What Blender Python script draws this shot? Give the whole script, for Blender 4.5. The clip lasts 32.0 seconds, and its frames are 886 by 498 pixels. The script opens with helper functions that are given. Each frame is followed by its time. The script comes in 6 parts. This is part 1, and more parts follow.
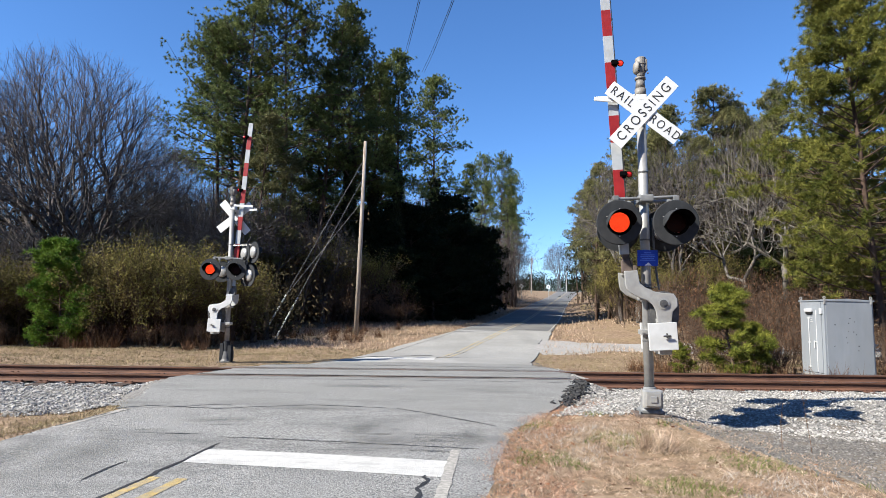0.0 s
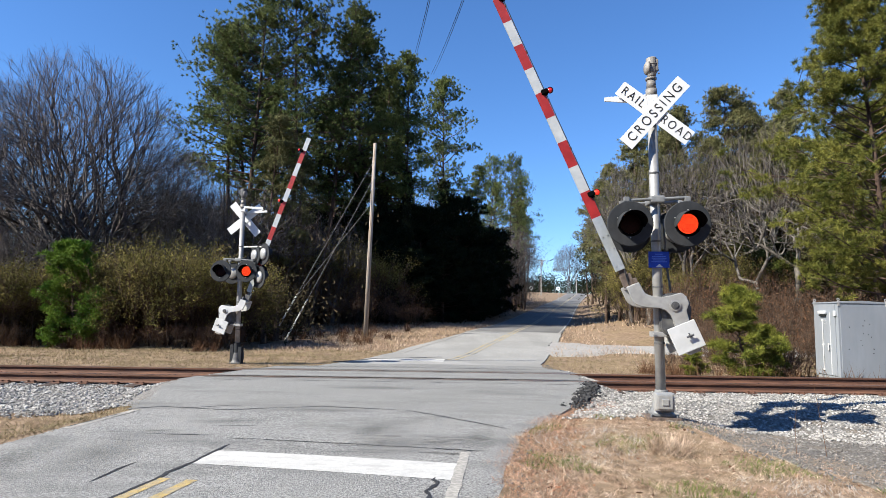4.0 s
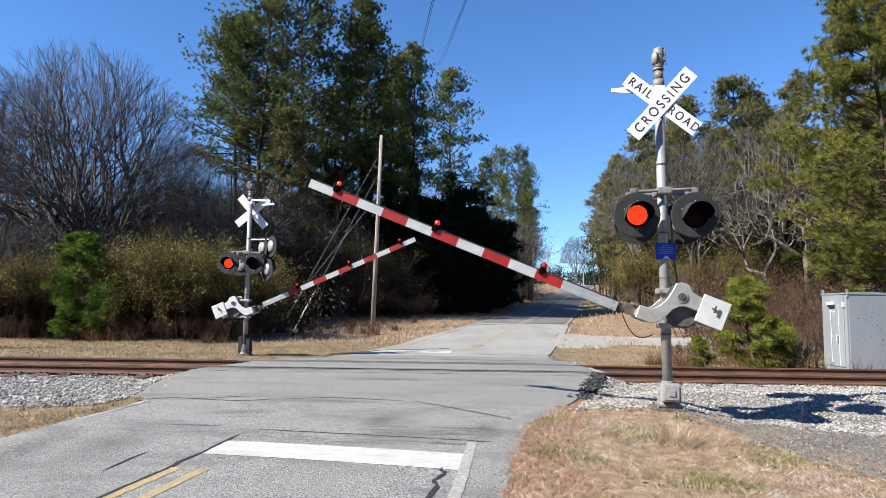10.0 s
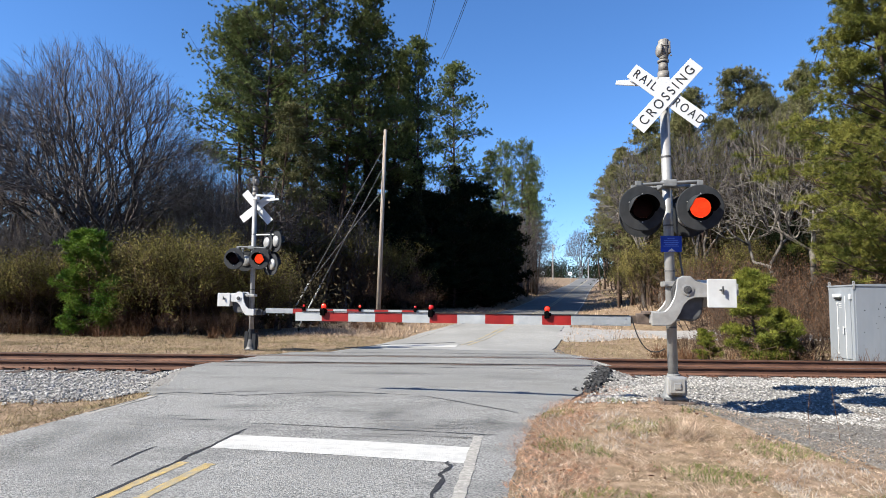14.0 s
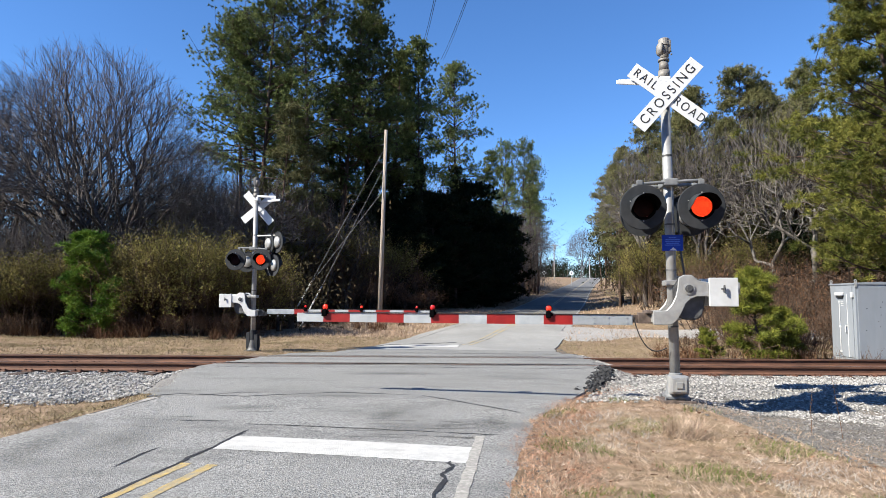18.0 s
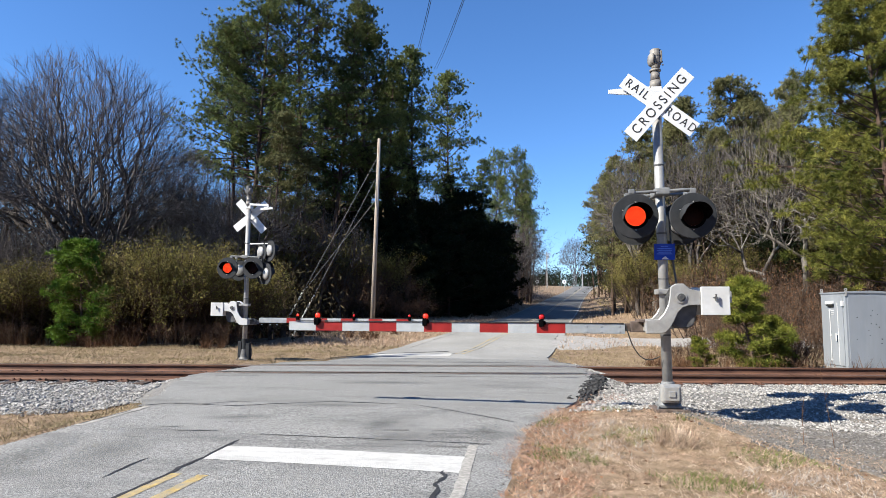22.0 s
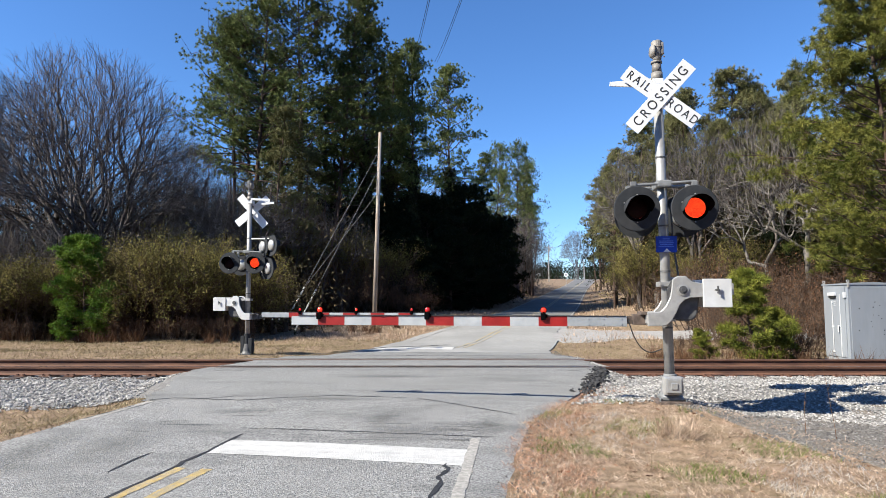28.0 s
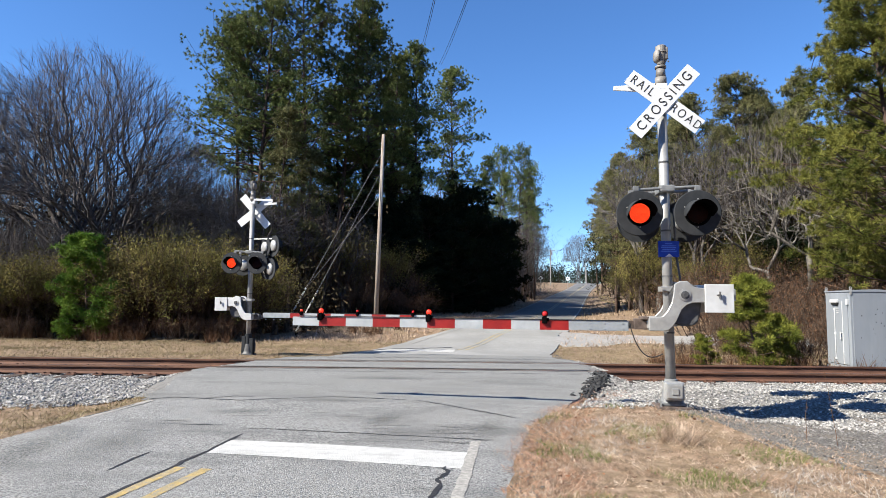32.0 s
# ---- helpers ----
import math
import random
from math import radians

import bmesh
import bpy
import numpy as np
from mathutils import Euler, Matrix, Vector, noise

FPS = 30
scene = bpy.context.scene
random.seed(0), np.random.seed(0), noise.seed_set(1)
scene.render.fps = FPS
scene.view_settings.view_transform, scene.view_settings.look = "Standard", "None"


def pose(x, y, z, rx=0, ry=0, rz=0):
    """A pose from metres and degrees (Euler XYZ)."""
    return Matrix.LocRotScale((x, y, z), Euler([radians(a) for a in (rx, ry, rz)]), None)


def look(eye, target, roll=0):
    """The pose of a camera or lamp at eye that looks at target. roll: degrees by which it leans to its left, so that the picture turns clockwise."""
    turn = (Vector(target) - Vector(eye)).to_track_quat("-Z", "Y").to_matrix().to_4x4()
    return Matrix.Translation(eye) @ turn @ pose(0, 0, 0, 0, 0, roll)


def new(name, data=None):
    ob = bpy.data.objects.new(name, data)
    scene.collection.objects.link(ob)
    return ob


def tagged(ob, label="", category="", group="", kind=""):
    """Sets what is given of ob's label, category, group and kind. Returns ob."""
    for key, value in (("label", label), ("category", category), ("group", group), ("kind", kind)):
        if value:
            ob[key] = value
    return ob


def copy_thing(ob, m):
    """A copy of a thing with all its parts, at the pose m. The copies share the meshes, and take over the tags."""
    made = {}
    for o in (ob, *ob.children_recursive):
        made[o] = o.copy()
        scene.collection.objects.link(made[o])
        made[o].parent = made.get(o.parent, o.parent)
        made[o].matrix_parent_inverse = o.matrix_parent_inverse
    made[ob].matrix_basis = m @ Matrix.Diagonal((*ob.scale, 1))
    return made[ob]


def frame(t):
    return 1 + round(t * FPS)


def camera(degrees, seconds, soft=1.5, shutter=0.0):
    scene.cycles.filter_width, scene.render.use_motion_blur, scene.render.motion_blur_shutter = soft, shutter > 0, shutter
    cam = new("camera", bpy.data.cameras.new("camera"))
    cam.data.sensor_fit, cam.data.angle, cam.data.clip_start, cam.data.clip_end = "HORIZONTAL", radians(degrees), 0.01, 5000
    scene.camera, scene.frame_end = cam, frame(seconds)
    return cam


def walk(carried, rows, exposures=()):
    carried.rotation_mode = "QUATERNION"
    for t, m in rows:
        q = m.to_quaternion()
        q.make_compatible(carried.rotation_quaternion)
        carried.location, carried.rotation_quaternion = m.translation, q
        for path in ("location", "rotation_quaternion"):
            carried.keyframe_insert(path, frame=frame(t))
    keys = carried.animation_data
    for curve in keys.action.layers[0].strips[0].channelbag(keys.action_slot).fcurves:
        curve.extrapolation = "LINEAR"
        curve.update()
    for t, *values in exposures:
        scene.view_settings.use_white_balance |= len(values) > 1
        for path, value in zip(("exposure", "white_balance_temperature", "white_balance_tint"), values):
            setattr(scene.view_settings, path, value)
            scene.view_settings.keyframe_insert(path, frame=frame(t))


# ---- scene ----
cam = camera(72, 32.0, soft=0.75)
walk(cam, [
    (0, pose(0, 0.000, 1.42, 95.675, -0.874, -1.644)),
    (0.5, pose(0, 0.000, 1.42, 95.731, -0.835, -1.602)),
    (1, pose(0, 0.000, 1.42, 95.658, -0.791, -1.462)),
    (1.5, pose(0, 0.000, 1.42, 95.573, -0.949, -1.302)),
    (2, pose(0, 0.000, 1.42, 95.604, -1.065, -1.180)),
    (2.5, pose(0, 0.000, 1.42, 95.641, -1.026, -1.097)),
    (3, pose(0, 0.000, 1.42, 95.698, -1.011, -1.034)),
    (3.5, pose(0, 0.000, 1.42, 95.757, -1.017, -1.012)),
    (5.5, pose(0, 0.156, 1.42, 95.943, -0.489, 0.397)),
    (6, pose(0, 0.000, 1.42, 95.941, -0.701, 0.104)),
    (6.5, pose(0, 0.000, 1.42, 96.089, -0.886, -0.080)),
    (7, pose(0, 0.000, 1.42, 96.039, -0.659, -0.301)),
    (7.5, pose(0, 0.000, 1.42, 95.814, -0.661, -0.326)),
    (8, pose(0, 0.000, 1.42, 95.529, -0.931, -0.344)),
    (8.5, pose(0, 0.000, 1.42, 95.216, -0.863, -0.190)),
    (9, pose(0, 0.000, 1.42, 95.012, -0.799, -0.141)),
    (9.5, pose(0, 0.000, 1.42, 94.913, -0.830, -0.141)),
    (10, pose(0, 0.000, 1.42, 95.041, -0.856, -0.113)),
    (10.5, pose(0, 0.000, 1.42, 95.147, -0.921, -0.072)),
    (11, pose(0, 0.000, 1.42, 95.106, -0.885, -0.050)),
    (11.5, pose(0, 0.000, 1.42, 95.072, -0.806, 0.007)),
    (12, pose(0, 0.000, 1.42, 95.046, -0.769, 0.012)),
    (12.5, pose(0, 0.000, 1.42, 95.012, -0.650, 0.034)),
    (13, pose(0, 0.000, 1.42, 94.899, -0.735, 0.062)),
    (13.5, pose(0, 0.000, 1.42, 94.733, -0.673, 0.145)),
    (14, pose(0, 0.000, 1.42, 94.490, -0.561, 0.350)),
    (14.5, pose(0, 0.000, 1.42, 94.282, -0.651, 0.570)),
    (16.5, pose(0, 0.000, 1.42, 94.332, -0.469, 0.699)),
    (17, pose(0, 0.000, 1.42, 94.438, -0.392, 0.640)),
    (17.5, pose(0, 0.000, 1.42, 94.478, -0.280, 0.565)),
    (18, pose(0, 0.000, 1.42, 94.494, -0.303, 0.485)),
    (18.5, pose(0, 0.000, 1.42, 94.615, -0.699, 0.310)),
    (19, pose(0, 0.080, 1.42, 94.853, -0.105, 0.344)),
    (19.5, pose(0, 0.202, 1.42, 95.035, -0.014, 0.339)),
    (20, pose(0, 0.000, 1.42, 95.334, -0.242, 0.061)),
    (20.5, pose(0, 0.000, 1.42, 95.478, -0.148, -0.146)),
    (21, pose(0, 0.000, 1.42, 95.444, -0.454, -0.228)),
    (21.5, pose(0, 0.000, 1.42, 95.387, -0.322, -0.254)),
    (22, pose(0, 0.000, 1.42, 95.303, -0.319, -0.179)),
    (22.5, pose(0, 0.000, 1.42, 95.253, -0.490, -0.018)),
    (23, pose(0, 0.000, 1.42, 94.964, -0.282, 0.018)),
    (23.5, pose(0, 0.000, 1.42, 94.877, -0.402, -0.044)),
    (24, pose(0, 0.000, 1.42, 94.899, -0.236, -0.125)),
    (24.5, pose(0, 0.000, 1.42, 94.895, -0.256, -0.165)),
    (25, pose(0, 0.000, 1.42, 94.875, -0.232, -0.184)),
    (25.5, pose(0, 0.000, 1.42, 94.858, -0.187, -0.200)),
    (27.5, pose(0, 0.000, 1.42, 94.678, -0.137, -0.060)),
    (28, pose(0, 0.000, 1.42, 94.715, -0.000, -0.000)),
    (28.5, pose(0, 0.000, 1.42, 94.797, 0.036, 0.049)),
    (29, pose(0, 0.000, 1.42, 94.926, -0.067, -0.017)),
    (29.5, pose(0, 0.000, 1.42, 94.987, -0.076, -0.071)),
    (30, pose(0, 0.000, 1.42, 94.974, 0.053, 0.009)),
    (30.5, pose(0, 0.000, 1.42, 94.952, 0.024, 0.064)),
    (31, pose(0, 0.000, 1.42, 94.982, -0.099, 0.094)),
    (31.5, pose(0, 0.000, 1.42, 95.024, -0.253, 0.163)),
    (32, pose(0, 0.000, 1.42, 94.937, -0.656, 0.135)),
])

# ---- light ----
SUN_WAY = Vector((-1.12, -0.515, 1.0)).normalized()
world = bpy.data.worlds.new("sky")
scene.world = world
world.use_nodes = True
wn = world.node_tree.nodes
sky = wn.new("ShaderNodeTexSky")
sky.sky_type = "NISHITA"
sky.sun_disc = False
sky.sun_elevation = math.asin(SUN_WAY.z)
sky.sun_rotation = math.atan2(SUN_WAY.x, SUN_WAY.y)
sky.air_density, sky.dust_density, sky.ozone_density = 1.0, 0.0, 3.0
world.node_tree.links.new(sky.outputs[0], wn["Background"].inputs[0])
wn["Background"].inputs[1].default_value = 0.05
sun = new("sun", bpy.data.lights.new("sun", "SUN"))
sun.data.energy, sun.data.angle, sun.data.color = 5.0, radians(0.55), (1.0, 0.765, 0.465)
sun.matrix_world = look(SUN_WAY * 60, (0, 0, 0))
scene.view_settings.exposure = 1.5
scene.view_settings.use_white_balance = True
scene.view_settings.white_balance_temperature, scene.view_settings.white_balance_tint = 4800, 10

# ---- materials ----
def lk(m, a, b):
    m.node_tree.links.new(a, b)


def surf(name, c1, c2, scale=8.0, rough=0.8, metal=0.0, bump=0.0, bump_scale=None, c3=None, scale3=1.0, amount3=0.5,
         c4=None, scale4=0.5, stretch4=(1, 1, 1), amount4=0.5, island=0.0, per_object=0.0, glow=None, spec=0.5, thin=0.0, coat=0.0, stretch=None):
    """Two colours mixed by a fine noise, a third by a coarse one, varied piece by piece, with fine relief."""
    m = bpy.data.materials.new(name)
    m.use_nodes = True
    n = m.node_tree.nodes
    b = n["Principled BSDF"]
    tc = n.new("ShaderNodeTexCoord")
    src = tc.outputs["Object"]
    if stretch:
        mp = n.new("ShaderNodeMapping")
        mp.inputs["Scale"].default_value = stretch
        lk(m, src, mp.inputs[0])
        src = mp.outputs[0]
    t1 = n.new("ShaderNodeTexNoise")
    t1.inputs["Scale"].default_value, t1.inputs["Detail"].default_value = scale, 6
    lk(m, src, t1.inputs["Vector"])
    r1 = n.new("ShaderNodeValToRGB")
    r1.color_ramp.elements[0].position, r1.color_ramp.elements[1].position = 0.35, 0.65
    r1.color_ramp.elements[0].color, r1.color_ramp.elements[1].color = (*c1, 1), (*c2, 1)
    lk(m, t1.outputs[0], r1.inputs[0])
    col = r1.outputs[0]
    if c3:
        t3 = n.new("ShaderNodeTexNoise")
        t3.inputs["Scale"].default_value, t3.inputs["Detail"].default_value = scale3, 4
        lk(m, src, t3.inputs["Vector"])
        r3 = n.new("ShaderNodeMapRange")
        r3.inputs[1].default_value, r3.inputs[2].default_value = 0.42, 0.66
        r3.inputs[4].default_value = amount3
        lk(m, t3.outputs[0], r3.inputs[0])
        mx = n.new("ShaderNodeMix")
        mx.data_type = "RGBA"
        mx.inputs["B"].default_value = (*c3, 1)
        lk(m, r3.outputs[0], mx.inputs["Factor"])
        lk(m, col, mx.inputs["A"])
        col = mx.outputs["Result"]
    if c4:
        m4 = n.new("ShaderNodeMapping")
        m4.inputs["Scale"].default_value, m4.inputs["Location"].default_value = stretch4, (3.1, 7.7, 1.3)
        lk(m, src, m4.inputs[0])
        t4 = n.new("ShaderNodeTexNoise")
        t4.inputs["Scale"].default_value, t4.inputs["Detail"].default_value, t4.inputs["Roughness"].default_value = scale4, 8, 0.65
        lk(m, m4.outputs[0], t4.inputs["Vector"])
        r4 = n.new("ShaderNodeMapRange")
        r4.inputs[1].default_value, r4.inputs[2].default_value, r4.inputs[4].default_value = 0.48, 0.70, amount4
        lk(m, t4.outputs[0], r4.inputs[0])
        x4 = n.new("ShaderNodeMix")
        x4.data_type = "RGBA"
        x4.inputs["B"].default_value = (*c4, 1)
        lk(m, r4.outputs[0], x4.inputs["Factor"])
        lk(m, col, x4.inputs["A"])
        col = x4.outputs["Result"]
    for amount, node, socket in ((island, "ShaderNodeNewGeometry", "Random Per Island"), (per_object, "ShaderNodeObjectInfo", "Random")):
        if amount:
            g = n.new(node)
            hr = n.new("ShaderNodeMapRange")
            hr.inputs[3].default_value, hr.inputs[4].default_value = 1 - amount, 1 + amount
            lk(m, g.outputs[socket], hr.inputs[0])
            hs = n.new("ShaderNodeHueSaturation")
            lk(m, hr.outputs[0], hs.inputs["Value"])
            lk(m, col, hs.inputs["Color"])
            col = hs.outputs[0]
    lk(m, col, b.inputs["Base Color"])
    b.inputs["Roughness"].default_value, b.inputs["Metallic"].default_value = rough, metal
    b.inputs["Specular IOR Level"].default_value = spec
    b.inputs["Coat Weight"].default_value = coat
    if glow:
        b.inputs["Emission Color"].default_value = (*glow[0], 1)
        b.inputs["Emission Strength"].default_value = glow[1]
    if bump:
        tb = n.new("ShaderNodeTexNoise")
        tb.inputs["Scale"].default_value, tb.inputs["Detail"].default_value = bump_scale or scale * 3, 5
        lk(m, src, tb.inputs["Vector"])
        bp = n.new("ShaderNodeBump")
        bp.inputs["Strength"].default_value, bp.inputs["Distance"].default_value = bump, 0.02
        lk(m, tb.outputs[0], bp.inputs["Height"])
        lk(m, bp.outputs[0], b.inputs["Normal"])
    if thin:
        tr = n.new("ShaderNodeBsdfTranslucent")
        lk(m, col, tr.inputs[0])
        ms = n.new("ShaderNodeMixShader")
        ms.inputs[0].default_value = thin
        lk(m, b.outputs[0], ms.inputs[1])
        lk(m, tr.outputs[0], ms.inputs[2])
        lk(m, ms.outputs[0], n["Material Output"].inputs[0])
    return m


M_ASPHALT = surf("weathered_asphalt", (0.0804, 0.0797, 0.0777), (0.335, 0.332, 0.318), 52, 0.92, bump=0.8, bump_scale=85, c3=(0.234, 0.232, 0.224), scale3=0.5, amount3=0.45, c4=(0.0737, 0.073, 0.0717), scale4=0.9, stretch4=(0.7, 1.5, 1), amount4=0.6)
M_PATCH = surf("crossing_asphalt", (0.11, 0.109, 0.105), (0.27, 0.268, 0.258), 48, 0.9, bump=0.6, bump_scale=80, c3=(0.174, 0.173, 0.164), scale3=0.9, amount3=0.7, c4=(0.085, 0.084, 0.08), scale4=0.9, stretch4=(0.5, 1.6, 1), amount4=0.6)
M_FARROAD = surf("far_asphalt", (0.214, 0.211, 0.201), (0.302, 0.298, 0.285), 14, 0.9, bump=0.2, c3=(0.181, 0.178, 0.168), scale3=0.3, amount3=0.6, c4=(0.134, 0.134, 0.127), scale4=0.4, stretch4=(2, 0.3, 1), amount4=0.4)
M_LIP = surf("broken_asphalt", (0.0201, 0.0201, 0.0221), (0.0603, 0.0603, 0.0616), 25, 0.95, bump=0.8, bump_scale=40, spec=0.12)
M_SEAL = surf("crack_sealant", (0.0121, 0.0121, 0.0134), (0.0301, 0.0301, 0.0308), 30, 0.7)
M_WHITE_LINE = surf("white_road_paint", (0.42, 0.415, 0.40), (0.50, 0.495, 0.48), 25, 0.75, bump=0.4, bump_scale=90, c3=(0.37, 0.36, 0.34), scale3=5, amount3=0.5, c4=(0.25, 0.245, 0.235), scale4=5, stretch4=(0.7, 2.5, 1), amount4=0.55)
M_OLD_LINE = surf("faded_white_paint", (0.22, 0.21, 0.19), (0.36, 0.345, 0.315), 22, 0.85, bump=0.4, bump_scale=90, c4=(0.17, 0.167, 0.16), scale4=7, stretch4=(1, 0.4, 1), amount4=0.9)
M_YELLOW = surf("yellow_road_paint", (0.281, 0.214, 0.0804), (0.429, 0.315, 0.0938), 20, 0.8, bump=0.4, bump_scale=90, c3=(0.241, 0.221, 0.161), scale3=9, amount3=0.7, c4=(0.201, 0.198, 0.188), scale4=14, stretch4=(1.5, 0.6, 1), amount4=0.9)
M_SOIL = surf("dry_grass_soil", (0.125, 0.0884, 0.0553), (0.295, 0.221, 0.155), 7, 0.95, bump=1.0, bump_scale=26, c3=(0.199, 0.155, 0.0811), scale3=0.6, amount3=0.5, c4=(0.103, 0.07, 0.0442), scale4=2.2, amount4=0.6, spec=0.12)
M_BED = surf("ballast_bed", (0.0804, 0.0771, 0.0737), (0.281, 0.275, 0.261), 30, 0.95, bump=1.0, bump_scale=25, c3=(0.174, 0.161, 0.147), scale3=0.8, amount3=0.6, spec=0.12)
M_STONE = surf("ballast_stone", (0.176, 0.17, 0.16), (0.368, 0.356, 0.336), 20, 0.9, island=0.42, spec=0.12)
M_GRIT = surf("grey_grit", (0.11, 0.104, 0.0992), (0.209, 0.198, 0.187), 20, 0.95, island=0.4, spec=0.12)
M_RUST = surf("rusty_rail_steel", (0.0603, 0.0281, 0.0174), (0.134, 0.0657, 0.0375), 6, 0.8, 0.0, bump=0.3, bump_scale=40, c3=(0.0804, 0.0375, 0.0214), scale3=1.2, stretch=(0.3, 1, 2))
M_RAILTOP = surf("worn_rail_head", (0.067, 0.0536, 0.0469), (0.134, 0.114, 0.101), 12, 0.35, 0.85, stretch=(0.2, 1, 1))
M_TIE = surf("creosoted_timber", (0.0235, 0.0168, 0.0134), (0.0737, 0.0503, 0.0369), 9, 0.9, bump=0.6, per_object=0.3, stretch=(3, 0.4, 3))
M_SILVER = surf("aluminium_paint", (0.244, 0.244, 0.244), (0.332, 0.332, 0.326), 7, 0.5, 0.25, bump=0.06, bump_scale=40, c3=(0.191, 0.183, 0.174), scale3=2.2, amount3=0.5, c4=(0.139, 0.131, 0.122), scale4=3.0, stretch4=(2, 2, 0.3), amount4=0.4)
M_CAST = surf("grey_cast_metal", (0.322, 0.322, 0.318), (0.418, 0.418, 0.41), 9, 0.36, 0.35, bump=0.12, bump_scale=60, c3=(0.241, 0.229, 0.209), scale3=3, amount3=0.45)
M_DARKCAST = surf("dull_dark_metal", (0.0603, 0.0603, 0.0636), (0.114, 0.114, 0.114), 9, 0.6, 0.3, bump=0.1)
M_BOX = surf("white_painted_metal", (0.442, 0.451, 0.459), (0.527, 0.535, 0.544), 6, 0.45, 0.0, bump=0.04, c3=(0.357, 0.348, 0.332), scale3=2.5, amount3=0.35)
M_CABINET = surf("grey_enamel", (0.217, 0.235, 0.262), (0.262, 0.281, 0.312), 3, 0.5, 0.1, bump=0.03, c3=(0.181, 0.192, 0.208), scale3=1.4, amount3=0.5, stretch=(1, 1, 0.25))
M_BLACK = surf("matt_black_paint", (0.00201, 0.00201, 0.00201), (0.00469, 0.00469, 0.00536), 14, 1.0, 0.0, bump=0.05, spec=0.0)
M_CHARCOAL = surf("faded_black_paint", (0.0201, 0.0221, 0.0255), (0.0322, 0.0348, 0.0389), 8, 0.85, 0.0, bump=0.05, c3=(0.0402, 0.0402, 0.0429), scale3=2.5, amount3=0.5, spec=0.15)
M_SIGN = surf("white_reflective_sheet", (0.561, 0.57, 0.578), (0.629, 0.637, 0.646), 5, 0.5, c3=(0.476, 0.476, 0.468), scale3=3, amount3=0.25)
M_LETTER = surf("black_sign_ink", (0.0067, 0.0067, 0.0067), (0.0168, 0.0168, 0.0168), 20, 0.6)
M_BLUE = surf("blue_sign_sheet", (0.004, 0.024, 0.272), (0.008, 0.04, 0.368), 8, 0.4)
M_BLUEINK = surf("pale_sign_ink", (0.09, 0.162, 0.54), (0.126, 0.198, 0.594), 20, 0.5)
M_RED = surf("red_reflective_sheet", (0.202, 0.00785, 0.00561), (0.258, 0.0123, 0.00898), 9, 0.45, c3=(0.152, 0.00561, 0.00449), scale3=3, amount3=0.4)
M_ARMWHITE = surf("white_arm_sheet", (0.329, 0.348, 0.367), (0.398, 0.413, 0.428), 9, 0.4, c3=(0.275, 0.284, 0.291), scale3=3, amount3=0.35)
M_ALU = surf("bare_aluminium", (0.351, 0.378, 0.403), (0.435, 0.461, 0.486), 8, 0.4, 0.45, bump=0.05)
M_LIT = surf("lit_red_lens", (0.30, 0.012, 0.003), (0.40, 0.02, 0.003), 30, 0.5, spec=0.05, glow=((1.0, 0.045, 0.002), 0.7))
M_UNLIT = surf("dark_red_lens", (0.00402, 0.00067, 0.00067), (0.00938, 0.00067, 0.00067), 30, 0.6, spec=0.1)
M_ARMLIT = surf("lit_arm_lens", (0.56, 0.024, 0.0096), (0.64, 0.04, 0.0128), 30, 0.25, glow=((1.0, 0.03, 0.004), 0.22))
M_ARMRED = surf("red_arm_lens", (0.425, 0.0102, 0.0102), (0.527, 0.017, 0.0136), 30, 0.2)
M_CABLE = surf("black_cable", (0.01, 0.01, 0.0107), (0.0201, 0.0201, 0.0201), 20, 0.6)
M_WIRE = surf("weathered_wire", (0.067, 0.067, 0.0737), (0.107, 0.107, 0.114), 20, 0.6, 0.5)
M_GUY = surf("pale_guy_guard", (0.36, 0.352, 0.336), (0.48, 0.472, 0.456), 9, 0.7)
M_POLE = surf("weathered_pole_timber", (0.17, 0.13, 0.095), (0.36, 0.32, 0.27), 5, 0.9, bump=0.5, c3=(0.40, 0.385, 0.36), scale3=0.35, amount3=0.8, stretch=(6, 6, 0.35), spec=0.12)
M_BARK = surf("pine_bark", (0.0402, 0.0281, 0.0214), (0.107, 0.0737, 0.057), 5, 0.95, bump=0.8, bump_scale=14, c3=(0.067, 0.0536, 0.0436), scale3=0.6, stretch=(1, 1, 0.35), spec=0.12)
M_GREYBARK = surf("grey_bark", (0.048, 0.043, 0.040), (0.138, 0.122, 0.112), 6, 0.95, bump=0.5, bump_scale=20, c3=(0.082, 0.072, 0.066), scale3=0.4, island=0.35, spec=0.12)
M_PALEBARK = surf("pale_bark", (0.075, 0.0675, 0.0575), (0.17, 0.155, 0.138), 6, 0.95, bump=0.5, bump_scale=20, island=0.45, spec=0.12)
M_NEEDLE = surf("pine_needles", (0.0447, 0.0644, 0.0154), (0.175, 0.196, 0.0587), 0.9, 0.6, island=0.4, per_object=0.25, thin=0.22, spec=0.12)
# Lit copy of the pine needles: frontal sun is put into the olive.
M_SUNNEEDLE = surf("sunlit_olive_needles", (0.065, 0.068, 0.022), (0.185, 0.175, 0.07), 0.9, 0.6, island=0.35, per_object=0.2, thin=0.12, spec=0.12)
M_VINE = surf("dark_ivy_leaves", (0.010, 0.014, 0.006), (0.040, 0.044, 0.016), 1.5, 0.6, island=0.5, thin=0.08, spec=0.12)
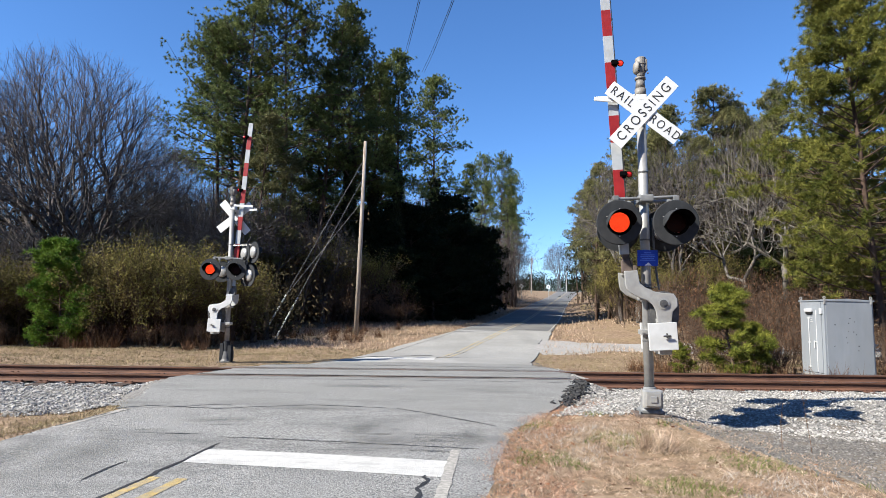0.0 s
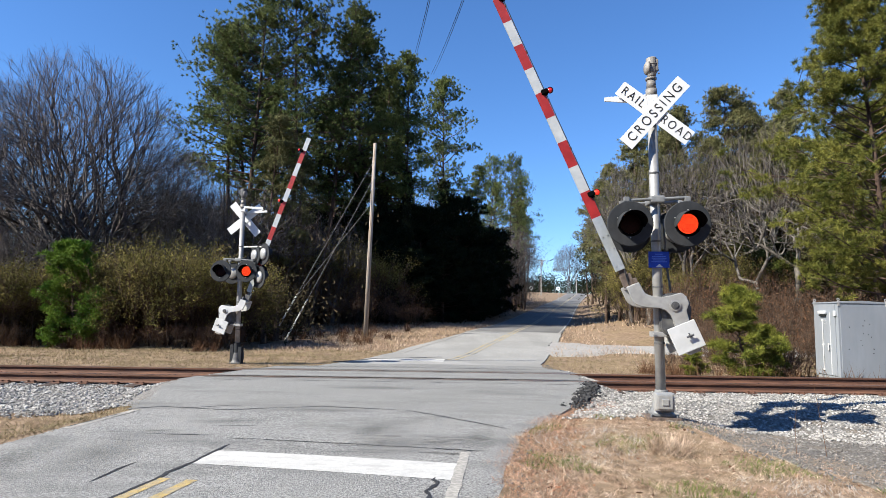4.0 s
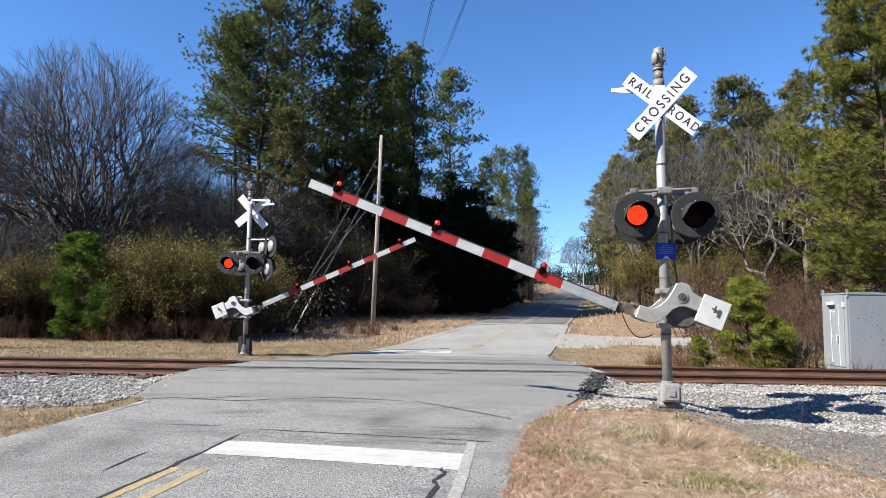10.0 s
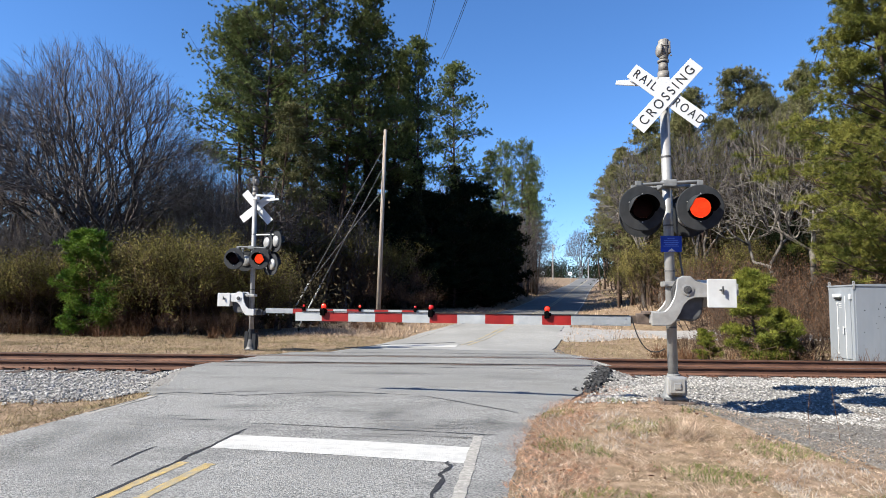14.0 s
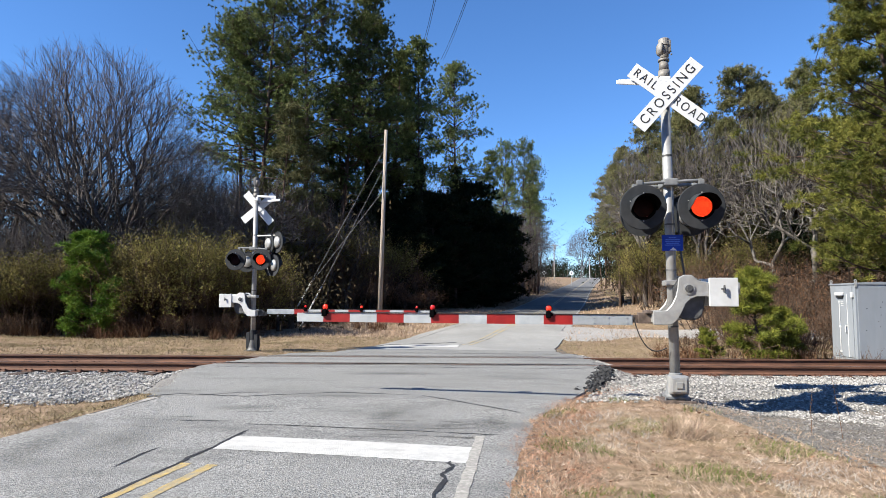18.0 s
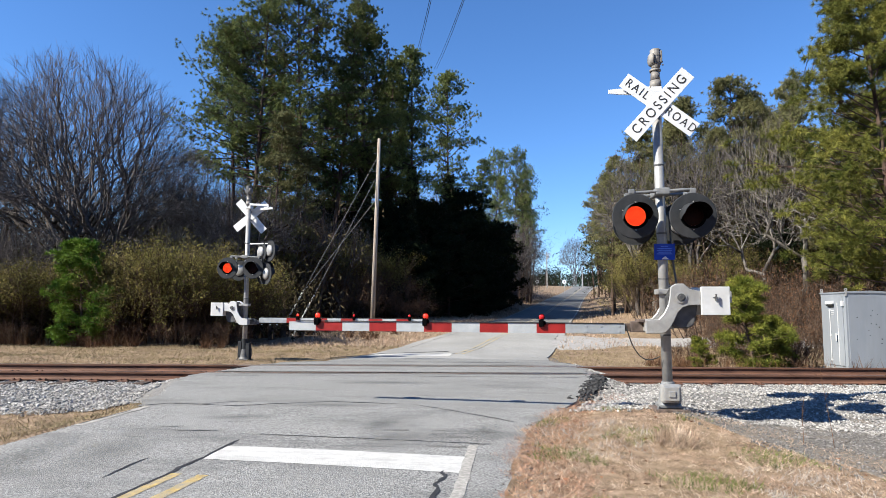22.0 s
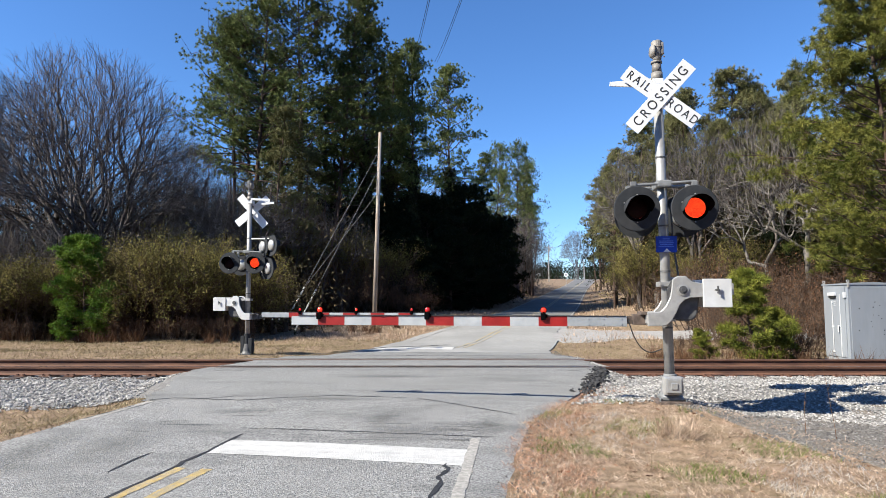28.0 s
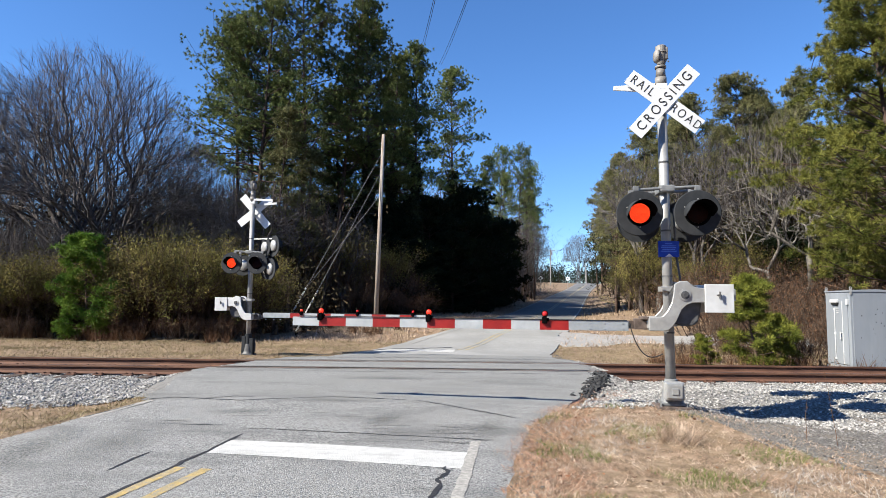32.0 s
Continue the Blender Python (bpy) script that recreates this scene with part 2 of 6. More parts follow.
# Lighter yellow-green needle copy; sunlight is part of this colour.
M_NEEDLE_LIGHT = surf("sunny_pine_needles", (0.060, 0.072, 0.010), (0.20, 0.195, 0.034), 0.9, 0.55, island=0.4, per_object=0.1, thin=0.12, spec=0.12)
M_SAPLING = surf("young_pine_needles", (0.0446, 0.0952, 0.00765), (0.147, 0.21, 0.0179), 1.2, 0.5, island=0.45, per_object=0.1, thin=0.12, spec=0.12)
# Near-black leaves: the deep shade of the woods is put into their colour.
M_SHADECEDAR = surf("shade_dark_evergreen_leaves", (0.0067, 0.0114, 0.00402), (0.0161, 0.0228, 0.00804), 0.8, 0.8, island=0.4, per_object=0.2, thin=0.1, spec=0.12)
M_OLIVE = surf("olive_shrub_leaves", (0.0828, 0.0828, 0.0184), (0.201, 0.172, 0.0483), 0.7, 0.8, island=0.55, per_object=0.2, thin=0.15, spec=0.12)
M_TWIG = surf("brown_twigs", (0.0436, 0.0315, 0.0228), (0.104, 0.0771, 0.057), 3, 0.95, island=0.4, per_object=0.15, spec=0.12)
M_WEED = surf("dry_russet_weeds", (0.0714, 0.0385, 0.0193), (0.148, 0.0877, 0.0494), 1.2, 0.95, island=0.4, thin=0.2, spec=0.12)
M_STRAW = surf("straw_grass", (0.277, 0.208, 0.135), (0.539, 0.447, 0.347), 9.0, 0.9, island=0.5, thin=0.15, c3=(0.323, 0.208, 0.143), scale3=2.2, amount3=0.6, c4=(0.146, 0.1, 0.0616), scale4=4.0, amount4=0.75, spec=0.12)
M_GREENGRASS = surf("green_grass", (0.0871, 0.114, 0.0235), (0.174, 0.194, 0.0536), 6, 0.9, island=0.35, thin=0.2, spec=0.12)
M_GRAVEL = surf("pale_gravel_drive", (0.228, 0.221, 0.214), (0.322, 0.315, 0.305), 9, 0.95, bump=0.5, bump_scale=30, c3=(0.201, 0.188, 0.174), scale3=0.4)
M_GRITBED = surf("grey_brown_grit", (0.0714, 0.0659, 0.0576), (0.187, 0.175, 0.159), 35, 0.95, bump=0.9, bump_scale=40, c3=(0.198, 0.159, 0.116), scale3=1.5, amount3=0.55, spec=0.12)
M_HOLE = surf("dark_hole", (0.0067, 0.0067, 0.0067), (0.0134, 0.0134, 0.0134), 20, 0.9)
M_MACHINE = surf("dull_grey_casting", (0.123, 0.128, 0.131), (0.193, 0.197, 0.2), 9, 0.6, 0.1, bump=0.1, bump_scale=50)
# Undergrowth brown lowered so that its colour holds the shade between stems.
M_SHADEBRUSH = surf("shaded_undergrowth", (0.0235, 0.0217, 0.0109), (0.077, 0.0597, 0.0308), 0.6, 0.95, island=0.5, thin=0.1, spec=0.12)
M_OLDYELLOW = surf("faded_yellow_paint", (0.27, 0.225, 0.12), (0.34, 0.28, 0.15), 20, 0.85, bump=0.3, c3=(0.25, 0.245, 0.23), scale3=1.2, amount3=0.9)
M_BELL = surf("weathered_bell_metal", (0.147, 0.137, 0.121), (0.255, 0.241, 0.221), 12, 0.6, 0.1, bump=0.2, bump_scale=40, c3=(0.0804, 0.0737, 0.067), scale3=6, amount3=0.7)
M_BROWNCAST = surf("brown_stained_metal", (0.067, 0.0503, 0.0402), (0.147, 0.114, 0.0938), 10, 0.7, 0.2, bump=0.2)
M_LEAFLITTER = surf("dead_brown_leaves", (0.107, 0.0469, 0.0235), (0.201, 0.107, 0.0603), 6, 0.9, island=0.45, spec=0.12)
M_PALEWEED = surf("bleached_dead_weeds", (0.281, 0.261, 0.234), (0.415, 0.389, 0.355), 6, 0.9, island=0.3, thin=0.15, spec=0.12)
M_YOUNGNEEDLE = surf("yellow_green_needles", (0.0615, 0.0779, 0.0082), (0.189, 0.193, 0.0246), 1.6, 0.5, island=0.5, per_object=0.1, thin=0.14, spec=0.12)
# Darker asphalt whose tone also takes in the tree shade beyond 37 m.
M_SHADEROAD = surf("dark_shaded_asphalt", (0.101, 0.0992, 0.0972), (0.154, 0.153, 0.147), 10, 0.9, bump=0.2, c3=(0.0804, 0.0804, 0.0791), scale3=0.3, amount3=0.6, c4=(0.181, 0.178, 0.168), scale4=0.4, stretch4=(2, 0.3, 1), amount4=0.4)


def beaded(m, dim, bright, strength, scale):
    """LED dots: the glow varies bead by bead."""
    n = m.node_tree.nodes
    tc, vo, rp = n.new("ShaderNodeTexCoord"), n.new("ShaderNodeTexVoronoi"), n.new("ShaderNodeValToRGB")
    vo.inputs["Scale"].default_value = scale
    rp.color_ramp.elements[0].position, rp.color_ramp.elements[1].position = 0.15, 0.65
    rp.color_ramp.elements[0].color, rp.color_ramp.elements[1].color = (*bright, 1), (*dim, 1)
    lk(m, tc.outputs["Object"], vo.inputs["Vector"])
    lk(m, vo.outputs["Distance"], rp.inputs[0])
    b = n["Principled BSDF"]
    lk(m, rp.outputs[0], b.inputs["Emission Color"])
    b.inputs["Emission Strength"].default_value = strength


beaded(M_LIT, (0.45, 0.006, 0.0), (1.0, 0.095, 0.004), 0.6, 95)
M_PINESTRAW = surf("reddish_needle_litter", (0.22, 0.115, 0.07), (0.42, 0.26, 0.17), 14, 0.9, island=0.5, spec=0.12)
M_FIELD = surf("tan_field_grass", (0.181, 0.141, 0.0737), (0.362, 0.302, 0.194), 5.0, 0.9, island=0.45, thin=0.15, c3=(0.147, 0.141, 0.0603), scale3=0.8, amount3=0.6, c4=(0.114, 0.0804, 0.0469), scale4=2.0, amount4=0.6, spec=0.12)
M_STRIP = surf("stained_asphalt_strip", (0.060, 0.052, 0.046), (0.17, 0.155, 0.14), 30, 0.9, bump=0.6, bump_scale=60, c3=(0.20, 0.185, 0.17), scale3=2.0, amount3=0.8)
M_SMUDGE = surf("tyre_smudge", (0.06, 0.06, 0.058), (0.20, 0.198, 0.19), 60, 0.95, bump=0.6, bump_scale=85)


def soft_stain():
    """Dark rubber that thins out to nothing at its ragged rim."""
    m = surf("rubber_stain", (0.05, 0.05, 0.049), (0.12, 0.119, 0.115), 40, 0.9)
    n = m.node_tree.nodes
    tc, gr, no, mu, rg = n.new("ShaderNodeTexCoord"), n.new("ShaderNodeTexGradient"), n.new("ShaderNodeTexNoise"), n.new("ShaderNodeMath"), n.new("ShaderNodeMapRange")
    gr.gradient_type = "SPHERICAL"
    mu.operation = "MULTIPLY"
    no.inputs["Scale"].default_value, no.inputs["Detail"].default_value, no.inputs["Roughness"].default_value = 5.0, 10, 0.85
    flat = n.new("ShaderNodeMapping")
    flat.inputs["Scale"].default_value = (1, 1, 0)
    lk(m, tc.outputs["Object"], flat.inputs[0])
    lk(m, flat.outputs[0], gr.inputs[0])
    lk(m, tc.outputs["Object"], no.inputs["Vector"])
    lk(m, gr.outputs["Fac"], mu.inputs[0])
    lk(m, no.outputs[0], mu.inputs[1])
    rg.inputs[1].default_value, rg.inputs[2].default_value, rg.inputs[4].default_value = 0.16, 0.55, 0.38
    lk(m, mu.outputs[0], rg.inputs[0])
    tr, mx = n.new("ShaderNodeBsdfTransparent"), n.new("ShaderNodeMixShader")
    lk(m, rg.outputs[0], mx.inputs[0])
    lk(m, tr.outputs[0], mx.inputs[1])
    lk(m, n["Principled BSDF"].outputs[0], mx.inputs[2])
    lk(m, mx.outputs[0], n["Material Output"].inputs[0])
    return m


M_STAIN = soft_stain()

# ---- mesh helpers ----
def mesh_of(name, verts, faces, mats, smooth=False, index=None):
    """A mesh from vertex and face arrays; all faces of one array have as many corners."""
    verts = np.asarray(verts, dtype=np.float32)
    faces = np.asarray(faces, dtype=np.int32)
    me = bpy.data.meshes.new(name)
    k = faces.shape[1]
    me.vertices.add(len(verts))
    me.vertices.foreach_set("co", verts.ravel())
    me.loops.add(faces.size)
    me.loops.foreach_set("vertex_index", faces.ravel())
    me.polygons.add(len(faces))
    me.polygons.foreach_set("loop_start", np.arange(len(faces), dtype=np.int32) * k)
    me.polygons.foreach_set("loop_total", np.full(len(faces), k, dtype=np.int32))
    me.polygons.foreach_set("use_smooth", np.full(len(faces), smooth))
    for m in (mats if isinstance(mats, (list, tuple)) else [mats]):
        me.materials.append(m)
    if index is not None:
        me.polygons.foreach_set("material_index", np.asarray(index, dtype=np.int32))
    me.update(calc_edges=True)
    return me


def thing(name, label, category, m=None, group="", kind=""):
    ob = new(name)
    if m is not None:
        ob.matrix_basis = m
    return tagged(ob, label, category, group, kind)


def part(name, bm, material, parent, label="", smooth=False):
    """Links a bmesh, or a mesh, as one mesh object under its parent."""
    if isinstance(bm, bmesh.types.BMesh):
        me = bpy.data.meshes.new(name)
        for f in bm.faces:
            f.smooth = smooth
        bm.to_mesh(me)
        bm.free()
        me.materials.append(material)
    else:
        me = bm
    ob = new(name, me)
    ob.parent = parent
    return tagged(ob, label)


def box(bm, x0, x1, y0, y1, z0, z1, bevel=0.0, turn=None):
    r = bmesh.ops.create_cube(bm, size=1.0)
    vs = r["verts"]
    m = Matrix.Translation(((x0 + x1) / 2, (y0 + y1) / 2, (z0 + z1) / 2)) @ Matrix.Diagonal((x1 - x0, y1 - y0, z1 - z0, 1))
    bmesh.ops.transform(bm, matrix=(turn or Matrix.Identity(4)) @ m, verts=vs)
    if bevel:
        es = list({e for v in vs for e in v.link_edges})
        bmesh.ops.bevel(bm, geom=es, offset=bevel, segments=2, affect="EDGES", profile=0.6)
    return bm


def rod(bm, p, q, r0, r1=None, sides=12):
    p, q = Vector(p), Vector(q)
    r1 = r0 if r1 is None else r1
    m = Matrix.Translation((p + q) / 2) @ (q - p).to_track_quat("Z", "Y").to_matrix().to_4x4()
    bmesh.ops.create_cone(bm, cap_ends=True, segments=sides, radius1=r0, radius2=r1, depth=(q - p).length, matrix=m)
    return bm


def lathe(bm, profile, sides=32, m=None):
    """Turns a profile of (radius, height) rows round the z axis, then moves it by m."""
    rings = []
    for r, h in profile:
        rings.append([bm.verts.new((m or Matrix.Identity(4)) @ Vector((r * math.cos(2 * math.pi * i / sides), r * math.sin(2 * math.pi * i / sides), h))) for i in range(sides)])
    for a, b in zip(rings, rings[1:]):
        for i in range(sides):
            j = (i + 1) % sides
            bm.faces.new((a[i], a[j], b[j], b[i]))
    return bm


def slab(bm, outline, y0, y1):
    """An outline in x and z, from y0 to y1 thick."""
    a = [bm.verts.new((x, y0, z)) for x, z in outline]
    b = [bm.verts.new((x, y1, z)) for x, z in outline]
    bm.faces.new(a)
    bm.faces.new(b[::-1])
    n = len(outline)
    for i in range(n):
        j = (i + 1) % n
        bm.faces.new((a[j], a[i], b[i], b[j]))
    bmesh.ops.recalc_face_normals(bm, faces=bm.faces)
    return bm


def tubes(p0, p1, r0, r1, sides=4):
    """Tapered tubes for arrays of segments: vertices and quads."""
    p0, p1 = np.asarray(p0, float), np.asarray(p1, float)
    r0, r1 = np.asarray(r0, float), np.asarray(r1, float)
    d = p1 - p0
    d /= np.linalg.norm(d, axis=1, keepdims=True) + 1e-9
    ref = np.where(np.abs(d[:, 2:3]) > 0.9, np.array([[1.0, 0, 0]]), np.array([[0, 0, 1.0]]))
    a = np.cross(d, ref)
    a /= np.linalg.norm(a, axis=1, keepdims=True) + 1e-9
    b = np.cross(d, a)
    n = len(p0)
    ang = np.arange(sides) * 2 * np.pi / sides
    ring = a[:, None] * np.cos(ang)[None, :, None] + b[:, None] * np.sin(ang)[None, :, None]
    v = np.concatenate([p0[:, None] + ring * r0[:, None, None], p1[:, None] + ring * r1[:, None, None]], axis=1).reshape(-1, 3)
    base = (np.arange(n) * 2 * sides)[:, None, None]
    i = np.arange(sides)
    j = (i + 1) % sides
    quad = np.stack([i, j, j + sides, i + sides], axis=1)[None]
    return v, (base + quad).reshape(-1, 4)


def blades(root, tip, width, rng):
    """One thin triangle from each root to its tip."""
    d = tip - root
    side = np.cross(d, rng.normal(size=d.shape))
    side /= np.linalg.norm(side, axis=1, keepdims=True) + 1e-9
    w = np.broadcast_to(np.asarray(width, float), (len(root),))[:, None] / 2
    v = np.stack([root - side * w, root + side * w, tip], axis=1).reshape(-1, 3)
    return v, np.arange(len(root) * 3).reshape(-1, 3)


def cable(name, points, radius, material, parent=None, label=""):
    cu = bpy.data.curves.new(name, "CURVE")
    cu.dimensions, cu.bevel_depth, cu.bevel_resolution = "3D", radius, 2
    sp = cu.splines.new("POLY")
    sp.points.add(len(points) - 1)
    for q, p in zip(sp.points, points):
        q.co = (*p, 1)
    cu.materials.append(material)
    ob = new(name, cu)
    ob.parent = parent
    return tagged(ob, label)


def sag(p, q, drop, n=14):
    p, q = Vector(p), Vector(q)
    return [p.lerp(q, i / n) - Vector((0, 0, drop * 4 * (i / n) * (1 - i / n))) for i in range(n + 1)]


def lettering(text, size):
    cu = bpy.data.curves.new("letters", "FONT")
    cu.body, cu.size, cu.extrude, cu.align_x, cu.align_y = text, size, 0.001, "CENTER", "CENTER"
    cu.space_character = 1.38
    ob = bpy.data.objects.new("letters", cu)
    scene.collection.objects.link(ob)
    me = bpy.data.meshes.new_from_object(ob.evaluated_get(bpy.context.evaluated_depsgraph_get()))
    bpy.data.objects.remove(ob)
    return me

# ---- ground, road and track ----
ROAD_Y = (-40, 0, 4.7, 6, 7.6, 8.9, 9.7, 11.05, 12, 12.6, 13.9, 16, 18.1, 20.4, 26.6, 31.3, 38.2, 50, 58, 83, 130, 160, 200, 400, 900, 3000)
ROAD_L = (-13.5, -5.9, -5.1, -4.85, -4.59, -4.37, -4.52, -4.75, -4.79, -4.6, -4.2, -3.5, -2.95, -2.42, -1.08, 0.2, 2.32, 5.35, 7.4, 13.5, 25.6, 34.5, 47, 127, 327, 1197)
ROAD_R = (-7, -0.4, 0.55, 0.76, 1.08, 1.75, 2.15, 2.7, 3.0, 3.05, 3.12, 3.14, 3.16, 3.6, 5.1, 6.3, 8.02, 10.9, 13.0, 19.2, 31.3, 40.5, 53, 133, 333, 1203)
RISE_Y = (-40, 0, 5.75, 8, 9.5, 10.8, 11.8, 12.2, 14.3, 15.3, 17, 20, 24, 31, 38, 50, 58, 83, 130, 160, 200, 400, 900, 3000)
RISE_Z = (-0.1, -0.07, -0.06, -0.06, -0.045, 0.01, 0.05, 0.057, 0.057, 0.02, -0.12, -0.2, -0.24, -0.03, 0.26, 0.52, 0.88, 1.96, 4.2, 6.6, 7.8, 7, 4, 0)
RAIL_Y = (12.5, 14.005)
MID_Y = 13.25
RAIL_TOP = 0.062


def road_at(y):
    """The road's middle, height and half width."""
    left, right = np.interp(y, ROAD_Y, ROAD_L), np.interp(y, ROAD_Y, ROAD_R)
    return (left + right) / 2, np.interp(y, RISE_Y, RISE_Z), (right - left) / 2


def step(a, b, v):
    t = np.clip((v - a) / (b - a), 0, 1)
    return t * t * (3 - 2 * t)


OFF_Y = (-40, 0, 6.6, 7.6, 8.6, 10.0, 11.2, 14.8, 15.8, 16.8, 22, 27)
OFF_R = (-0.15, -0.12, -0.12, -0.07, -0.02, -0.08, -0.155, -0.16, -0.26, -0.30, -0.30, -0.24)
OFF_L = (-0.2, -0.18, -0.2, -0.24, -0.22, -0.18, -0.155, -0.16, -0.20, -0.21, -0.24, -0.24)


DIP_Y = (-40, 4.5, 6.5, 8.2, 9.1, 9.6, 10.2, 10.8, 11.3, 14.8, 15.8, 16.8, 22, 27)
DIP_R = (-0.15, -0.12, -0.14, -0.20, -0.22, -0.13, -0.02, -0.05, -0.13, -0.16, -0.26, -0.30, -0.30, -0.24)


def ground_at(x, y):
    """Height of the ground sheet; the road lies just above it."""
    x, y = np.asarray(x, float), np.asarray(y, float)
    xc, zr, half = road_at(y)
    side = x - xc
    right = np.interp(y, OFF_Y, OFF_R) + (np.interp(y, DIP_Y, DIP_R) - np.interp(y, OFF_Y, OFF_R)) * step(3.2, 4.4, x)
    off = np.where(side > 0, right, np.interp(y, OFF_Y, OFF_L))
    far = zr + np.where(side > 0, np.clip(side - 3.6, 0, 9) * 0.13, np.clip(-side - 4, 0, 12) * 0.02)
    off = off + (far - off) * step(24, 40, y)
    wave = 0.03 * np.sin(x * 0.9 + 1.3 * np.sin(y * 0.5)) + 0.02 * np.sin(y * 1.7 + x * 0.4)
    rail = 1 - step(1.5, 3.5, np.abs(y - MID_Y))
    off = off + wave * (1 - rail) * step(0.3, 2.0, np.abs(side) - half)
    low = 0.012 + 0.018 * step(9.0, 9.6, y)
    return zr - low + (off - zr + low) * step(0.0, 0.85, np.abs(side) - half)


def spot(x, y):
    return float(ground_at(x, y))


def sheet(name, xs, ys, height, mat):
    gx, gy = np.meshgrid(xs, ys)
    v = np.stack([gx, gy, height(gx, gy)], axis=-1).reshape(-1, 3)
    nx = len(xs)
    i = (np.arange(len(ys) - 1)[:, None] * nx + np.arange(nx - 1)[None]).ravel()
    return mesh_of(name, v, np.stack([i, i + 1, i + nx + 1, i + nx], axis=1), mat, True)


xs = np.unique(np.concatenate([np.linspace(-16, 18, 171), np.linspace(-60, -16, 40), np.linspace(18, 90, 60), np.sign(np.linspace(-1, 1, 41)) * np.abs(np.linspace(-1, 1, 41)) ** 3 * 4000]))
ys = np.unique(np.concatenate([np.linspace(2, 30, 187), np.linspace(30, 90, 80), np.linspace(90, 260, 60), np.linspace(-60, 2, 20), -np.linspace(0, 1, 12) ** 3 * 4000 - 60, np.linspace(0, 1, 25) ** 3 * 4000 + 260]))
ground = tagged(new("ground", sheet("ground", xs, ys, ground_at, M_SOIL)), "tan dormant grass and dry soil beside the track", "ground", kind="structure")


def road_sheet(name, y0, y1, mat, n, across=26, ragged=0.05, skirt=True, seed=1):
    """A length of road with a ragged edge and a skirt down to the ground."""
    rng = np.random.default_rng(seed)
    yy = np.linspace(y0, y1, n)
    xc, zr, half = road_at(yy)
    jl = np.convolve(rng.normal(0, ragged, n + 4), np.ones(5) / 2.2, "valid")
    jr = np.convolve(rng.normal(0, ragged, n + 4), np.ones(5) / 2.2, "valid")
    u = np.linspace(0, 1, across)
    left, right = xc - half + jl, xc + half + jr
    gx = left[:, None] + (right - left)[:, None] * u[None]
    gy = np.repeat(yy[:, None], across, 1)
    crown = 0.03 * (1 - (2 * u[None] - 1) ** 2) * (1 - np.exp(-((yy[:, None] - MID_Y) / 2.5) ** 2))
    gz = zr[:, None] + crown
    if y0 < 9:
        gz[:, [0, -1]] -= 0.016
    ends = ((gx[:, :1], gy[:, :1], gz[:, :1] - 0.3), (gx[:, -1:], gy[:, -1:], gz[:, -1:] - 0.3))
    if skirt:
        gx = np.concatenate([gx[:, :1] - 0.08, gx, gx[:, -1:] + 0.08], 1)
        gy = np.concatenate([ends[0][1], gy, ends[1][1]], 1)
        gz = np.concatenate([ends[0][2], gz, ends[1][2]], 1)
    w = gx.shape[1]
    i = (np.arange(n - 1)[:, None] * w + np.arange(w - 1)[None]).ravel()
    return mesh_of(name, np.stack([gx, gy, gz], -1).reshape(-1, 3), np.stack([i, i + 1, i + w + 1, i + w], 1), mat, False)


road = tagged(new("road", road_sheet("road", -30, 9.0, M_ASPHALT, 190, ragged=0.03, seed=3)), "weathered grey two-lane asphalt road", "road", kind="structure")
part("crossing_apron", road_sheet("apron", 9.0, RAIL_Y[0] - 0.07, M_PATCH, 30, seed=4), M_PATCH, road, "smoother grey asphalt patch up to the rails")
part("crossing_middle", road_sheet("middle", RAIL_Y[0] + 0.12, RAIL_Y[1] - 0.12, M_PATCH, 12, seed=5), M_PATCH, road, "grey asphalt between the rails")
part("far_apron", road_sheet("far_apron", RAIL_Y[1] + 0.07, 18.0, M_PATCH, 40, seed=6), M_PATCH, road)
part("far_road", road_sheet("far_road", 18.0, 37.0, M_FARROAD, 60, ragged=0.04, seed=7), M_FARROAD, road, "pale grey road beyond the track")
part("far_road", road_sheet("far_road", 37.0, 420, M_SHADEROAD, 260, ragged=0.04, seed=8), M_SHADEROAD, road, "darker grey road climbing through the woods, tree shade in its tone")


def on_road(x, y):
    xc, zr, half = road_at(y)
    u = (x - xc) / half
    return float(zr + 0.03 * max(0.0, 1 - u * u) * (1 - math.exp(-((y - MID_Y) / 2.5) ** 2)))


def stripe(name, a, b, width, mat, parent, label="", lift=0.0035, steps=12, wob=0.0, seed=0):
    """A band laid on the road from a to b, following its rise."""
    rng = np.random.default_rng(seed)
    a, b = np.array(a, float), np.array(b, float)
    d = (b - a) / np.linalg.norm(b - a)
    nrm = np.array([-d[1], d[0]])
    v = []
    for i in range(steps + 1):
        c = a + (b - a) * i / steps + nrm * rng.normal(0, wob)
        w = width * (1 + rng.normal(0, 0.05 if wob else 0.02))
        for s in (-0.5, 0.5):
            p = c + nrm * s * w
            v.append((p[0], p[1], on_road(p[0], p[1]) + lift))
    i = np.arange(steps) * 2
    return part(name, mesh_of(name, v, np.stack([i, i + 1, i + 3, i + 2], 1), mat), mat, parent, label)


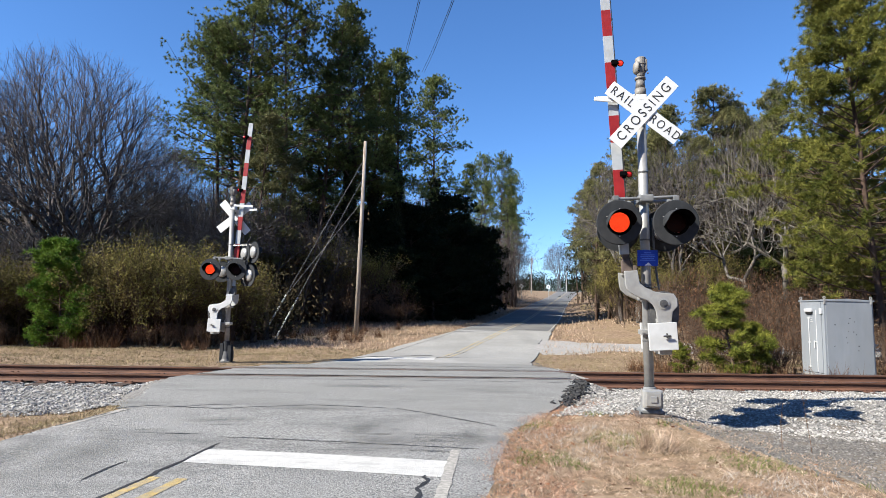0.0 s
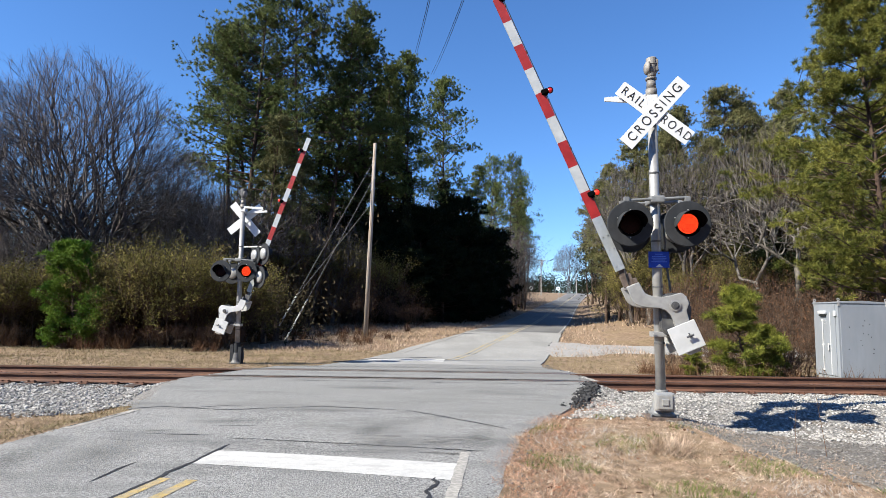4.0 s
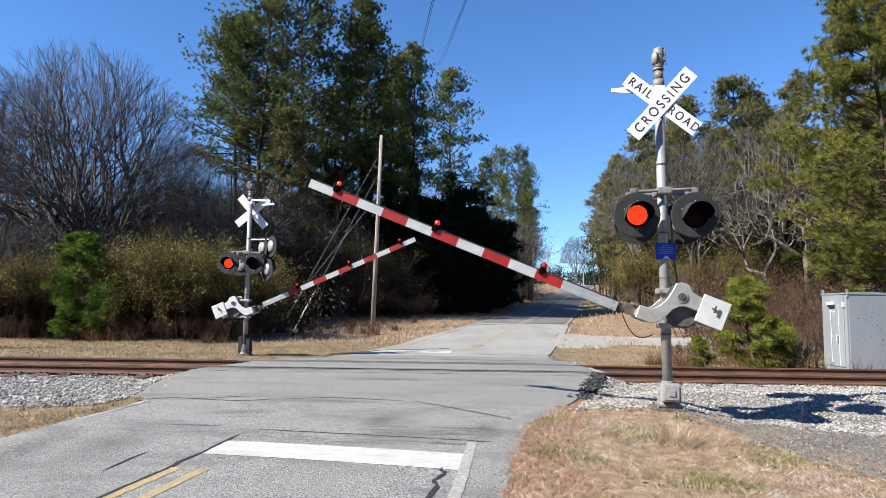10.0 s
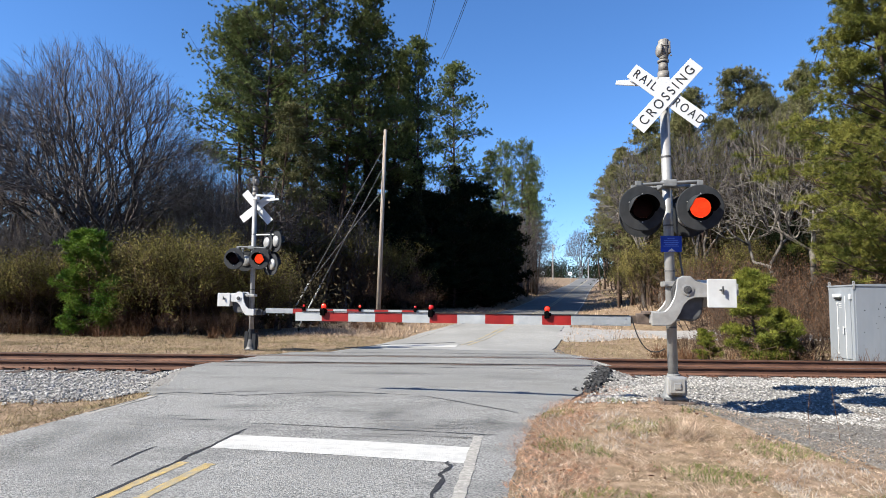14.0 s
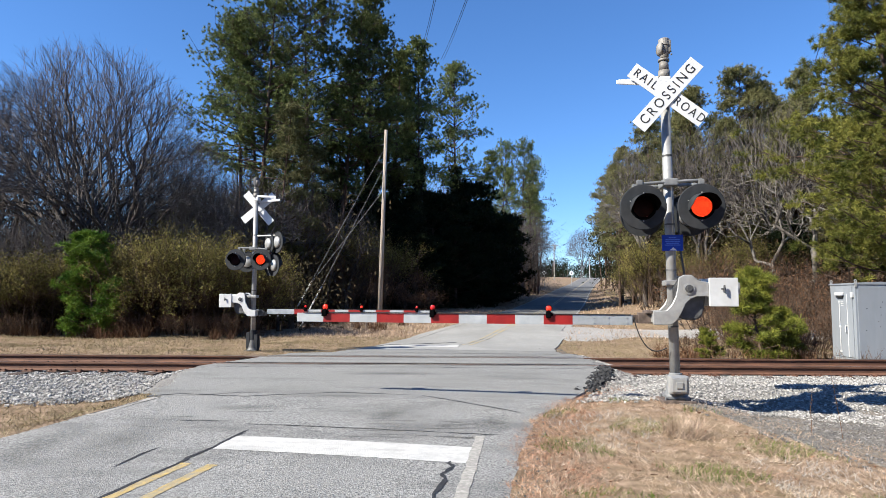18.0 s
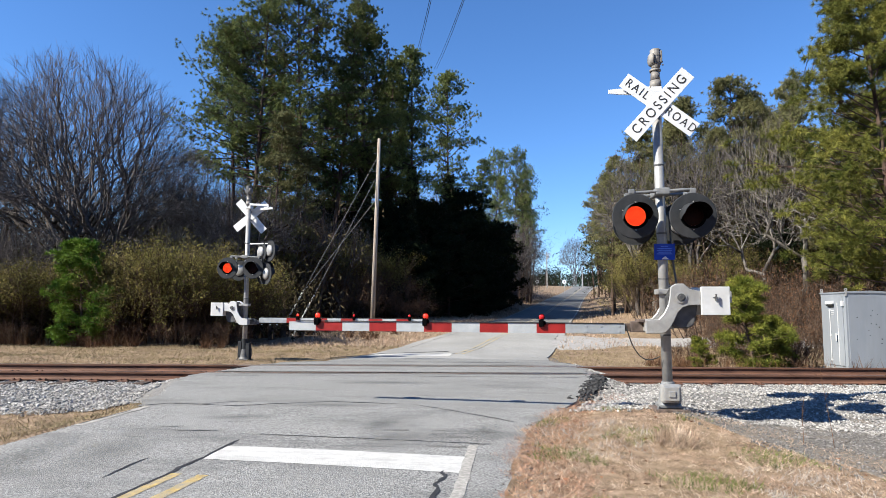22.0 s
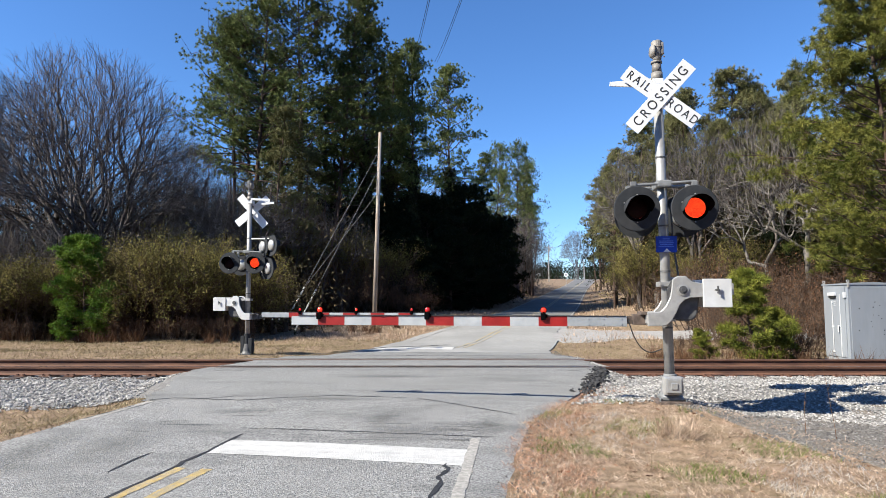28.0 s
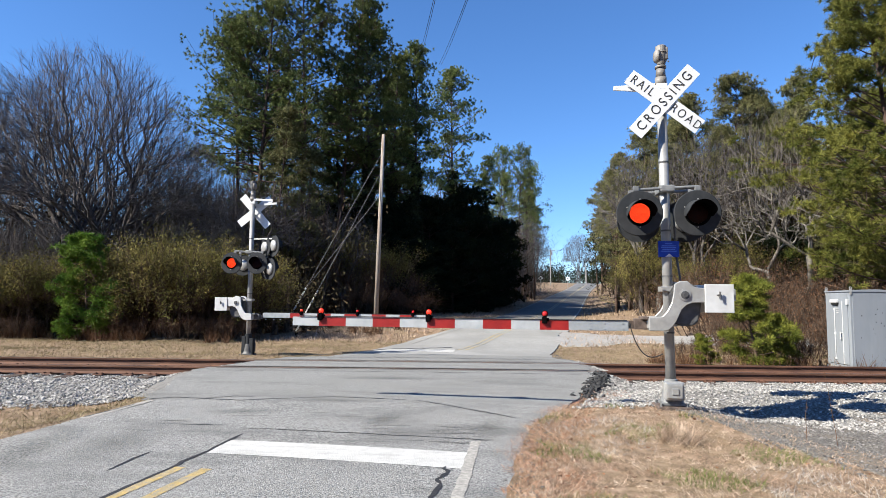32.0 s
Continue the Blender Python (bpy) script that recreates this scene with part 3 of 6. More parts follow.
def crack(points, width, seed, parent=None):
    """A sealed crack: a dark, wandering thin band."""
    rng = np.random.default_rng(seed)
    line = []
    for (x0, y0), (x1, y1) in zip(points, points[1:]):
        n = max(3, int(math.hypot(x1 - x0, y1 - y0) / 0.12))
        line += [(x0 + (x1 - x0) * i / n, y0 + (y1 - y0) * i / n) for i in range(n)]
    line.append(points[-1])
    line = np.array(line) + rng.normal(0, 0.008, (len(line), 2))
    v = []
    for i, p in enumerate(line):
        d = line[min(i + 1, len(line) - 1)] - line[max(i - 1, 0)]
        nrm = np.array([-d[1], d[0]]) / (np.linalg.norm(d) + 1e-9)
        w = width * (0.55 + 0.9 * rng.random()) * (0.35 if i in (0, len(line) - 1) else 1)
        for s in (-0.5, 0.5):
            q = p + nrm * w * s
            v.append((q[0], q[1], on_road(q[0], q[1]) + 0.0045))
    i = np.arange(len(line) - 1) * 2
    part("sealed_crack", mesh_of("sealed_crack", v, np.stack([i, i + 1, i + 3, i + 2], 1), M_SEAL), M_SEAL, parent or road)


def stop_bar(corners, name, label):
    (ax, ay), (bx, by), (cx, cy), (dx, dy) = corners
    n = 14
    v = []
    for i in range(n + 1):
        s = i / n
        for x, y in ((ax + (bx - ax) * s, ay + (by - ay) * s), (dx + (cx - dx) * s, dy + (cy - dy) * s)):
            v.append((x, y, on_road(x, y) + 0.0035))
    i = np.arange(n) * 2
    part(name, mesh_of(name, v, np.stack([i, i + 2, i + 3, i + 1], 1), M_WHITE_LINE), M_WHITE_LINE, road, label)


# rails, ties and ballast
track = thing("railway_track", "single railway track with rusty rails on pale ballast", "railway track", kind="structure")
RAIL_SHAPE = [(-0.075, -0.165), (0.075, -0.165), (0.075, -0.152), (0.018, -0.135), (0.010, -0.12), (0.010, -0.05), (0.036, -0.036), (0.037, -0.006), (0.030, 0.0),
              (-0.030, 0.0), (-0.037, -0.006), (-0.036, -0.036), (-0.010, -0.05), (-0.010, -0.12), (-0.018, -0.135), (-0.075, -0.152)]
for ry in RAIL_Y:
    cut = [-120 + 12 * i for i in range(21)]
    n = len(RAIL_SHAPE)
    v = [(x, ry + a, RAIL_TOP + b) for x in cut for a, b in RAIL_SHAPE]
    f, idx = [], []
    for k in range(len(cut) - 1):
        for i in range(n):
            j = (i + 1) % n
            f.append((k * n + i, k * n + j, k * n + n + j, k * n + n + i))
            idx.append(1 if i == 8 else 0)
    part("rail", mesh_of("rail", v, f, [M_RUST, M_RAILTOP], False, idx), M_RUST, track, "rust-brown steel rail with a worn head")
rng = np.random.default_rng(11)
tie_bm = bmesh.new()
box(tie_bm, -0.115, 0.115, -1.28, 1.28, -0.09, 0.09, 0.012)
tie_me = bpy.data.meshes.new("tie")
tie_bm.to_mesh(tie_me)
tie_bm.free()
tie_me.materials.append(M_TIE)
plate_bm = bmesh.new()
box(plate_bm, -0.10, 0.10, -0.17, 0.17, 0, 0.022, 0.004)
for sx, sy in ((-0.06, -0.10), (0.06, -0.10), (-0.06, 0.10), (0.06, 0.10)):
    box(plate_bm, sx - 0.016, sx + 0.016, sy - 0.022, sy + 0.022, 0.02, 0.052, 0.004)
plate_me = bpy.data.meshes.new("tie_plate")
plate_bm.to_mesh(plate_me)
plate_bm.free()
plate_me.materials.append(M_RUST)
for k in range(66):
    x = -17.5 + k * 0.53 + rng.normal(0, 0.03)
    if -4.7 < x < 3.2:
        continue
    ob = part("tie", tie_me, M_TIE, track)
    ob.matrix_basis = pose(x, MID_Y + rng.normal(0, 0.05), RAIL_TOP - 0.165 - 0.112 + rng.normal(0, 0.006), 0, 0, rng.normal(0, 1.2))
    for ry in RAIL_Y:
        p = part("tie_plate", plate_me, M_RUST, track)
        p.matrix_basis = pose(x, ry, RAIL_TOP - 0.165 - 0.022)


def bed_height(x, y):
    g = ground_at(x, y)
    return g + 0.012 + 0.012 * np.sin(x * 7.3) * np.sin(y * 6.1)


def bed(name, x0, x1, y0, y1, label):
    part(name, sheet(name, np.linspace(x0, x1, 140), np.linspace(y0, y1, 44), bed_height, M_BED), M_BED, track, label)


ICO = bmesh.new()
bmesh.ops.create_uvsphere(ICO, u_segments=4, v_segments=2, radius=1.0)
bmesh.ops.rotate(ICO, verts=ICO.verts, cent=(0, 0, 0), matrix=Matrix.Rotation(0.6, 3, (1, 0.4, 0)))
bmesh.ops.triangulate(ICO, faces=ICO.faces)
ICO.verts.index_update()
ICO_V = np.array([v.co[:] for v in ICO.verts])
ICO_F = np.array([[v.index for v in f.verts] for f in ICO.faces])
ICO.free()


def stones(name, px, py, pz, size, mat, parent, label, seed, kind="stuff"):
    """Loose broken stones: one joined mesh."""
    rng = np.random.default_rng(seed)
    n = len(px)
    shape = (ICO_V @ np.array([[0.8, 0.6, 0.0], [-0.6, 0.8, 0.0], [0.0, 0.0, 1.0]]))[None] * (0.65 + 0.6 * rng.random((n, len(ICO_V), 1)))
    spin = rng.random(n) * 6.283
    cs, sn = np.cos(spin)[:, None], np.sin(spin)[:, None]
    shape = np.stack([shape[:, :, 0] * cs - shape[:, :, 1] * sn, shape[:, :, 0] * sn + shape[:, :, 1] * cs, shape[:, :, 2]], -1)
    shape = shape * (0.6 + 0.8 * rng.random((n, 1, 3))) * np.asarray(size)[:, None, None]
    shape[:, :, 2] *= 0.75
    v = shape + np.stack([px, py, pz], 1)[:, None]
    f = ICO_F[None] + (np.arange(n) * len(ICO_V))[:, None, None]
    ob = part(name, mesh_of(name, v.reshape(-1, 3), f.reshape(-1, 3), mat), mat, parent, label)
    tagged(ob, kind=kind)
    return ob

# ---- road markings, cracks and edges ----
stop_bar([(-2.19, 6.44), (0.245, 6.11), (0.17, 5.53), (-2.23, 5.90)], "stop_line", "bright white painted stop line")
stop_bar([(-2.2, 20.55), (0.38, 20.6), (0.28, 19.2), (-2.3, 20.1)], "stop_line", "thin white stop line on the far lane")
stripe("yellow_line", (-2.60, 3.6), (-2.26, 5.40), 0.095, M_YELLOW, road, "worn yellow centre line", steps=24, wob=0.002, seed=1)
stripe("yellow_line", (-2.32, 3.6), (-2.02, 5.36), 0.095, M_YELLOW, road, "worn yellow centre line", steps=24, wob=0.002, seed=2)
stripe("edge_line", (-0.04, 3.5), (0.35, 6.6), 0.10, M_OLD_LINE, road, "faded white edge line", steps=30, wob=0.004, seed=3)
stripe("edge_line", (-4.42, 7.6), (-4.22, 8.95), 0.12, M_OLD_LINE, road, "faded white edge line", steps=20, wob=0.004, seed=4)
for off, y0, y1 in ((-0.12, 20.4, 200), (0.12, 20.4, 200)):
    yy = y0
    while yy < y1:
        y2 = min(y1, yy + (4 if yy < 60 else 14))
        stripe("yellow_line", (road_at(yy)[0] + off, yy), (road_at(y2)[0] + off, y2), 0.10, M_OLDYELLOW, road, steps=3, lift=0.006)
        yy = y2
yy = 24.0
while yy < 180:
    y2 = yy + (4 if yy < 60 else 14)
    for s in (-1, 1):
        if s < 0 or not 22 < yy < 34:
            stripe("edge_line", (road_at(yy)[0] + s * 2.7, yy), (road_at(y2)[0] + s * 2.7, y2), 0.10, M_OLD_LINE, road, steps=3, lift=0.012)
    yy = y2
crack([(-2.58, 4.0), (-2.45, 4.7), (-2.34, 5.35), (-2.16, 6.74)], 0.035, 1)
crack([(-2.27, 7.05), (-1.15, 6.88), (0.0, 6.73), (0.55, 6.66)], 0.022, 2)
crack([(-2.84, 5.28), (-2.76, 5.95)], 0.022, 3)
crack([(-4.45, 9.0), (-3.99, 9.2), (-2.95, 8.95), (-1.65, 9.3), (-0.53, 9.1)], 0.03, 4)
crack([(-0.4, 9.1), (0.35, 8.47), (0.95, 7.95)], 0.03, 5)
crack([(0.02, 5.58), (0.04, 5.4), (-0.04, 5.2), (-0.02, 5.0), (-0.09, 4.7), (-0.12, 4.3)], 0.034, 6)
crack([(-4.45, 7.7), (-4.41, 7.97), (-4.28, 8.65)], 0.03, 7)
crack([(-3.6, 9.05), (-3.1, 9.3), (-2.8, 9.25)], 0.02, 8)
crack([(-3.8, 17.5), (-2.6, 18.5), (-1.9, 18.4)], 0.16, 9)
crack([(-3.1, 18.9), (-1.9, 20.9), (-0.6, 21.3), (0.3, 21.8)], 0.22, 10)
crack([(-1.0, 20.2), (0.2, 20.0), (0.9, 21.8)], 0.05, 12)
crack([(-3.4, 15.9), (-0.6, 15.8), (2.6, 15.9)], 0.05, 13)
crack([(-4.5, 11.9), (-1.0, 11.92), (2.7, 11.9)], 0.02, 14)
crack([(-3.7, 15.1), (-0.5, 15.15), (2.8, 15.05)], 0.04, 15)
crack([(-3.3, 7.25), (-2.5, 7.2)], 0.018, 16)
rng = np.random.default_rng(77)
for k in range(16):
    sx, sy = rng.uniform(-1.2, 0.2), rng.uniform(6.45, 7.5)
    stripe("tyre_smudge", (sx, sy), (sx + rng.uniform(0.25, 0.7), sy + rng.uniform(-0.05, 0.12)), rng.uniform(0.012, 0.035), M_SMUDGE, road, lift=0.003, steps=8, wob=0.004, seed=k)
for k in range(10):
    sx, sy = rng.uniform(-4.0, -1.0), rng.uniform(6.6, 8.8)
    stripe("tyre_smudge", (sx, sy), (sx + rng.uniform(0.15, 0.5), sy + rng.uniform(-0.08, 0.05)), rng.uniform(0.012, 0.03), M_SMUDGE, road, lift=0.003, steps=8, wob=0.005, seed=40 + k)


def stain(x, y, rx, ry, turn):
    """A soft-edged dark tyre stain lying on the road."""
    n = 12
    c, q = math.cos(radians(turn)), math.sin(radians(turn))
    v = []
    for j in range(n + 1):
        for i in range(n + 1):
            a, b = (2 * i / n - 1) * rx, (2 * j / n - 1) * ry
            px, py = x + a * c - b * q, y + a * q + b * c
            v.append((a / rx, b / ry, on_road(px, py) + 0.0022))
    i = (np.arange(n)[:, None] * (n + 1) + np.arange(n)[None]).ravel()
    ob = part("tyre_stain", mesh_of("tyre_stain", v, np.stack([i, i + 1, i + n + 2, i + n + 1], 1), M_STAIN), M_STAIN, road, "soft dark tyre stain")
    ob.matrix_basis = Matrix.Translation((x, y, 0)) @ Matrix.Rotation(radians(turn), 4, "Z") @ Matrix.Diagonal((rx, ry, 1, 1))


for x, y, rx, ry, turn in ((-0.5, 6.95, 0.75, 0.55, 10), (-0.75, 7.6, 0.35, 0.8, -12), (0.55, 7.3, 0.35, 1.0, -8), (-3.3, 6.3, 0.7, 1.4, 6), (-4.0, 6.0, 0.5, 1.6, 8), (-2.6, 8.1, 0.9, 0.35, 4), (-1.6, 9.0, 1.3, 0.3, -3), (-0.9, 11.1, 1.6, 0.3, 2)):
    stain(x, y, rx, ry, turn)
# groove floor beside each rail
for ry, s in ((RAIL_Y[0], 1), (RAIL_Y[1], -1)):
    bm = bmesh.new()
    box(bm, -4.7, 3.05, ry - 0.12, ry + 0.12, -0.2, -0.008)
    part("groove_floor", bm, M_LIP, road)

for ry in RAIL_Y:
    for s_, w_ in ((-0.135, 0.10), (0.175, 0.09)):
        stripe("rail_strip", (-4.55, ry + s_), (2.95, ry + s_ + 0.01), w_, M_STRIP, road, "worn brown-grey strip beside the rail", lift=0.005, steps=40, wob=0.007, seed=int(ry * 10 + w_ * 100))

# broken dark asphalt at the ramp's corner
rng = np.random.default_rng(21)
n = 420
ty = 9.7 + 2.6 * rng.random(n) ** 0.8
ex = road_at(ty)[0] + road_at(ty)[2] + rng.normal(0.06, 0.10, n)
tz = ground_at(ex, ty) + rng.random(n) * 0.05 * (ex - road_at(ty)[0] < road_at(ty)[2] + 0.2)
stones("asphalt_rubble", ex, ty, tz, 0.02 + 0.05 * rng.random(n) ** 2, M_LIP, road, "crumbling dark asphalt edge", 22)
n = 900
ty = 3.8 + 6.5 * rng.random(n)
ex = road_at(ty)[0] + road_at(ty)[2] + rng.normal(0.05, 0.12, n)
stones("asphalt_crumbs", ex, ty, np.maximum(ground_at(ex, ty) + 0.012, np.where(ex < road_at(ty)[0] + road_at(ty)[2], road_at(ty)[1], -9)), 0.004 + 0.010 * rng.random(n) ** 2, M_GRIT, road, "loose grit along the asphalt edge", 25)
n = 150
ty = 14.4 + 2.4 * rng.random(n)
ex = road_at(ty)[0] + road_at(ty)[2] + rng.normal(0.12, 0.14, n)
stones("asphalt_rubble", ex, ty, ground_at(ex, ty) + 0.01, 0.012 + 0.035 * rng.random(n) ** 2, M_GRIT, road, "crumbling grey asphalt edge", 23)
n = 140
tx, ty = rng.uniform(2.8, 3.5, n), rng.uniform(17.5, 19.5, n)
stones("asphalt_rubble", tx, ty, ground_at(tx, ty) + 0.01, 0.012 + 0.04 * rng.random(n) ** 2, M_GRIT, road, "crumbling grey asphalt edge", 24)

# side drive
dx = np.linspace(4.6, 26, 60)
dv = []
for i, x in enumerate(dx):
    s = (x - 5.2) / 20.8
    lo, hi = 24.0 + 1.4 * min(1, (x - 5.2) / 2.5) - 0.8 * s, 32.0 - 2.2 * min(1, (x - 5.2) / 4.0) - 0.8 * s
    for k in range(9):
        yv = lo + (hi - lo) * k / 8
        xv = max(x, road_at(yv)[0] + 2.75) if i == 0 else x
        xv = max(xv, road_at(yv)[0] + 2.75)
        dv.append((xv, yv, max(spot(xv, yv), float(road_at(yv)[1]) - 0.02 if x < 7.5 else -9) + (0.035 if 0 < k < 8 else -0.03)))
i = (np.arange(59)[:, None] * 9 + np.arange(8)[None]).ravel()
tagged(new("side_drive", mesh_of("side_drive", dv, np.stack([i, i + 9, i + 10, i + 1], 1), M_GRAVEL, True)), "pale paved side drive joining the road", "driveway", kind="structure")

bed("ballast_shoulder", 2.4, 24, 8.8, 15.6, "grey ballast bed beside the road")
bed("ballast_shoulder", -24, -4.2, 9.4, 15.6, "grey ballast bed beside the road")


def scatter(n, x0, x1, y0, y1, seed, keep):
    rng = np.random.default_rng(seed)
    x, y = rng.uniform(x0, x1, n), rng.uniform(y0, y1, n)
    k = keep(x, y, rng.random(n))
    return x[k], y[k], rng.random(k.sum())


def off_rails(x, y):
    return (np.abs(y - RAIL_Y[0]) > 0.09) & (np.abs(y - RAIL_Y[1]) > 0.09)


def ballast_right(x, y, r):
    edge = road_at(y)[0] + road_at(y)[2] + 0.15
    toe = 8.9 - 0.22 * np.clip(x - 3.2, 0, 3) + 0.2 * np.sin(x * 1.9)
    return (x > edge) & (y > toe - 0.25 * r) & off_rails(x, y)


def ballast_left(x, y, r):
    edge = road_at(y)[0] - road_at(y)[2] - 0.25
    toe = 9.35 - 0.02 * (x + 5) + 0.15 * np.sin(x * 2.3)
    return (x < edge) & (y > toe - 0.25 * r) & off_rails(x, y)


for x0, x1, keep, n, seed in ((1.7, 14.0, ballast_right, 45000, 31), (-14.5, -3.7, ballast_left, 34000, 32)):
    x, y, r = scatter(n, x0, x1, 7.6, 15.6, seed, keep)
    stones("ballast", x, y, bed_height(x, y) + 0.006, (0.013 + 0.016 * r) * (1.0 if x0 > 0 else 1.25), M_STONE, track, "pale crushed stone ballast", seed + 5)


def gravel_line(x):
    return np.clip(8.7 - 3.0 * (x - 3.1) + 0.25 * np.sin(x * 5) + 0.45 * np.sin(x * 17 + 1) + 0.3 * np.sin(x * 41), 4.0, 8.9)


gx = np.linspace(2.9, 16, 120)
gv = [(x, float(gravel_line(x)) + (9.6 - float(gravel_line(x))) * k / 24, 0.0) for x in gx for k in range(25)]
gv = [(x, y, spot(x, y) + 0.010 + 0.006 * math.sin(x * 9) * math.sin(y * 8) - (0.03 if y < float(gravel_line(x)) + 0.02 else 0)) for x, y, z in gv]
i = (np.arange(119)[:, None] * 25 + np.arange(24)[None]).ravel()
part("gravel_patch", mesh_of("gravel_patch", gv, np.stack([i, i + 25, i + 26, i + 1], 1), M_GRITBED, True), M_GRITBED, track, "grey-brown gravel patch beside the ballast")
x, y, r = scatter(24000, 2.7, 9.0, 3.9, 9.4, 33, lambda x, y, r: (y > gravel_line(x) - 0.5 * r * r) & (r < 0.9))
stones("gravel", x, y, ground_at(x, y) + 0.012, 0.006 + 0.015 * r * r, M_GRIT, track, "scattered grey grit beside the ballast", 39)

# ---- crossing signals with gates ----
LENSES = []        # (lens, True where lit in the odd beats, near signal)
ARMS = []          # (arm, near signal)
CABLES = []        # hanging from the near arm


def lens_mesh(name, radius, lit, dark, bulge=0.5):
    """A thick disc, lit on one face and dark on the other; it turns about its upright axis."""
    rows = [(0.001, 0.35), (0.45, 0.30), (0.8, 0.16), (1.0, 0.03), (1.0, -0.03), (0.8, -0.16), (0.45, -0.30), (0.001, -0.35)]
    n = 28
    v = [(radius * r * math.cos(2 * math.pi * i / n), -radius * bulge * h, radius * r * math.sin(2 * math.pi * i / n)) for r, h in rows for i in range(n)]
    f, idx = [], []
    for k in range(len(rows) - 1):
        for i in range(n):
            j = (i + 1) % n
            f.append((k * n + i, k * n + j, k * n + n + j, k * n + n + i))
            idx.append(0 if k < 3 else 1)
    return mesh_of(name, v, f, [lit, dark], True, idx)


LENS_ME = lens_mesh("lens", 0.138, M_LIT, M_UNLIT)
ARM_LENS_ME = lens_mesh("arm_lens", 0.042, M_ARMLIT, M_ARMRED, 1.3)


SCREW_BM = bmesh.new()
rod(SCREW_BM, (0, 0, 0), (0, -0.012, 0), 0.009, sides=6)
SCREW_ME = bpy.data.meshes.new("screw")
SCREW_BM.to_mesh(SCREW_ME)
SCREW_BM.free()
SCREW_ME.materials.append(M_CAST)


def facing(x, y, z, rz, tilt=0):
    return pose(x, y, z, tilt, 0, rz)


def lamp_head(signal, m, odd, near, live=True):
    """A flashing-light unit: its face looks along local -y."""
    bm = bmesh.new()
    turn = Matrix.Rotation(radians(90), 4, "X")
    lathe(bm, [(0.165, -0.012), (0.168, 0.004), (0.304, 0.002), (0.312, -0.004), (0.312, -0.03), (0.304, -0.03), (0.300, -0.014), (0.165, -0.018), (0.165, -0.012)], 56, turn)
    head = part("signal_background", bm, M_CHARCOAL, signal, "round dark grey background disc")
    head.matrix_basis = m
    bm = bmesh.new()
    shell = [(0.165, -0.09), (0.13, -0.16), (0.07, -0.19), (0.001, -0.19)] if near else [(0.166, -0.05), (0.12, -0.075), (0.05, -0.09), (0.001, -0.09)]
    lathe(bm, [(0.164, 0.0), (0.168, -0.02)] + shell, 28, turn)
    part("housing", bm, M_CAST, head, "light grey lamp housing", True)
    bm = bmesh.new()
    lathe(bm, [(0.139, 0.004), (0.176, 0.006), (0.176, -0.02), (0.139, -0.02), (0.139, 0.004)], 28, turn)
    part("lens_ring", bm, M_BLACK, head, "black ring round the lens")
    # visor, longest at the top and open below
    v, f = [], []
    n = 30
    for i in range(n + 1):
        a = radians(-14 + 208 * i / n)
        length = (0.27 + 0.03 * max(0.0, math.sin(a))) * min(1.0, 0.30 + 1.6 * max(0.0, math.sin(a) + 0.24))
        length *= 1.0 if near else 0.6
        for r in (0.174, 0.180):
            c, s = math.cos(a), math.sin(a)
            v.append((r * c, 0.0, r * s))
            v.append(((r + 0.006) * c, -length, (r + 0.006) * s - 0.07 * length))
    for i in range(n):
        a, b = i * 4, i * 4 + 4
        f += [(a, a + 1, b + 1, b), (a + 2, b + 2, b + 3, a + 3), (a + 1, a + 3, b + 3, b + 1), (a, b, b + 2, a + 2)]
    f += [(0, 2, 3, 1), (n * 4, n * 4 + 1, n * 4 + 3, n * 4 + 2)]
    part("visor", mesh_of("visor", v, f, [M_CHARCOAL, M_BLACK], False, [1 if i % 4 == 0 and i < 4 * n else 0 for i in range(len(f))]), M_CHARCOAL, head, "dark hood over the lens")
    for a in (25, 90, 155, 270):
        c, s = 0.192 * math.cos(radians(a)), 0.192 * math.sin(radians(a))
        part("screw", SCREW_ME, M_CAST, head).location = (c, -0.008, s)
    lens = part("lens", LENS_ME, M_LIT, head, "round red lens")
    lens.location = (0, 0.0, 0)
    if live:
        LENSES.append((lens, odd, near, Matrix.Identity(4)))
    else:
        lens.rotation_euler = (0, 0, math.pi)
    return head


def crossbuck(signal, x, y, z, near):
    for k, (text, tilt, dy) in enumerate((("RAIL ROAD", -38.5, 0.0), ("CROSSING", 48.0, -0.014))):
        bm = bmesh.new()
        box(bm, -0.61, 0.61, -0.004, 0.004, -0.114, 0.114, 0.002)
        blade = part("crossbuck_blade", bm, M_SIGN, signal, "white crossbuck blade with black letters")
        blade.matrix_basis = pose(x, y + dy, z, 0, -tilt, 0)
        words = ((text, 0.0),) if text == "CROSSING" else (("RAIL", -0.375), ("ROAD", 0.368))
        for word, at_x in words:
            me = lettering(word, 0.205 if text == "CROSSING" else 0.19)
            me.materials.append(M_LETTER)
            ob = part("lettering", me, M_LETTER, blade)
            ob.matrix_basis = pose(at_x, -0.0062, 0.0, 90, 0, 0)
            ob.scale = (0.84 if word == "CROSSING" else 0.76, 0.94, 1.0)
    for dz in (-0.12, 0.12):
        bm = bmesh.new()
        box(bm, x - 0.035, x + 0.035, y + 0.005, y + 0.12, z + dz - 0.02, z + dz + 0.02, 0.004)
        part("sign_clamp", bm, M_DARKCAST, signal)


PIVOT = {True: 0.15, False: 0.32}


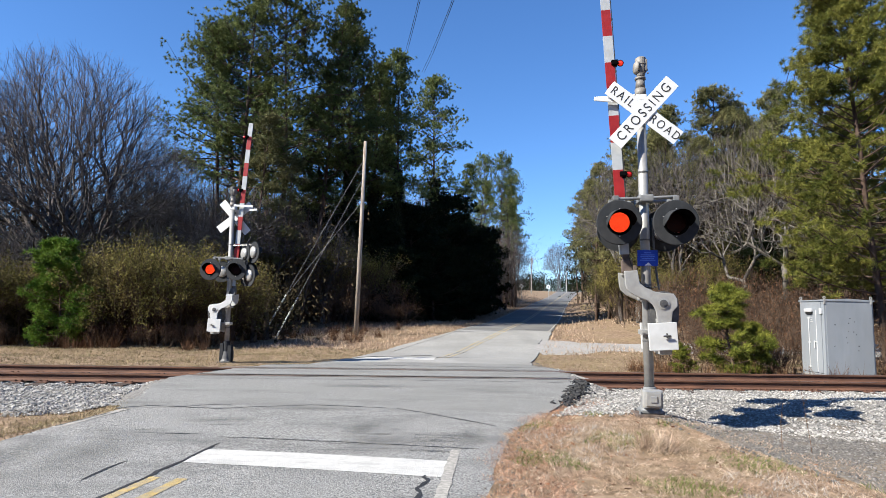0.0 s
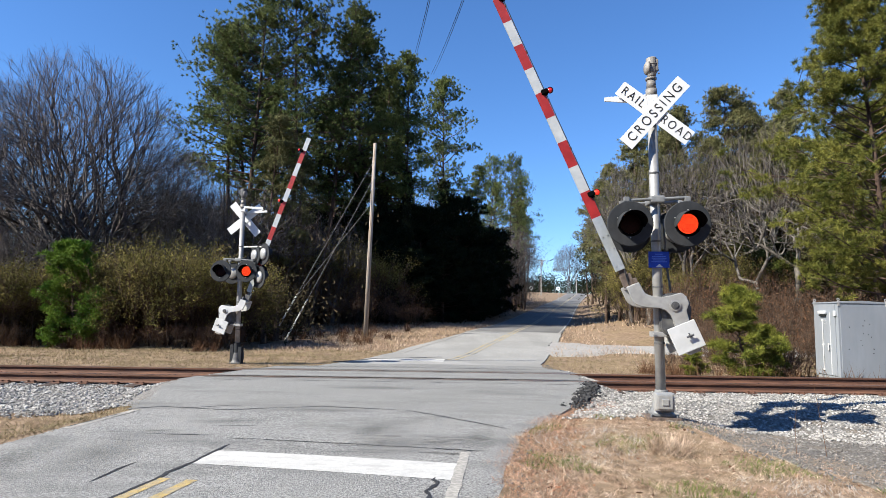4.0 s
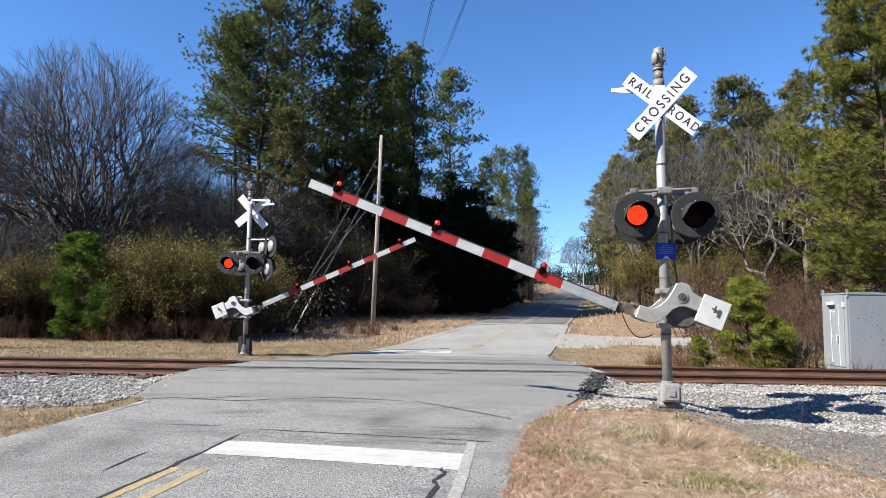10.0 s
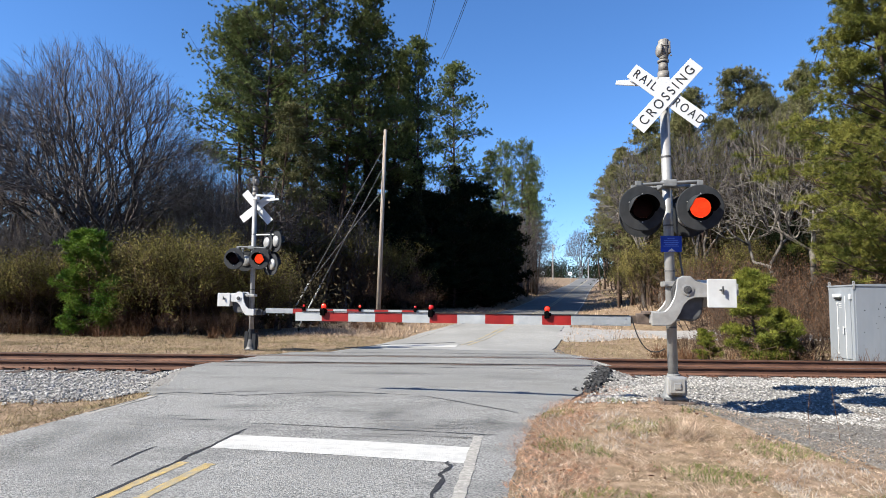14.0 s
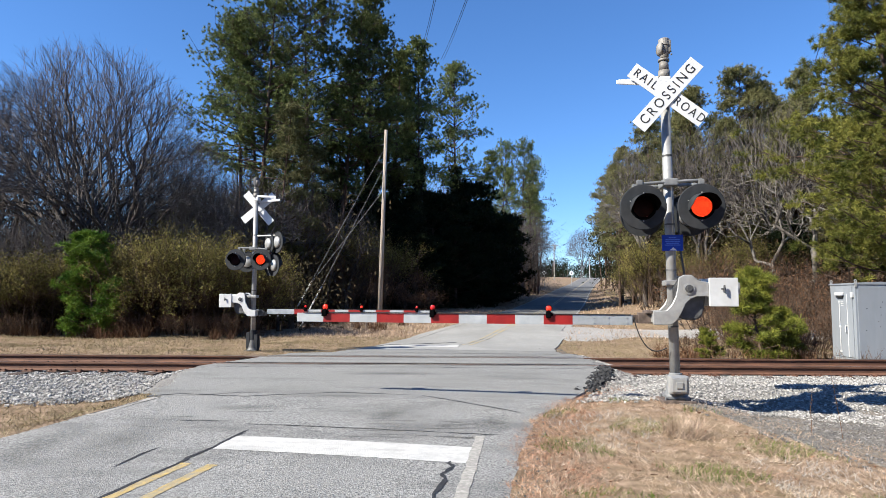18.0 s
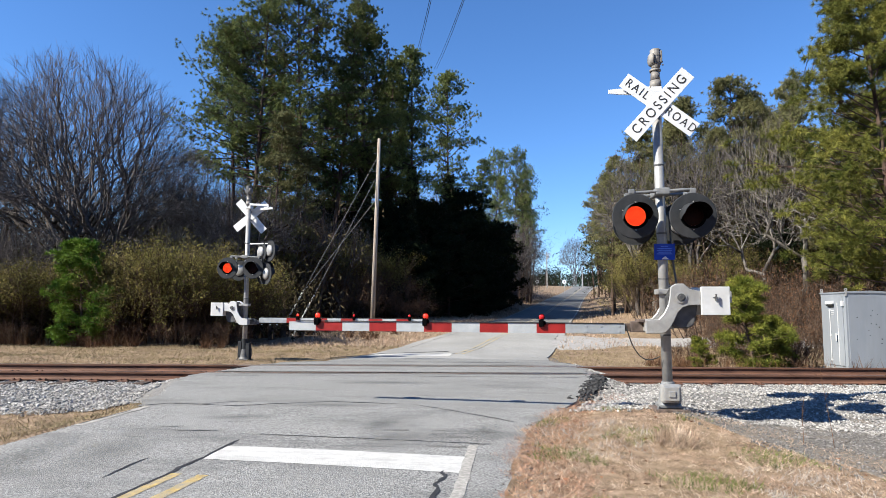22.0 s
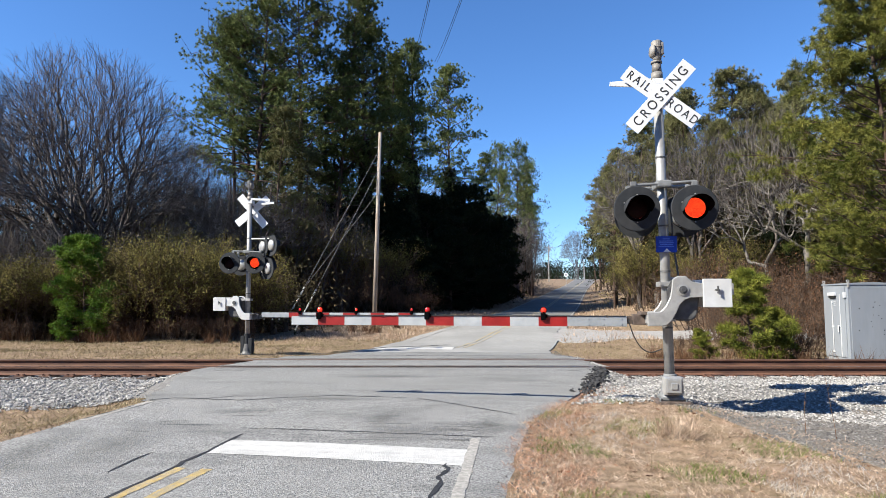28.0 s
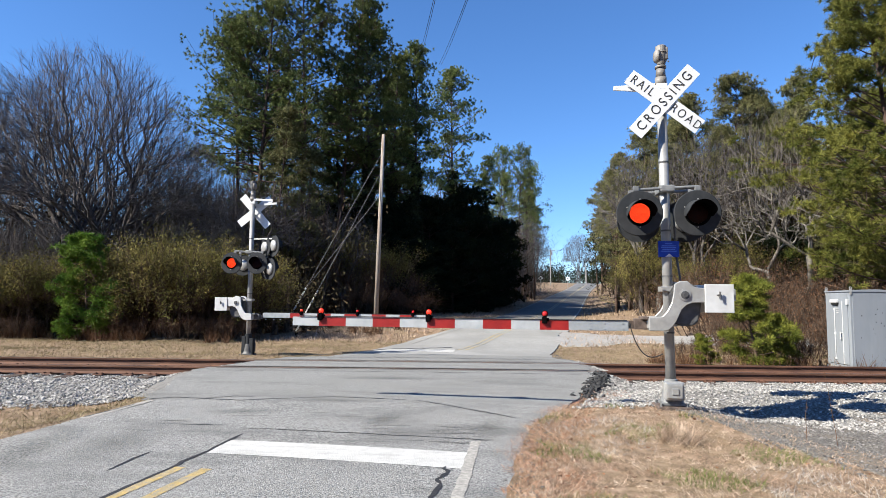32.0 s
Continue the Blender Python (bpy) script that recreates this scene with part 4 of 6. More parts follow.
def finish_signal(s, near, at_z):
    """The gate machine, its arm and the counterweights."""
    bm = bmesh.new()
    slab(bm, [(-0.03, 1.20), (0.06, 1.10), (0.28, 1.09), (0.36, 1.17), (0.40, 1.45), (0.37, 1.62), (0.22, 1.70), (0.05, 1.68), (-0.03, 1.55)], -0.13, 0.13)
    bmesh.ops.bevel(bm, geom=list(bm.edges), offset=0.025, segments=2, affect="EDGES")
    machine = part("gate_machine", bm, M_DARKCAST, s, "dark grey gate machine housing clamped to the mast")
    machine.location = (PIVOT[near] - 0.15, 0, 0)
    for z in (1.12, 1.60):
        bm = bmesh.new()
        box(bm, at_z(z) - 0.11 - machine.location.x, at_z(z) + 0.09, -0.10, 0.10, z - 0.035, z + 0.035, 0.01)
        rod(bm, (at_z(z) - 0.09, -0.125, z), (at_z(z) - 0.09, 0.125, z), 0.016, sides=8)
        part("clamp", bm, M_CAST, machine, "bolted mast clamp")
    bm = bmesh.new()
    rod(bm, (0.15, -0.245, 1.517), (0.15, 0.245, 1.517), 0.055, sides=24)
    rod(bm, (0.15, -0.262, 1.517), (0.15, 0.262, 1.517), 0.030, sides=16)
    part("pivot_shaft", bm, M_DARKCAST, machine, "pivot shaft")
    # the arm, with its own origin on the pivot
    bm = bmesh.new()
    curve = [(-0.475, -0.31), (-0.475, -0.492), (-0.29, -0.492), (-0.22, -0.475), (-0.16, -0.42), (-0.10, -0.32), (-0.045, -0.20), (0.02, -0.135), (0.10, -0.105), (0.26, -0.10),
             (0.26, 0.09), (0.12, 0.115), (0.04, 0.19), (-0.06, 0.19), (-0.13, 0.15), (-0.145, 0.02), (-0.17, -0.10), (-0.23, -0.22), (-0.30, -0.295)]
    for y0, y1 in ((-0.225, -0.185), (0.185, 0.225)):
        b2 = bmesh.new()
        slab(b2, curve, y0, y1)
        bmesh.ops.bevel(b2, geom=list(b2.edges), offset=0.008, segments=1, affect="EDGES")
        me = bpy.data.meshes.new("side")
        b2.to_mesh(me)
        b2.free()
        bm.from_mesh(me)
    for y0, y1 in ((-0.238, -0.224), (0.224, 0.238)):
        lathe(bm, [(0.06, 0), (0.078, 0.006), (0.078, 0.014), (0.055, 0.016)], 24, Matrix.Translation((0, y0 if y0 > 0 else y1, 0)) @ Matrix.Rotation(radians(-90 if y0 > 0 else 90), 4, "X"))
    box(bm, -0.475, -0.43, -0.19, 0.19, -0.46, -0.34, 0.006)
    arm = part("gate_arm", bm, M_CAST if near else M_BOX, s, "pivoting gate arm with a pair of curved cast brackets")
    arm.location = (PIVOT[near], 0, 1.517)
    ARMS.append((arm, near))
    bm = bmesh.new()
    box(bm, -0.64, -0.46, -0.06, 0.05, -0.48, -0.33, 0.01)
    box(bm, -0.72, -0.60, -0.035, -0.005, -0.47, -0.36, 0.006)
    box(bm, -0.55, -0.46, -0.14, 0.13, -0.34, -0.30, 0.006)
    part("arm_adapter", bm, M_BROWNCAST if near else M_DARKCAST, arm, "rust-brown arm adapter")
    bm = bmesh.new()
    box(bm, 0.258, 0.632, -0.245, -0.205, -0.235, 0.15, 0.008)
    wt = part("counterweight", bm, M_BOX, arm, "flat white counterweight plate")
    bm = bmesh.new()
    box(bm, 0.258, 0.632, 0.205, 0.245, -0.235, 0.15, 0.008)
    part("counterweight", bm, M_BOX, arm, "flat white counterweight plate")
    bm = bmesh.new()
    box(bm, 0.20, 0.60, -0.19, 0.19, -0.10, 0.08, 0.012)
    box(bm, 0.632, 0.70, -0.12, 0.12, -0.07, 0.09, 0.012)
    part("counterweight_bar", bm, M_CAST, arm)
    for sy in (-1, 1):
        bm = bmesh.new()
        rod(bm, (0.44, sy * 0.245, 0.0), (0.44, sy * 0.29, 0.0), 0.018, sides=10)
        rod(bm, (0.44, sy * 0.285, 0.05), (0.44, sy * 0.285, -0.05), 0.013, sides=8)
        rod(bm, (0.46, sy * 0.275, 0.0), (0.40, sy * 0.275, 0.0), 0.010, sides=8)
        part("bolt", bm, M_DARKCAST, arm, "dark T-shaped locking bolt")
    # striped board: aluminium butt, then red and white in turn
    zt, zb = (-0.367, -0.506) if near else (-0.285, -0.424)
    y0, y1 = -0.06, -0.025
    xs_ = [-0.72, -1.54]
    bm = bmesh.new()
    box(bm, xs_[1], xs_[0], y0, y1, zb, zt, 0.006)
    for bx in (-0.80, -1.05, -1.25):
        for bz in (-0.40, -0.475):
            rod(bm, (bx, y0 - 0.008, bz), (bx, y1 + 0.008, bz), 0.013, sides=8)
    part("arm_butt", bm, M_ALU, arm, "bolted bare aluminium butt of the arm")
    x = xs_[1]
    for k in range(10):
        x2 = x - 0.402
        bm = bmesh.new()
        t = 0.0006 * k
        box(bm, x2, x, y0 + t, y1 - t, zb + t, zt - t)
        part("arm_stripe", bm, M_RED if k % 2 == 0 else M_ARMWHITE, arm, "red reflective stripe" if k % 2 == 0 else "white reflective stripe")
        x = x2
    bm = bmesh.new()
    rod(bm, (-0.74, y0 - 0.004, zt + 0.006), (x + 0.1, y0 - 0.004, zt + 0.006), 0.007, sides=6)
    k = -1.0
    while k > x:
        box(bm, k - 0.012, k + 0.012, y0 - 0.012, y1 + 0.004, zt - 0.004, zt + 0.016)
        k -= 0.8
    part("arm_cable", bm, M_CABLE, arm, "lamp cable clipped along the arm's upper edge")
    for k, lx in enumerate((-1.87, -3.53, -5.135)):
        bm = bmesh.new()
        rod(bm, (lx, -0.04, zt), (lx, -0.04, zt + 0.06), 0.018, sides=10)
        lathe(bm, [(0.043, 0.012), (0.047, 0.012), (0.047, -0.012), (0.043, -0.012), (0.043, 0.012)], 20, Matrix.Translation((lx, -0.04, zt + 0.085)) @ Matrix.Rotation(radians(90), 4, "X"))
        box(bm, lx - 0.040, lx + 0.030, -0.10, 0.02, zt - 0.05, zt + 0.045, 0.01)
        box(bm, lx + 0.03, lx + 0.055, -0.075, -0.02, zt - 0.02, zt + 0.03, 0.006)
        part("arm_light_case", bm, M_BLACK, arm, "small black arm light case")
        lens = part("arm_light", ARM_LENS_ME, M_ARMLIT, arm, "small red arm light")
        lens.location = (lx, -0.04, zt + 0.085)
        if k < 2:
            LENSES.append((lens, k == 1, None, Matrix.Translation((lx, -0.04, zt + 0.085))))
    # loose cable from the arm to the base
    if near:
        loop = [Vector((0.08 * t + 0.36 * t * t, 0, -0.52 * t + 0.10 * t ** 3 - 0.22 * math.sin(math.pi * t) * t)) for t in [i / 16 for i in range(17)]]
        CABLES.append(cable("loose_cable", loop, 0.008, M_CABLE, s, "thin black cable hanging in a loop from the arm"))
        cable("mast_conduit", [(0.10, 0.08, 2.75), (0.12, 0.09, 2.2), (0.15, 0.08, 1.9), (0.17, 0.06, 1.72)], 0.014, M_DARKCAST, s, "dark conduit beside the mast")
    return s


def crossing_signal(m, near, lean, label):
    s = thing("crossing_signal", label, "railway signal", m, "railway crossing signals")
    def at_z(z):
        return lean * z
    top = 4.62
    bm = bmesh.new()
    rod(bm, (at_z(0.05), 0, 0.02), (at_z(top), 0, top), 0.068, 0.066, 20)
    part("mast", bm, M_SILVER, s, "silver painted steel mast", True)
    for z in (0.36, 1.0, 1.78, 2.42, 3.4, 4.5):
        bm = bmesh.new()
        rod(bm, (at_z(z), 0, z - 0.012), (at_z(z), 0, z + 0.012), 0.073, sides=20)
        part("mast_band", bm, M_DARKCAST, s, "dark clamp band")
    # foot
    bm = bmesh.new()
    box(bm, -0.22, 0.22, -0.21, 0.21, -0.06, 0.012, 0.012)
    part("base_plate", bm, M_BROWNCAST, s, "dirty brown-grey base plate sunk in the gravel")
    bm = bmesh.new()
    box(bm, -0.15, 0.15, -0.15, 0.15, 0.02, 0.06, 0.01)
    for sx in (-1, 1):
        for sy in (-1, 1):
            rod(bm, (0.17 * sx, 0.16 * sy, 0.0), (0.17 * sx, 0.16 * sy, 0.05), 0.016, sides=6)
    lathe(bm, [(0.16, 0.06), (0.13, 0.12), (0.10, 0.30), (0.085, 0.36), (0.068, 0.37)], 20)
    part("base_casting", bm, M_MACHINE if near else M_DARKCAST, s, "flared base casting with anchor bolts")
    bm = bmesh.new()
    box(bm, -0.135, 0.125, -0.22, -0.09, 0.10, 0.345, 0.025)
    jb = part("junction_box", bm, M_CAST if near else M_DARKCAST, s, "small cast junction box on the base")
    bm = bmesh.new()
    box(bm, -0.105, 0.095, -0.236, -0.22, 0.13, 0.315, 0.01)
    box(bm, -0.05, 0.04, -0.25, -0.235, 0.18, 0.265, 0.008)
    part("box_lid", bm, M_CAST if near else M_DARKCAST, jb)
    if not near:
        # Added sleeve whose near-black colour stands for shade on the lower mast; dark boxes.
        bm = bmesh.new()
        rod(bm, (0, 0, 0.02), (0, 0, 0.62), 0.092, sides=18)
        box(bm, 0.06, 0.17, -0.09, 0.09, 0.02, 0.56, 0.015)
        box(bm, -0.17, -0.06, -0.08, 0.08, 0.02, 0.50, 0.015)
        part("mast_shade_sleeve", bm, M_CHARCOAL, s, "sleeve coloured for shade, with dark boxes, round the mast foot")
    # bell at the top
    bm = bmesh.new()
    x = at_z(top)
    rod(bm, (x, 0, top - 0.10), (x, 0, top + 0.02), 0.08, sides=20)
    rod(bm, (x, 0, top + 0.02), (x, 0, top + 0.16), 0.07, 0.062, sides=20)
    rod(bm, (x, 0, top + 0.16), (x, 0, top + 0.19), 0.078, sides=20)
    bell = part("bell_mount", bm, M_BELL, s, "weathered grey bell mount", True)
    bm = bmesh.new()
    lathe(bm, [(0.001, 0.045), (0.06, 0.042), (0.085, 0.026), (0.10, 0.0), (0.102, -0.02), (0.001, -0.02)], 28, Matrix.Translation((x - 0.05, 0, top + 0.34)) @ Matrix.Rotation(radians(-90), 4, "Y"))
    part("gong", bm, M_BELL, bell, "round bell gong", True)
    bm = bmesh.new()
    lathe(bm, [(0.001, 0.495), (0.06, 0.495), (0.078, 0.48), (0.08, 0.40), (0.086, 0.395), (0.086, 0.385), (0.078, 0.38), (0.074, 0.29), (0.058, 0.215), (0.045, 0.20)], 16, Matrix.Translation((x + 0.01, 0, top)))
    box(bm, x + 0.04, x + 0.095, -0.06, 0.06, top + 0.28, top + 0.46, 0.012)
    rod(bm, (x + 0.02, 0, top + 0.17), (x + 0.02, 0, top + 0.24), 0.045, sides=12)
    for k in range(4):
        rod(bm, (x + 0.085, -0.06 + 0.04 * k, top + 0.24 + 0.06 * k), (x + 0.105, -0.06 + 0.04 * k, top + 0.24 + 0.06 * k), 0.012, sides=8)
    part("bell_case", bm, M_DARKCAST if not near else M_BELL, bell, "boxy bell mechanism case")
    crossbuck(s, at_z(4.26) - 0.005, -0.17, 4.235, near)
    # two-pronged rest that steadies the raised arm
    bm = bmesh.new()
    box(bm, -0.36, 0.36, -0.012, 0.012, -0.03, 0.03, 0.006, pose(at_z(4.5) - 0.33, -0.12, 4.43, 0, 5, 0))
    box(bm, -0.32, 0.32, -0.012, 0.012, -0.03, 0.03, 0.006, pose(at_z(4.5) - 0.31, 0.05, 4.54, 0, -3, 0))
    box(bm, at_z(4.5) - 0.09, at_z(4.5) + 0.06, -0.13, 0.07, 4.43, 4.52, 0.01)
    part("arm_rest", bm, M_SIGN, s, "white two-pronged rest for the raised arm")
    # lamp cross arms
    zc = 3.0
    xm = at_z(zc)
    bm = bmesh.new()
    rod(bm, (xm - 0.43, -0.16, zc - 0.02), (xm + 0.41, -0.16, zc + 0.02), 0.021, sides=12)
    rod(bm, (xm - 0.43, 0.16, zc - 0.02), (xm + 0.41, 0.16, zc + 0.02), 0.021, sides=12)
    box(bm, xm - 0.10, xm + 0.10, -0.18, 0.18, zc - 0.05, zc + 0.05, 0.02)
    for sx in (-0.425, 0.40):
        for sy in (-1, 1):
            rod(bm, (xm + sx, sy * 0.16, zc), (xm + sx, sy * 0.19, 2.78), 0.024, sides=12)
            box(bm, xm + sx - 0.04, xm + sx + 0.04, sy * 0.16 - 0.035, sy * 0.16 + 0.035, zc - 0.04, zc + 0.03, 0.012)
    part("lamp_crossarm", bm, M_MACHINE, s, "grey pipe cross arm carrying the lamps")
    for sx, odd in ((-0.405, True), (0.36, False)):
        lamp_head(s, pose(xm + sx, -0.30, 2.63, 3, 0, 0), odd, near)
        lamp_head(s, pose(xm + sx + ((0.10 if odd else 0.0) if near else 0.09), 0.30, 2.60 if near else 2.66, -3, 0, 180), not odd, near)
    if not near:
        return finish_signal(s, near, at_z)
    # blue notice plate
    bm = bmesh.new()
    box(bm, -0.142, 0.142, -0.004, 0.004, -0.113, 0.113, 0.002)
    plate = part("notice_plate", bm, M_BLUE, s, "small blue notice plate with pale lines of writing")
    plate.matrix_basis = pose(at_z(2.16) + 0.01, -0.085, 2.155)
    for k, (w, z) in enumerate(((0.10, 0.075), (0.19, 0.045), (0.20, 0.02), (0.17, -0.005), (0.21, -0.03))):
        bm = bmesh.new()
        box(bm, -w / 2, w / 2, -0.0055, -0.0042, z - 0.006, z + 0.006)
        part("writing_bar", bm, M_BLUEINK, plate)
    bm = bmesh.new()
    slab(bm, [(-0.045, -0.105), (0.055, -0.105), (0.005, -0.06)], -0.0056, -0.0042)
    part("writing_bar", bm, M_SIGN, plate)
    return finish_signal(s, near, at_z)


crossing_signal(pose(3.14, 8.55, 0.03, 0, 0, -6.3), True, -0.0125, "silver railway crossing signal with crossbuck, red lamps and striped gate arm")
far_signal = crossing_signal(pose(-5.678, 17.85, -0.195, 0, 0, 173.7), False, 0.006, "railway crossing signal seen from behind, with a lowering striped gate arm")
# a second pair of lamps on the far mast, aimed at the side road
bm = bmesh.new()
rod(bm, (0, 0, 3.38), (-0.72, 0.12, 3.38), 0.022)
rod(bm, (-0.44, -0.02, 3.36), (-0.44, -0.02, 2.50), 0.022)
part("side_lamp_arm", bm, M_CAST, far_signal, "grey pipe arm for the side lamps")
for x, y, z, rz in ((-0.42, 0.02, 3.14, -38), (-0.76, 0.20, 3.17, -38), (-0.46, -0.06, 2.52, -38), (-0.68, 0.22, 2.50, -38)):
    lamp_head(far_signal, pose(x, y, z, 0, 0, rz + 0), False, False, live=False)

# ---- equipment cabinet ----
def equipment_cabinet():
    c = thing("equipment_cabinet", "large grey metal signal cabinet pocked with dents beside the track", "cabinet", pose(10.42, 15.75, -0.20, 0, 0, -1.5))
    w, d, h = 1.30, 1.05, 2.08
    bm = bmesh.new()
    box(bm, 0, w, 0, d, 0.06, h - 0.08, 0.012)
    part("body", bm, M_CABINET, c, "plain grey enamelled body")
    bm = bmesh.new()
    slab(bm, [(-0.025, h - 0.085), (w + 0.025, h - 0.085), (w + 0.025, h - 0.055), (w * 0.5, h - 0.015), (-0.025, h - 0.055)], -0.025, d + 0.025)
    part("roof", bm, M_CABINET, c, "low pitched lid with a drip edge")
    bm = bmesh.new()
    box(bm, -0.02, w + 0.02, -0.02, d + 0.02, -0.12, 0.06, 0.01)
    part("plinth", bm, M_CAST, c, "concrete plinth")
    bm = bmesh.new()
    box(bm, -0.022, -0.002, 0.10, 0.93, 0.12, h - 0.12, 0.006)
    door = part("door", bm, M_CABINET, c, "grey end door with lock rods")
    bm = bmesh.new()
    rod(bm, (-0.035, 0.62, 0.25), (-0.035, 0.62, 1.55), 0.011, sides=8)
    for z in (0.25, 0.9, 1.55):
        box(bm, -0.045, -0.02, 0.59, 0.65, z - 0.025, z + 0.025, 0.004)
    part("lock_rod", bm, M_BOX, door, "pale vertical lock rod")
    bm = bmesh.new()
    box(bm, -0.10, -0.022, 0.42, 0.72, 1.71, 1.80, 0.02)
    part("door_hood", bm, M_BOX, door, "white rain hood")
    bm = bmesh.new()
    box(bm, -0.075, -0.03, 0.44, 0.70, 1.66, 1.70, 0.004)
    part("vent", bm, M_HOLE, door)
    for k in range(3):
        bm = bmesh.new()
        box(bm, -0.034, -0.02, 0.46, 0.56, 1.44 + 0.05 * k, 1.455 + 0.05 * k, 0.003)
        part("louvre", bm, M_BOX, door)
    bm = bmesh.new()
    rod(bm, (-0.022, 0.35, 0.92), (-0.06, 0.35, 0.92), 0.018, sides=10)
    box(bm, -0.07, -0.055, 0.33, 0.37, 0.76, 0.95, 0.005)
    part("door_handle", bm, M_BOX, door, "pale lever handle with padlock")
    bm = bmesh.new()
    rod(bm, (-0.028, 0.30, 0.13), (-0.028, 0.30, 1.75), 0.009, sides=8)
    part("hinge", bm, M_BOX, door)
    bm = bmesh.new()
    box(bm, -0.05, -0.002, 0.05, 0.13, 1.66, 1.80, 0.006)
    part("hasp", bm, M_BOX, c)
    bm = bmesh.new()
    box(bm, 0.05, w - 0.04, -0.016, -0.002, 0.10, h - 0.12, 0.005)
    panel = part("front_panel", bm, M_CABINET, c, "wide grey panel pocked with small dark dents")
    rng = np.random.default_rng(5)
    for x, z in ((0.27, 1.38), (0.62, 1.42), (0.67, 1.55), (0.79, 1.46), (0.62, 1.22), (0.75, 1.20), (0.82, 1.13), (0.55, 1.05), (0.58, 0.92), (0.87, 0.83), (0.86, 0.72), (0.24, 0.82)):
        bm = bmesh.new()
        rod(bm, (x, -0.0155, z), (x, -0.0175, z), 0.011 + 0.006 * rng.random(), sides=8)
        part("dent", bm, M_HOLE, panel)
    for x, y in ((0.02, -0.01), (w - 0.06, -0.01), (0.02, d - 0.02)):
        bm = bmesh.new()
        box(bm, x - 0.025, x + 0.025, y - 0.02, y + 0.02, h - 0.16, h - 0.02, 0.004)
        lathe(bm, [(0.018, -0.008), (0.038, -0.008), (0.038, 0.008), (0.018, 0.008), (0.018, -0.008)], 16, Matrix.Translation((x, y, h + 0.01)) @ Matrix.Rotation(radians(90), 4, "X"))
        part("lifting_eye", bm, M_CAST, c)


equipment_cabinet()

# ---- poles, wires and far signs ----
pole = thing("utility_pole", "tall bare weathered timber utility pole at the woods' edge", "utility pole", pose(-3.60, 33, spot(-3.60, 33)))
bm = bmesh.new()
rod(bm, (-0.1, 0, -0.3), (0.13, 0, 10.6), 0.135, 0.09, 14)
part("pole_shaft", bm, M_POLE, pole, "pale split timber shaft", True)
bm = bmesh.new()
for z in (8.8, 9.8, 7.5):
    rod(bm, (0.1, 0, z), (-0.16, 0, z - 0.05), 0.025, sides=8)
part("pole_hook", bm, M_DARKCAST, pole)
guy_guards = []
for k, (top, foot) in enumerate((((-3.5, 33, 9.6), (-8.2, 31.0)), ((-3.5, 33, 8.6), (-7.4, 30.6)), ((-3.5, 33, 7.3), (-8.9, 32.2)))):
    end = Vector((foot[0], foot[1], spot(*foot) - 0.05))
    topv = Vector(top)
    g = thing("guy_wire", "steel guy wire with a pale guard anchoring the pole", "guy wire", group="guy wires")
    cable("wire", [topv, end], 0.014, M_WIRE, g)
    if k < 2:
        a = end.lerp(topv, 0.24)
        bm = bmesh.new()
        rod(bm, end, a, 0.045, sides=8)
        part("guard", bm, M_GUY, g, "pale plastic guard")
for k, (a, b, c) in enumerate((((-2.95, 62, 27.2), (-0.7, 30, 16.95), (0.6, 12, 13.0)), ((-2.75, 62, 27.2), (-0.62, 30, 16.95), (0.75, 12, 13.0)),
                               ((-0.85, 62, 26.2), (0.98, 30, 16.95), (2.0, 12, 13.2)), ((-0.6, 62, 26.2), (1.06, 30, 16.95), (2.15, 12, 13.2)))):
    w = cable("overhead_wire", sag(a, b, 0.2) + sag(b, c, 0.15)[1:] + sag(c, (c[0] + 3, -30, 13), 0.3)[1:], 0.016, M_CABLE)
    tagged(w, "thin dark overhead line against the sky", "overhead wire", "overhead wires")


def far_pole(x, y, top, arms):
    p = thing("utility_pole", "distant timber utility pole with a crossarm by the road", "utility pole", pose(x, y, spot(x, y)), "distant utility poles")
    h = top - spot(x, y)
    bm = bmesh.new()
    rod(bm, (0, 0, -0.3), (0, 0, h), 0.16, 0.11, 10)
    part("pole_shaft", bm, M_POLE, p)
    if arms:
        bm = bmesh.new()
        box(bm, -1.1, 1.1, -0.06, 0.06, h - 0.6, h - 0.45)
        for i in (-1.0, -0.4, 0.4, 1.0):
            rod(bm, (i, 0, h - 0.45), (i, 0, h - 0.25), 0.05, sides=6)
        part("crossarm", bm, M_POLE, p)
        bm = bmesh.new()
        rod(bm, (0.3, 0, h - 1.6), (0.3, 0, h - 0.7), 0.22, sides=12)
        part("transformer", bm, M_CAST, p, "grey can transformer")


far_pole(25.5, 147, 14.5, True)
far_pole(39.8, 172, 12.6, False)


def road_sign(x, y, round_face, label):
    s = thing("road_sign", label, "road sign", pose(x, y, spot(x, y), 0, 0, -14), "distant road signs")
    bm = bmesh.new()
    rod(bm, (0, 0.03, -0.2), (0, 0.03, 2.6), 0.04, sides=8)
    part("sign_post", bm, M_CAST, s)
    bm = bmesh.new()
    rod(bm, (0, -0.02, 2.5), (0, 0.0, 2.5), 0.40 if round_face else 0.45, sides=24 if round_face else 4)
    part("sign_face", bm, M_SIGN, s, "pale sign face")
    bm = bmesh.new()
    box(bm, -0.12, 0.12, -0.03, -0.022, 2.35, 2.65)
    part("sign_symbol", bm, M_DARKCAST, s)


road_sign(24.6, 122, True, "distant round pale road sign on a post")
road_sign(17.6, 112, False, "distant diamond-shaped road sign seen from behind")

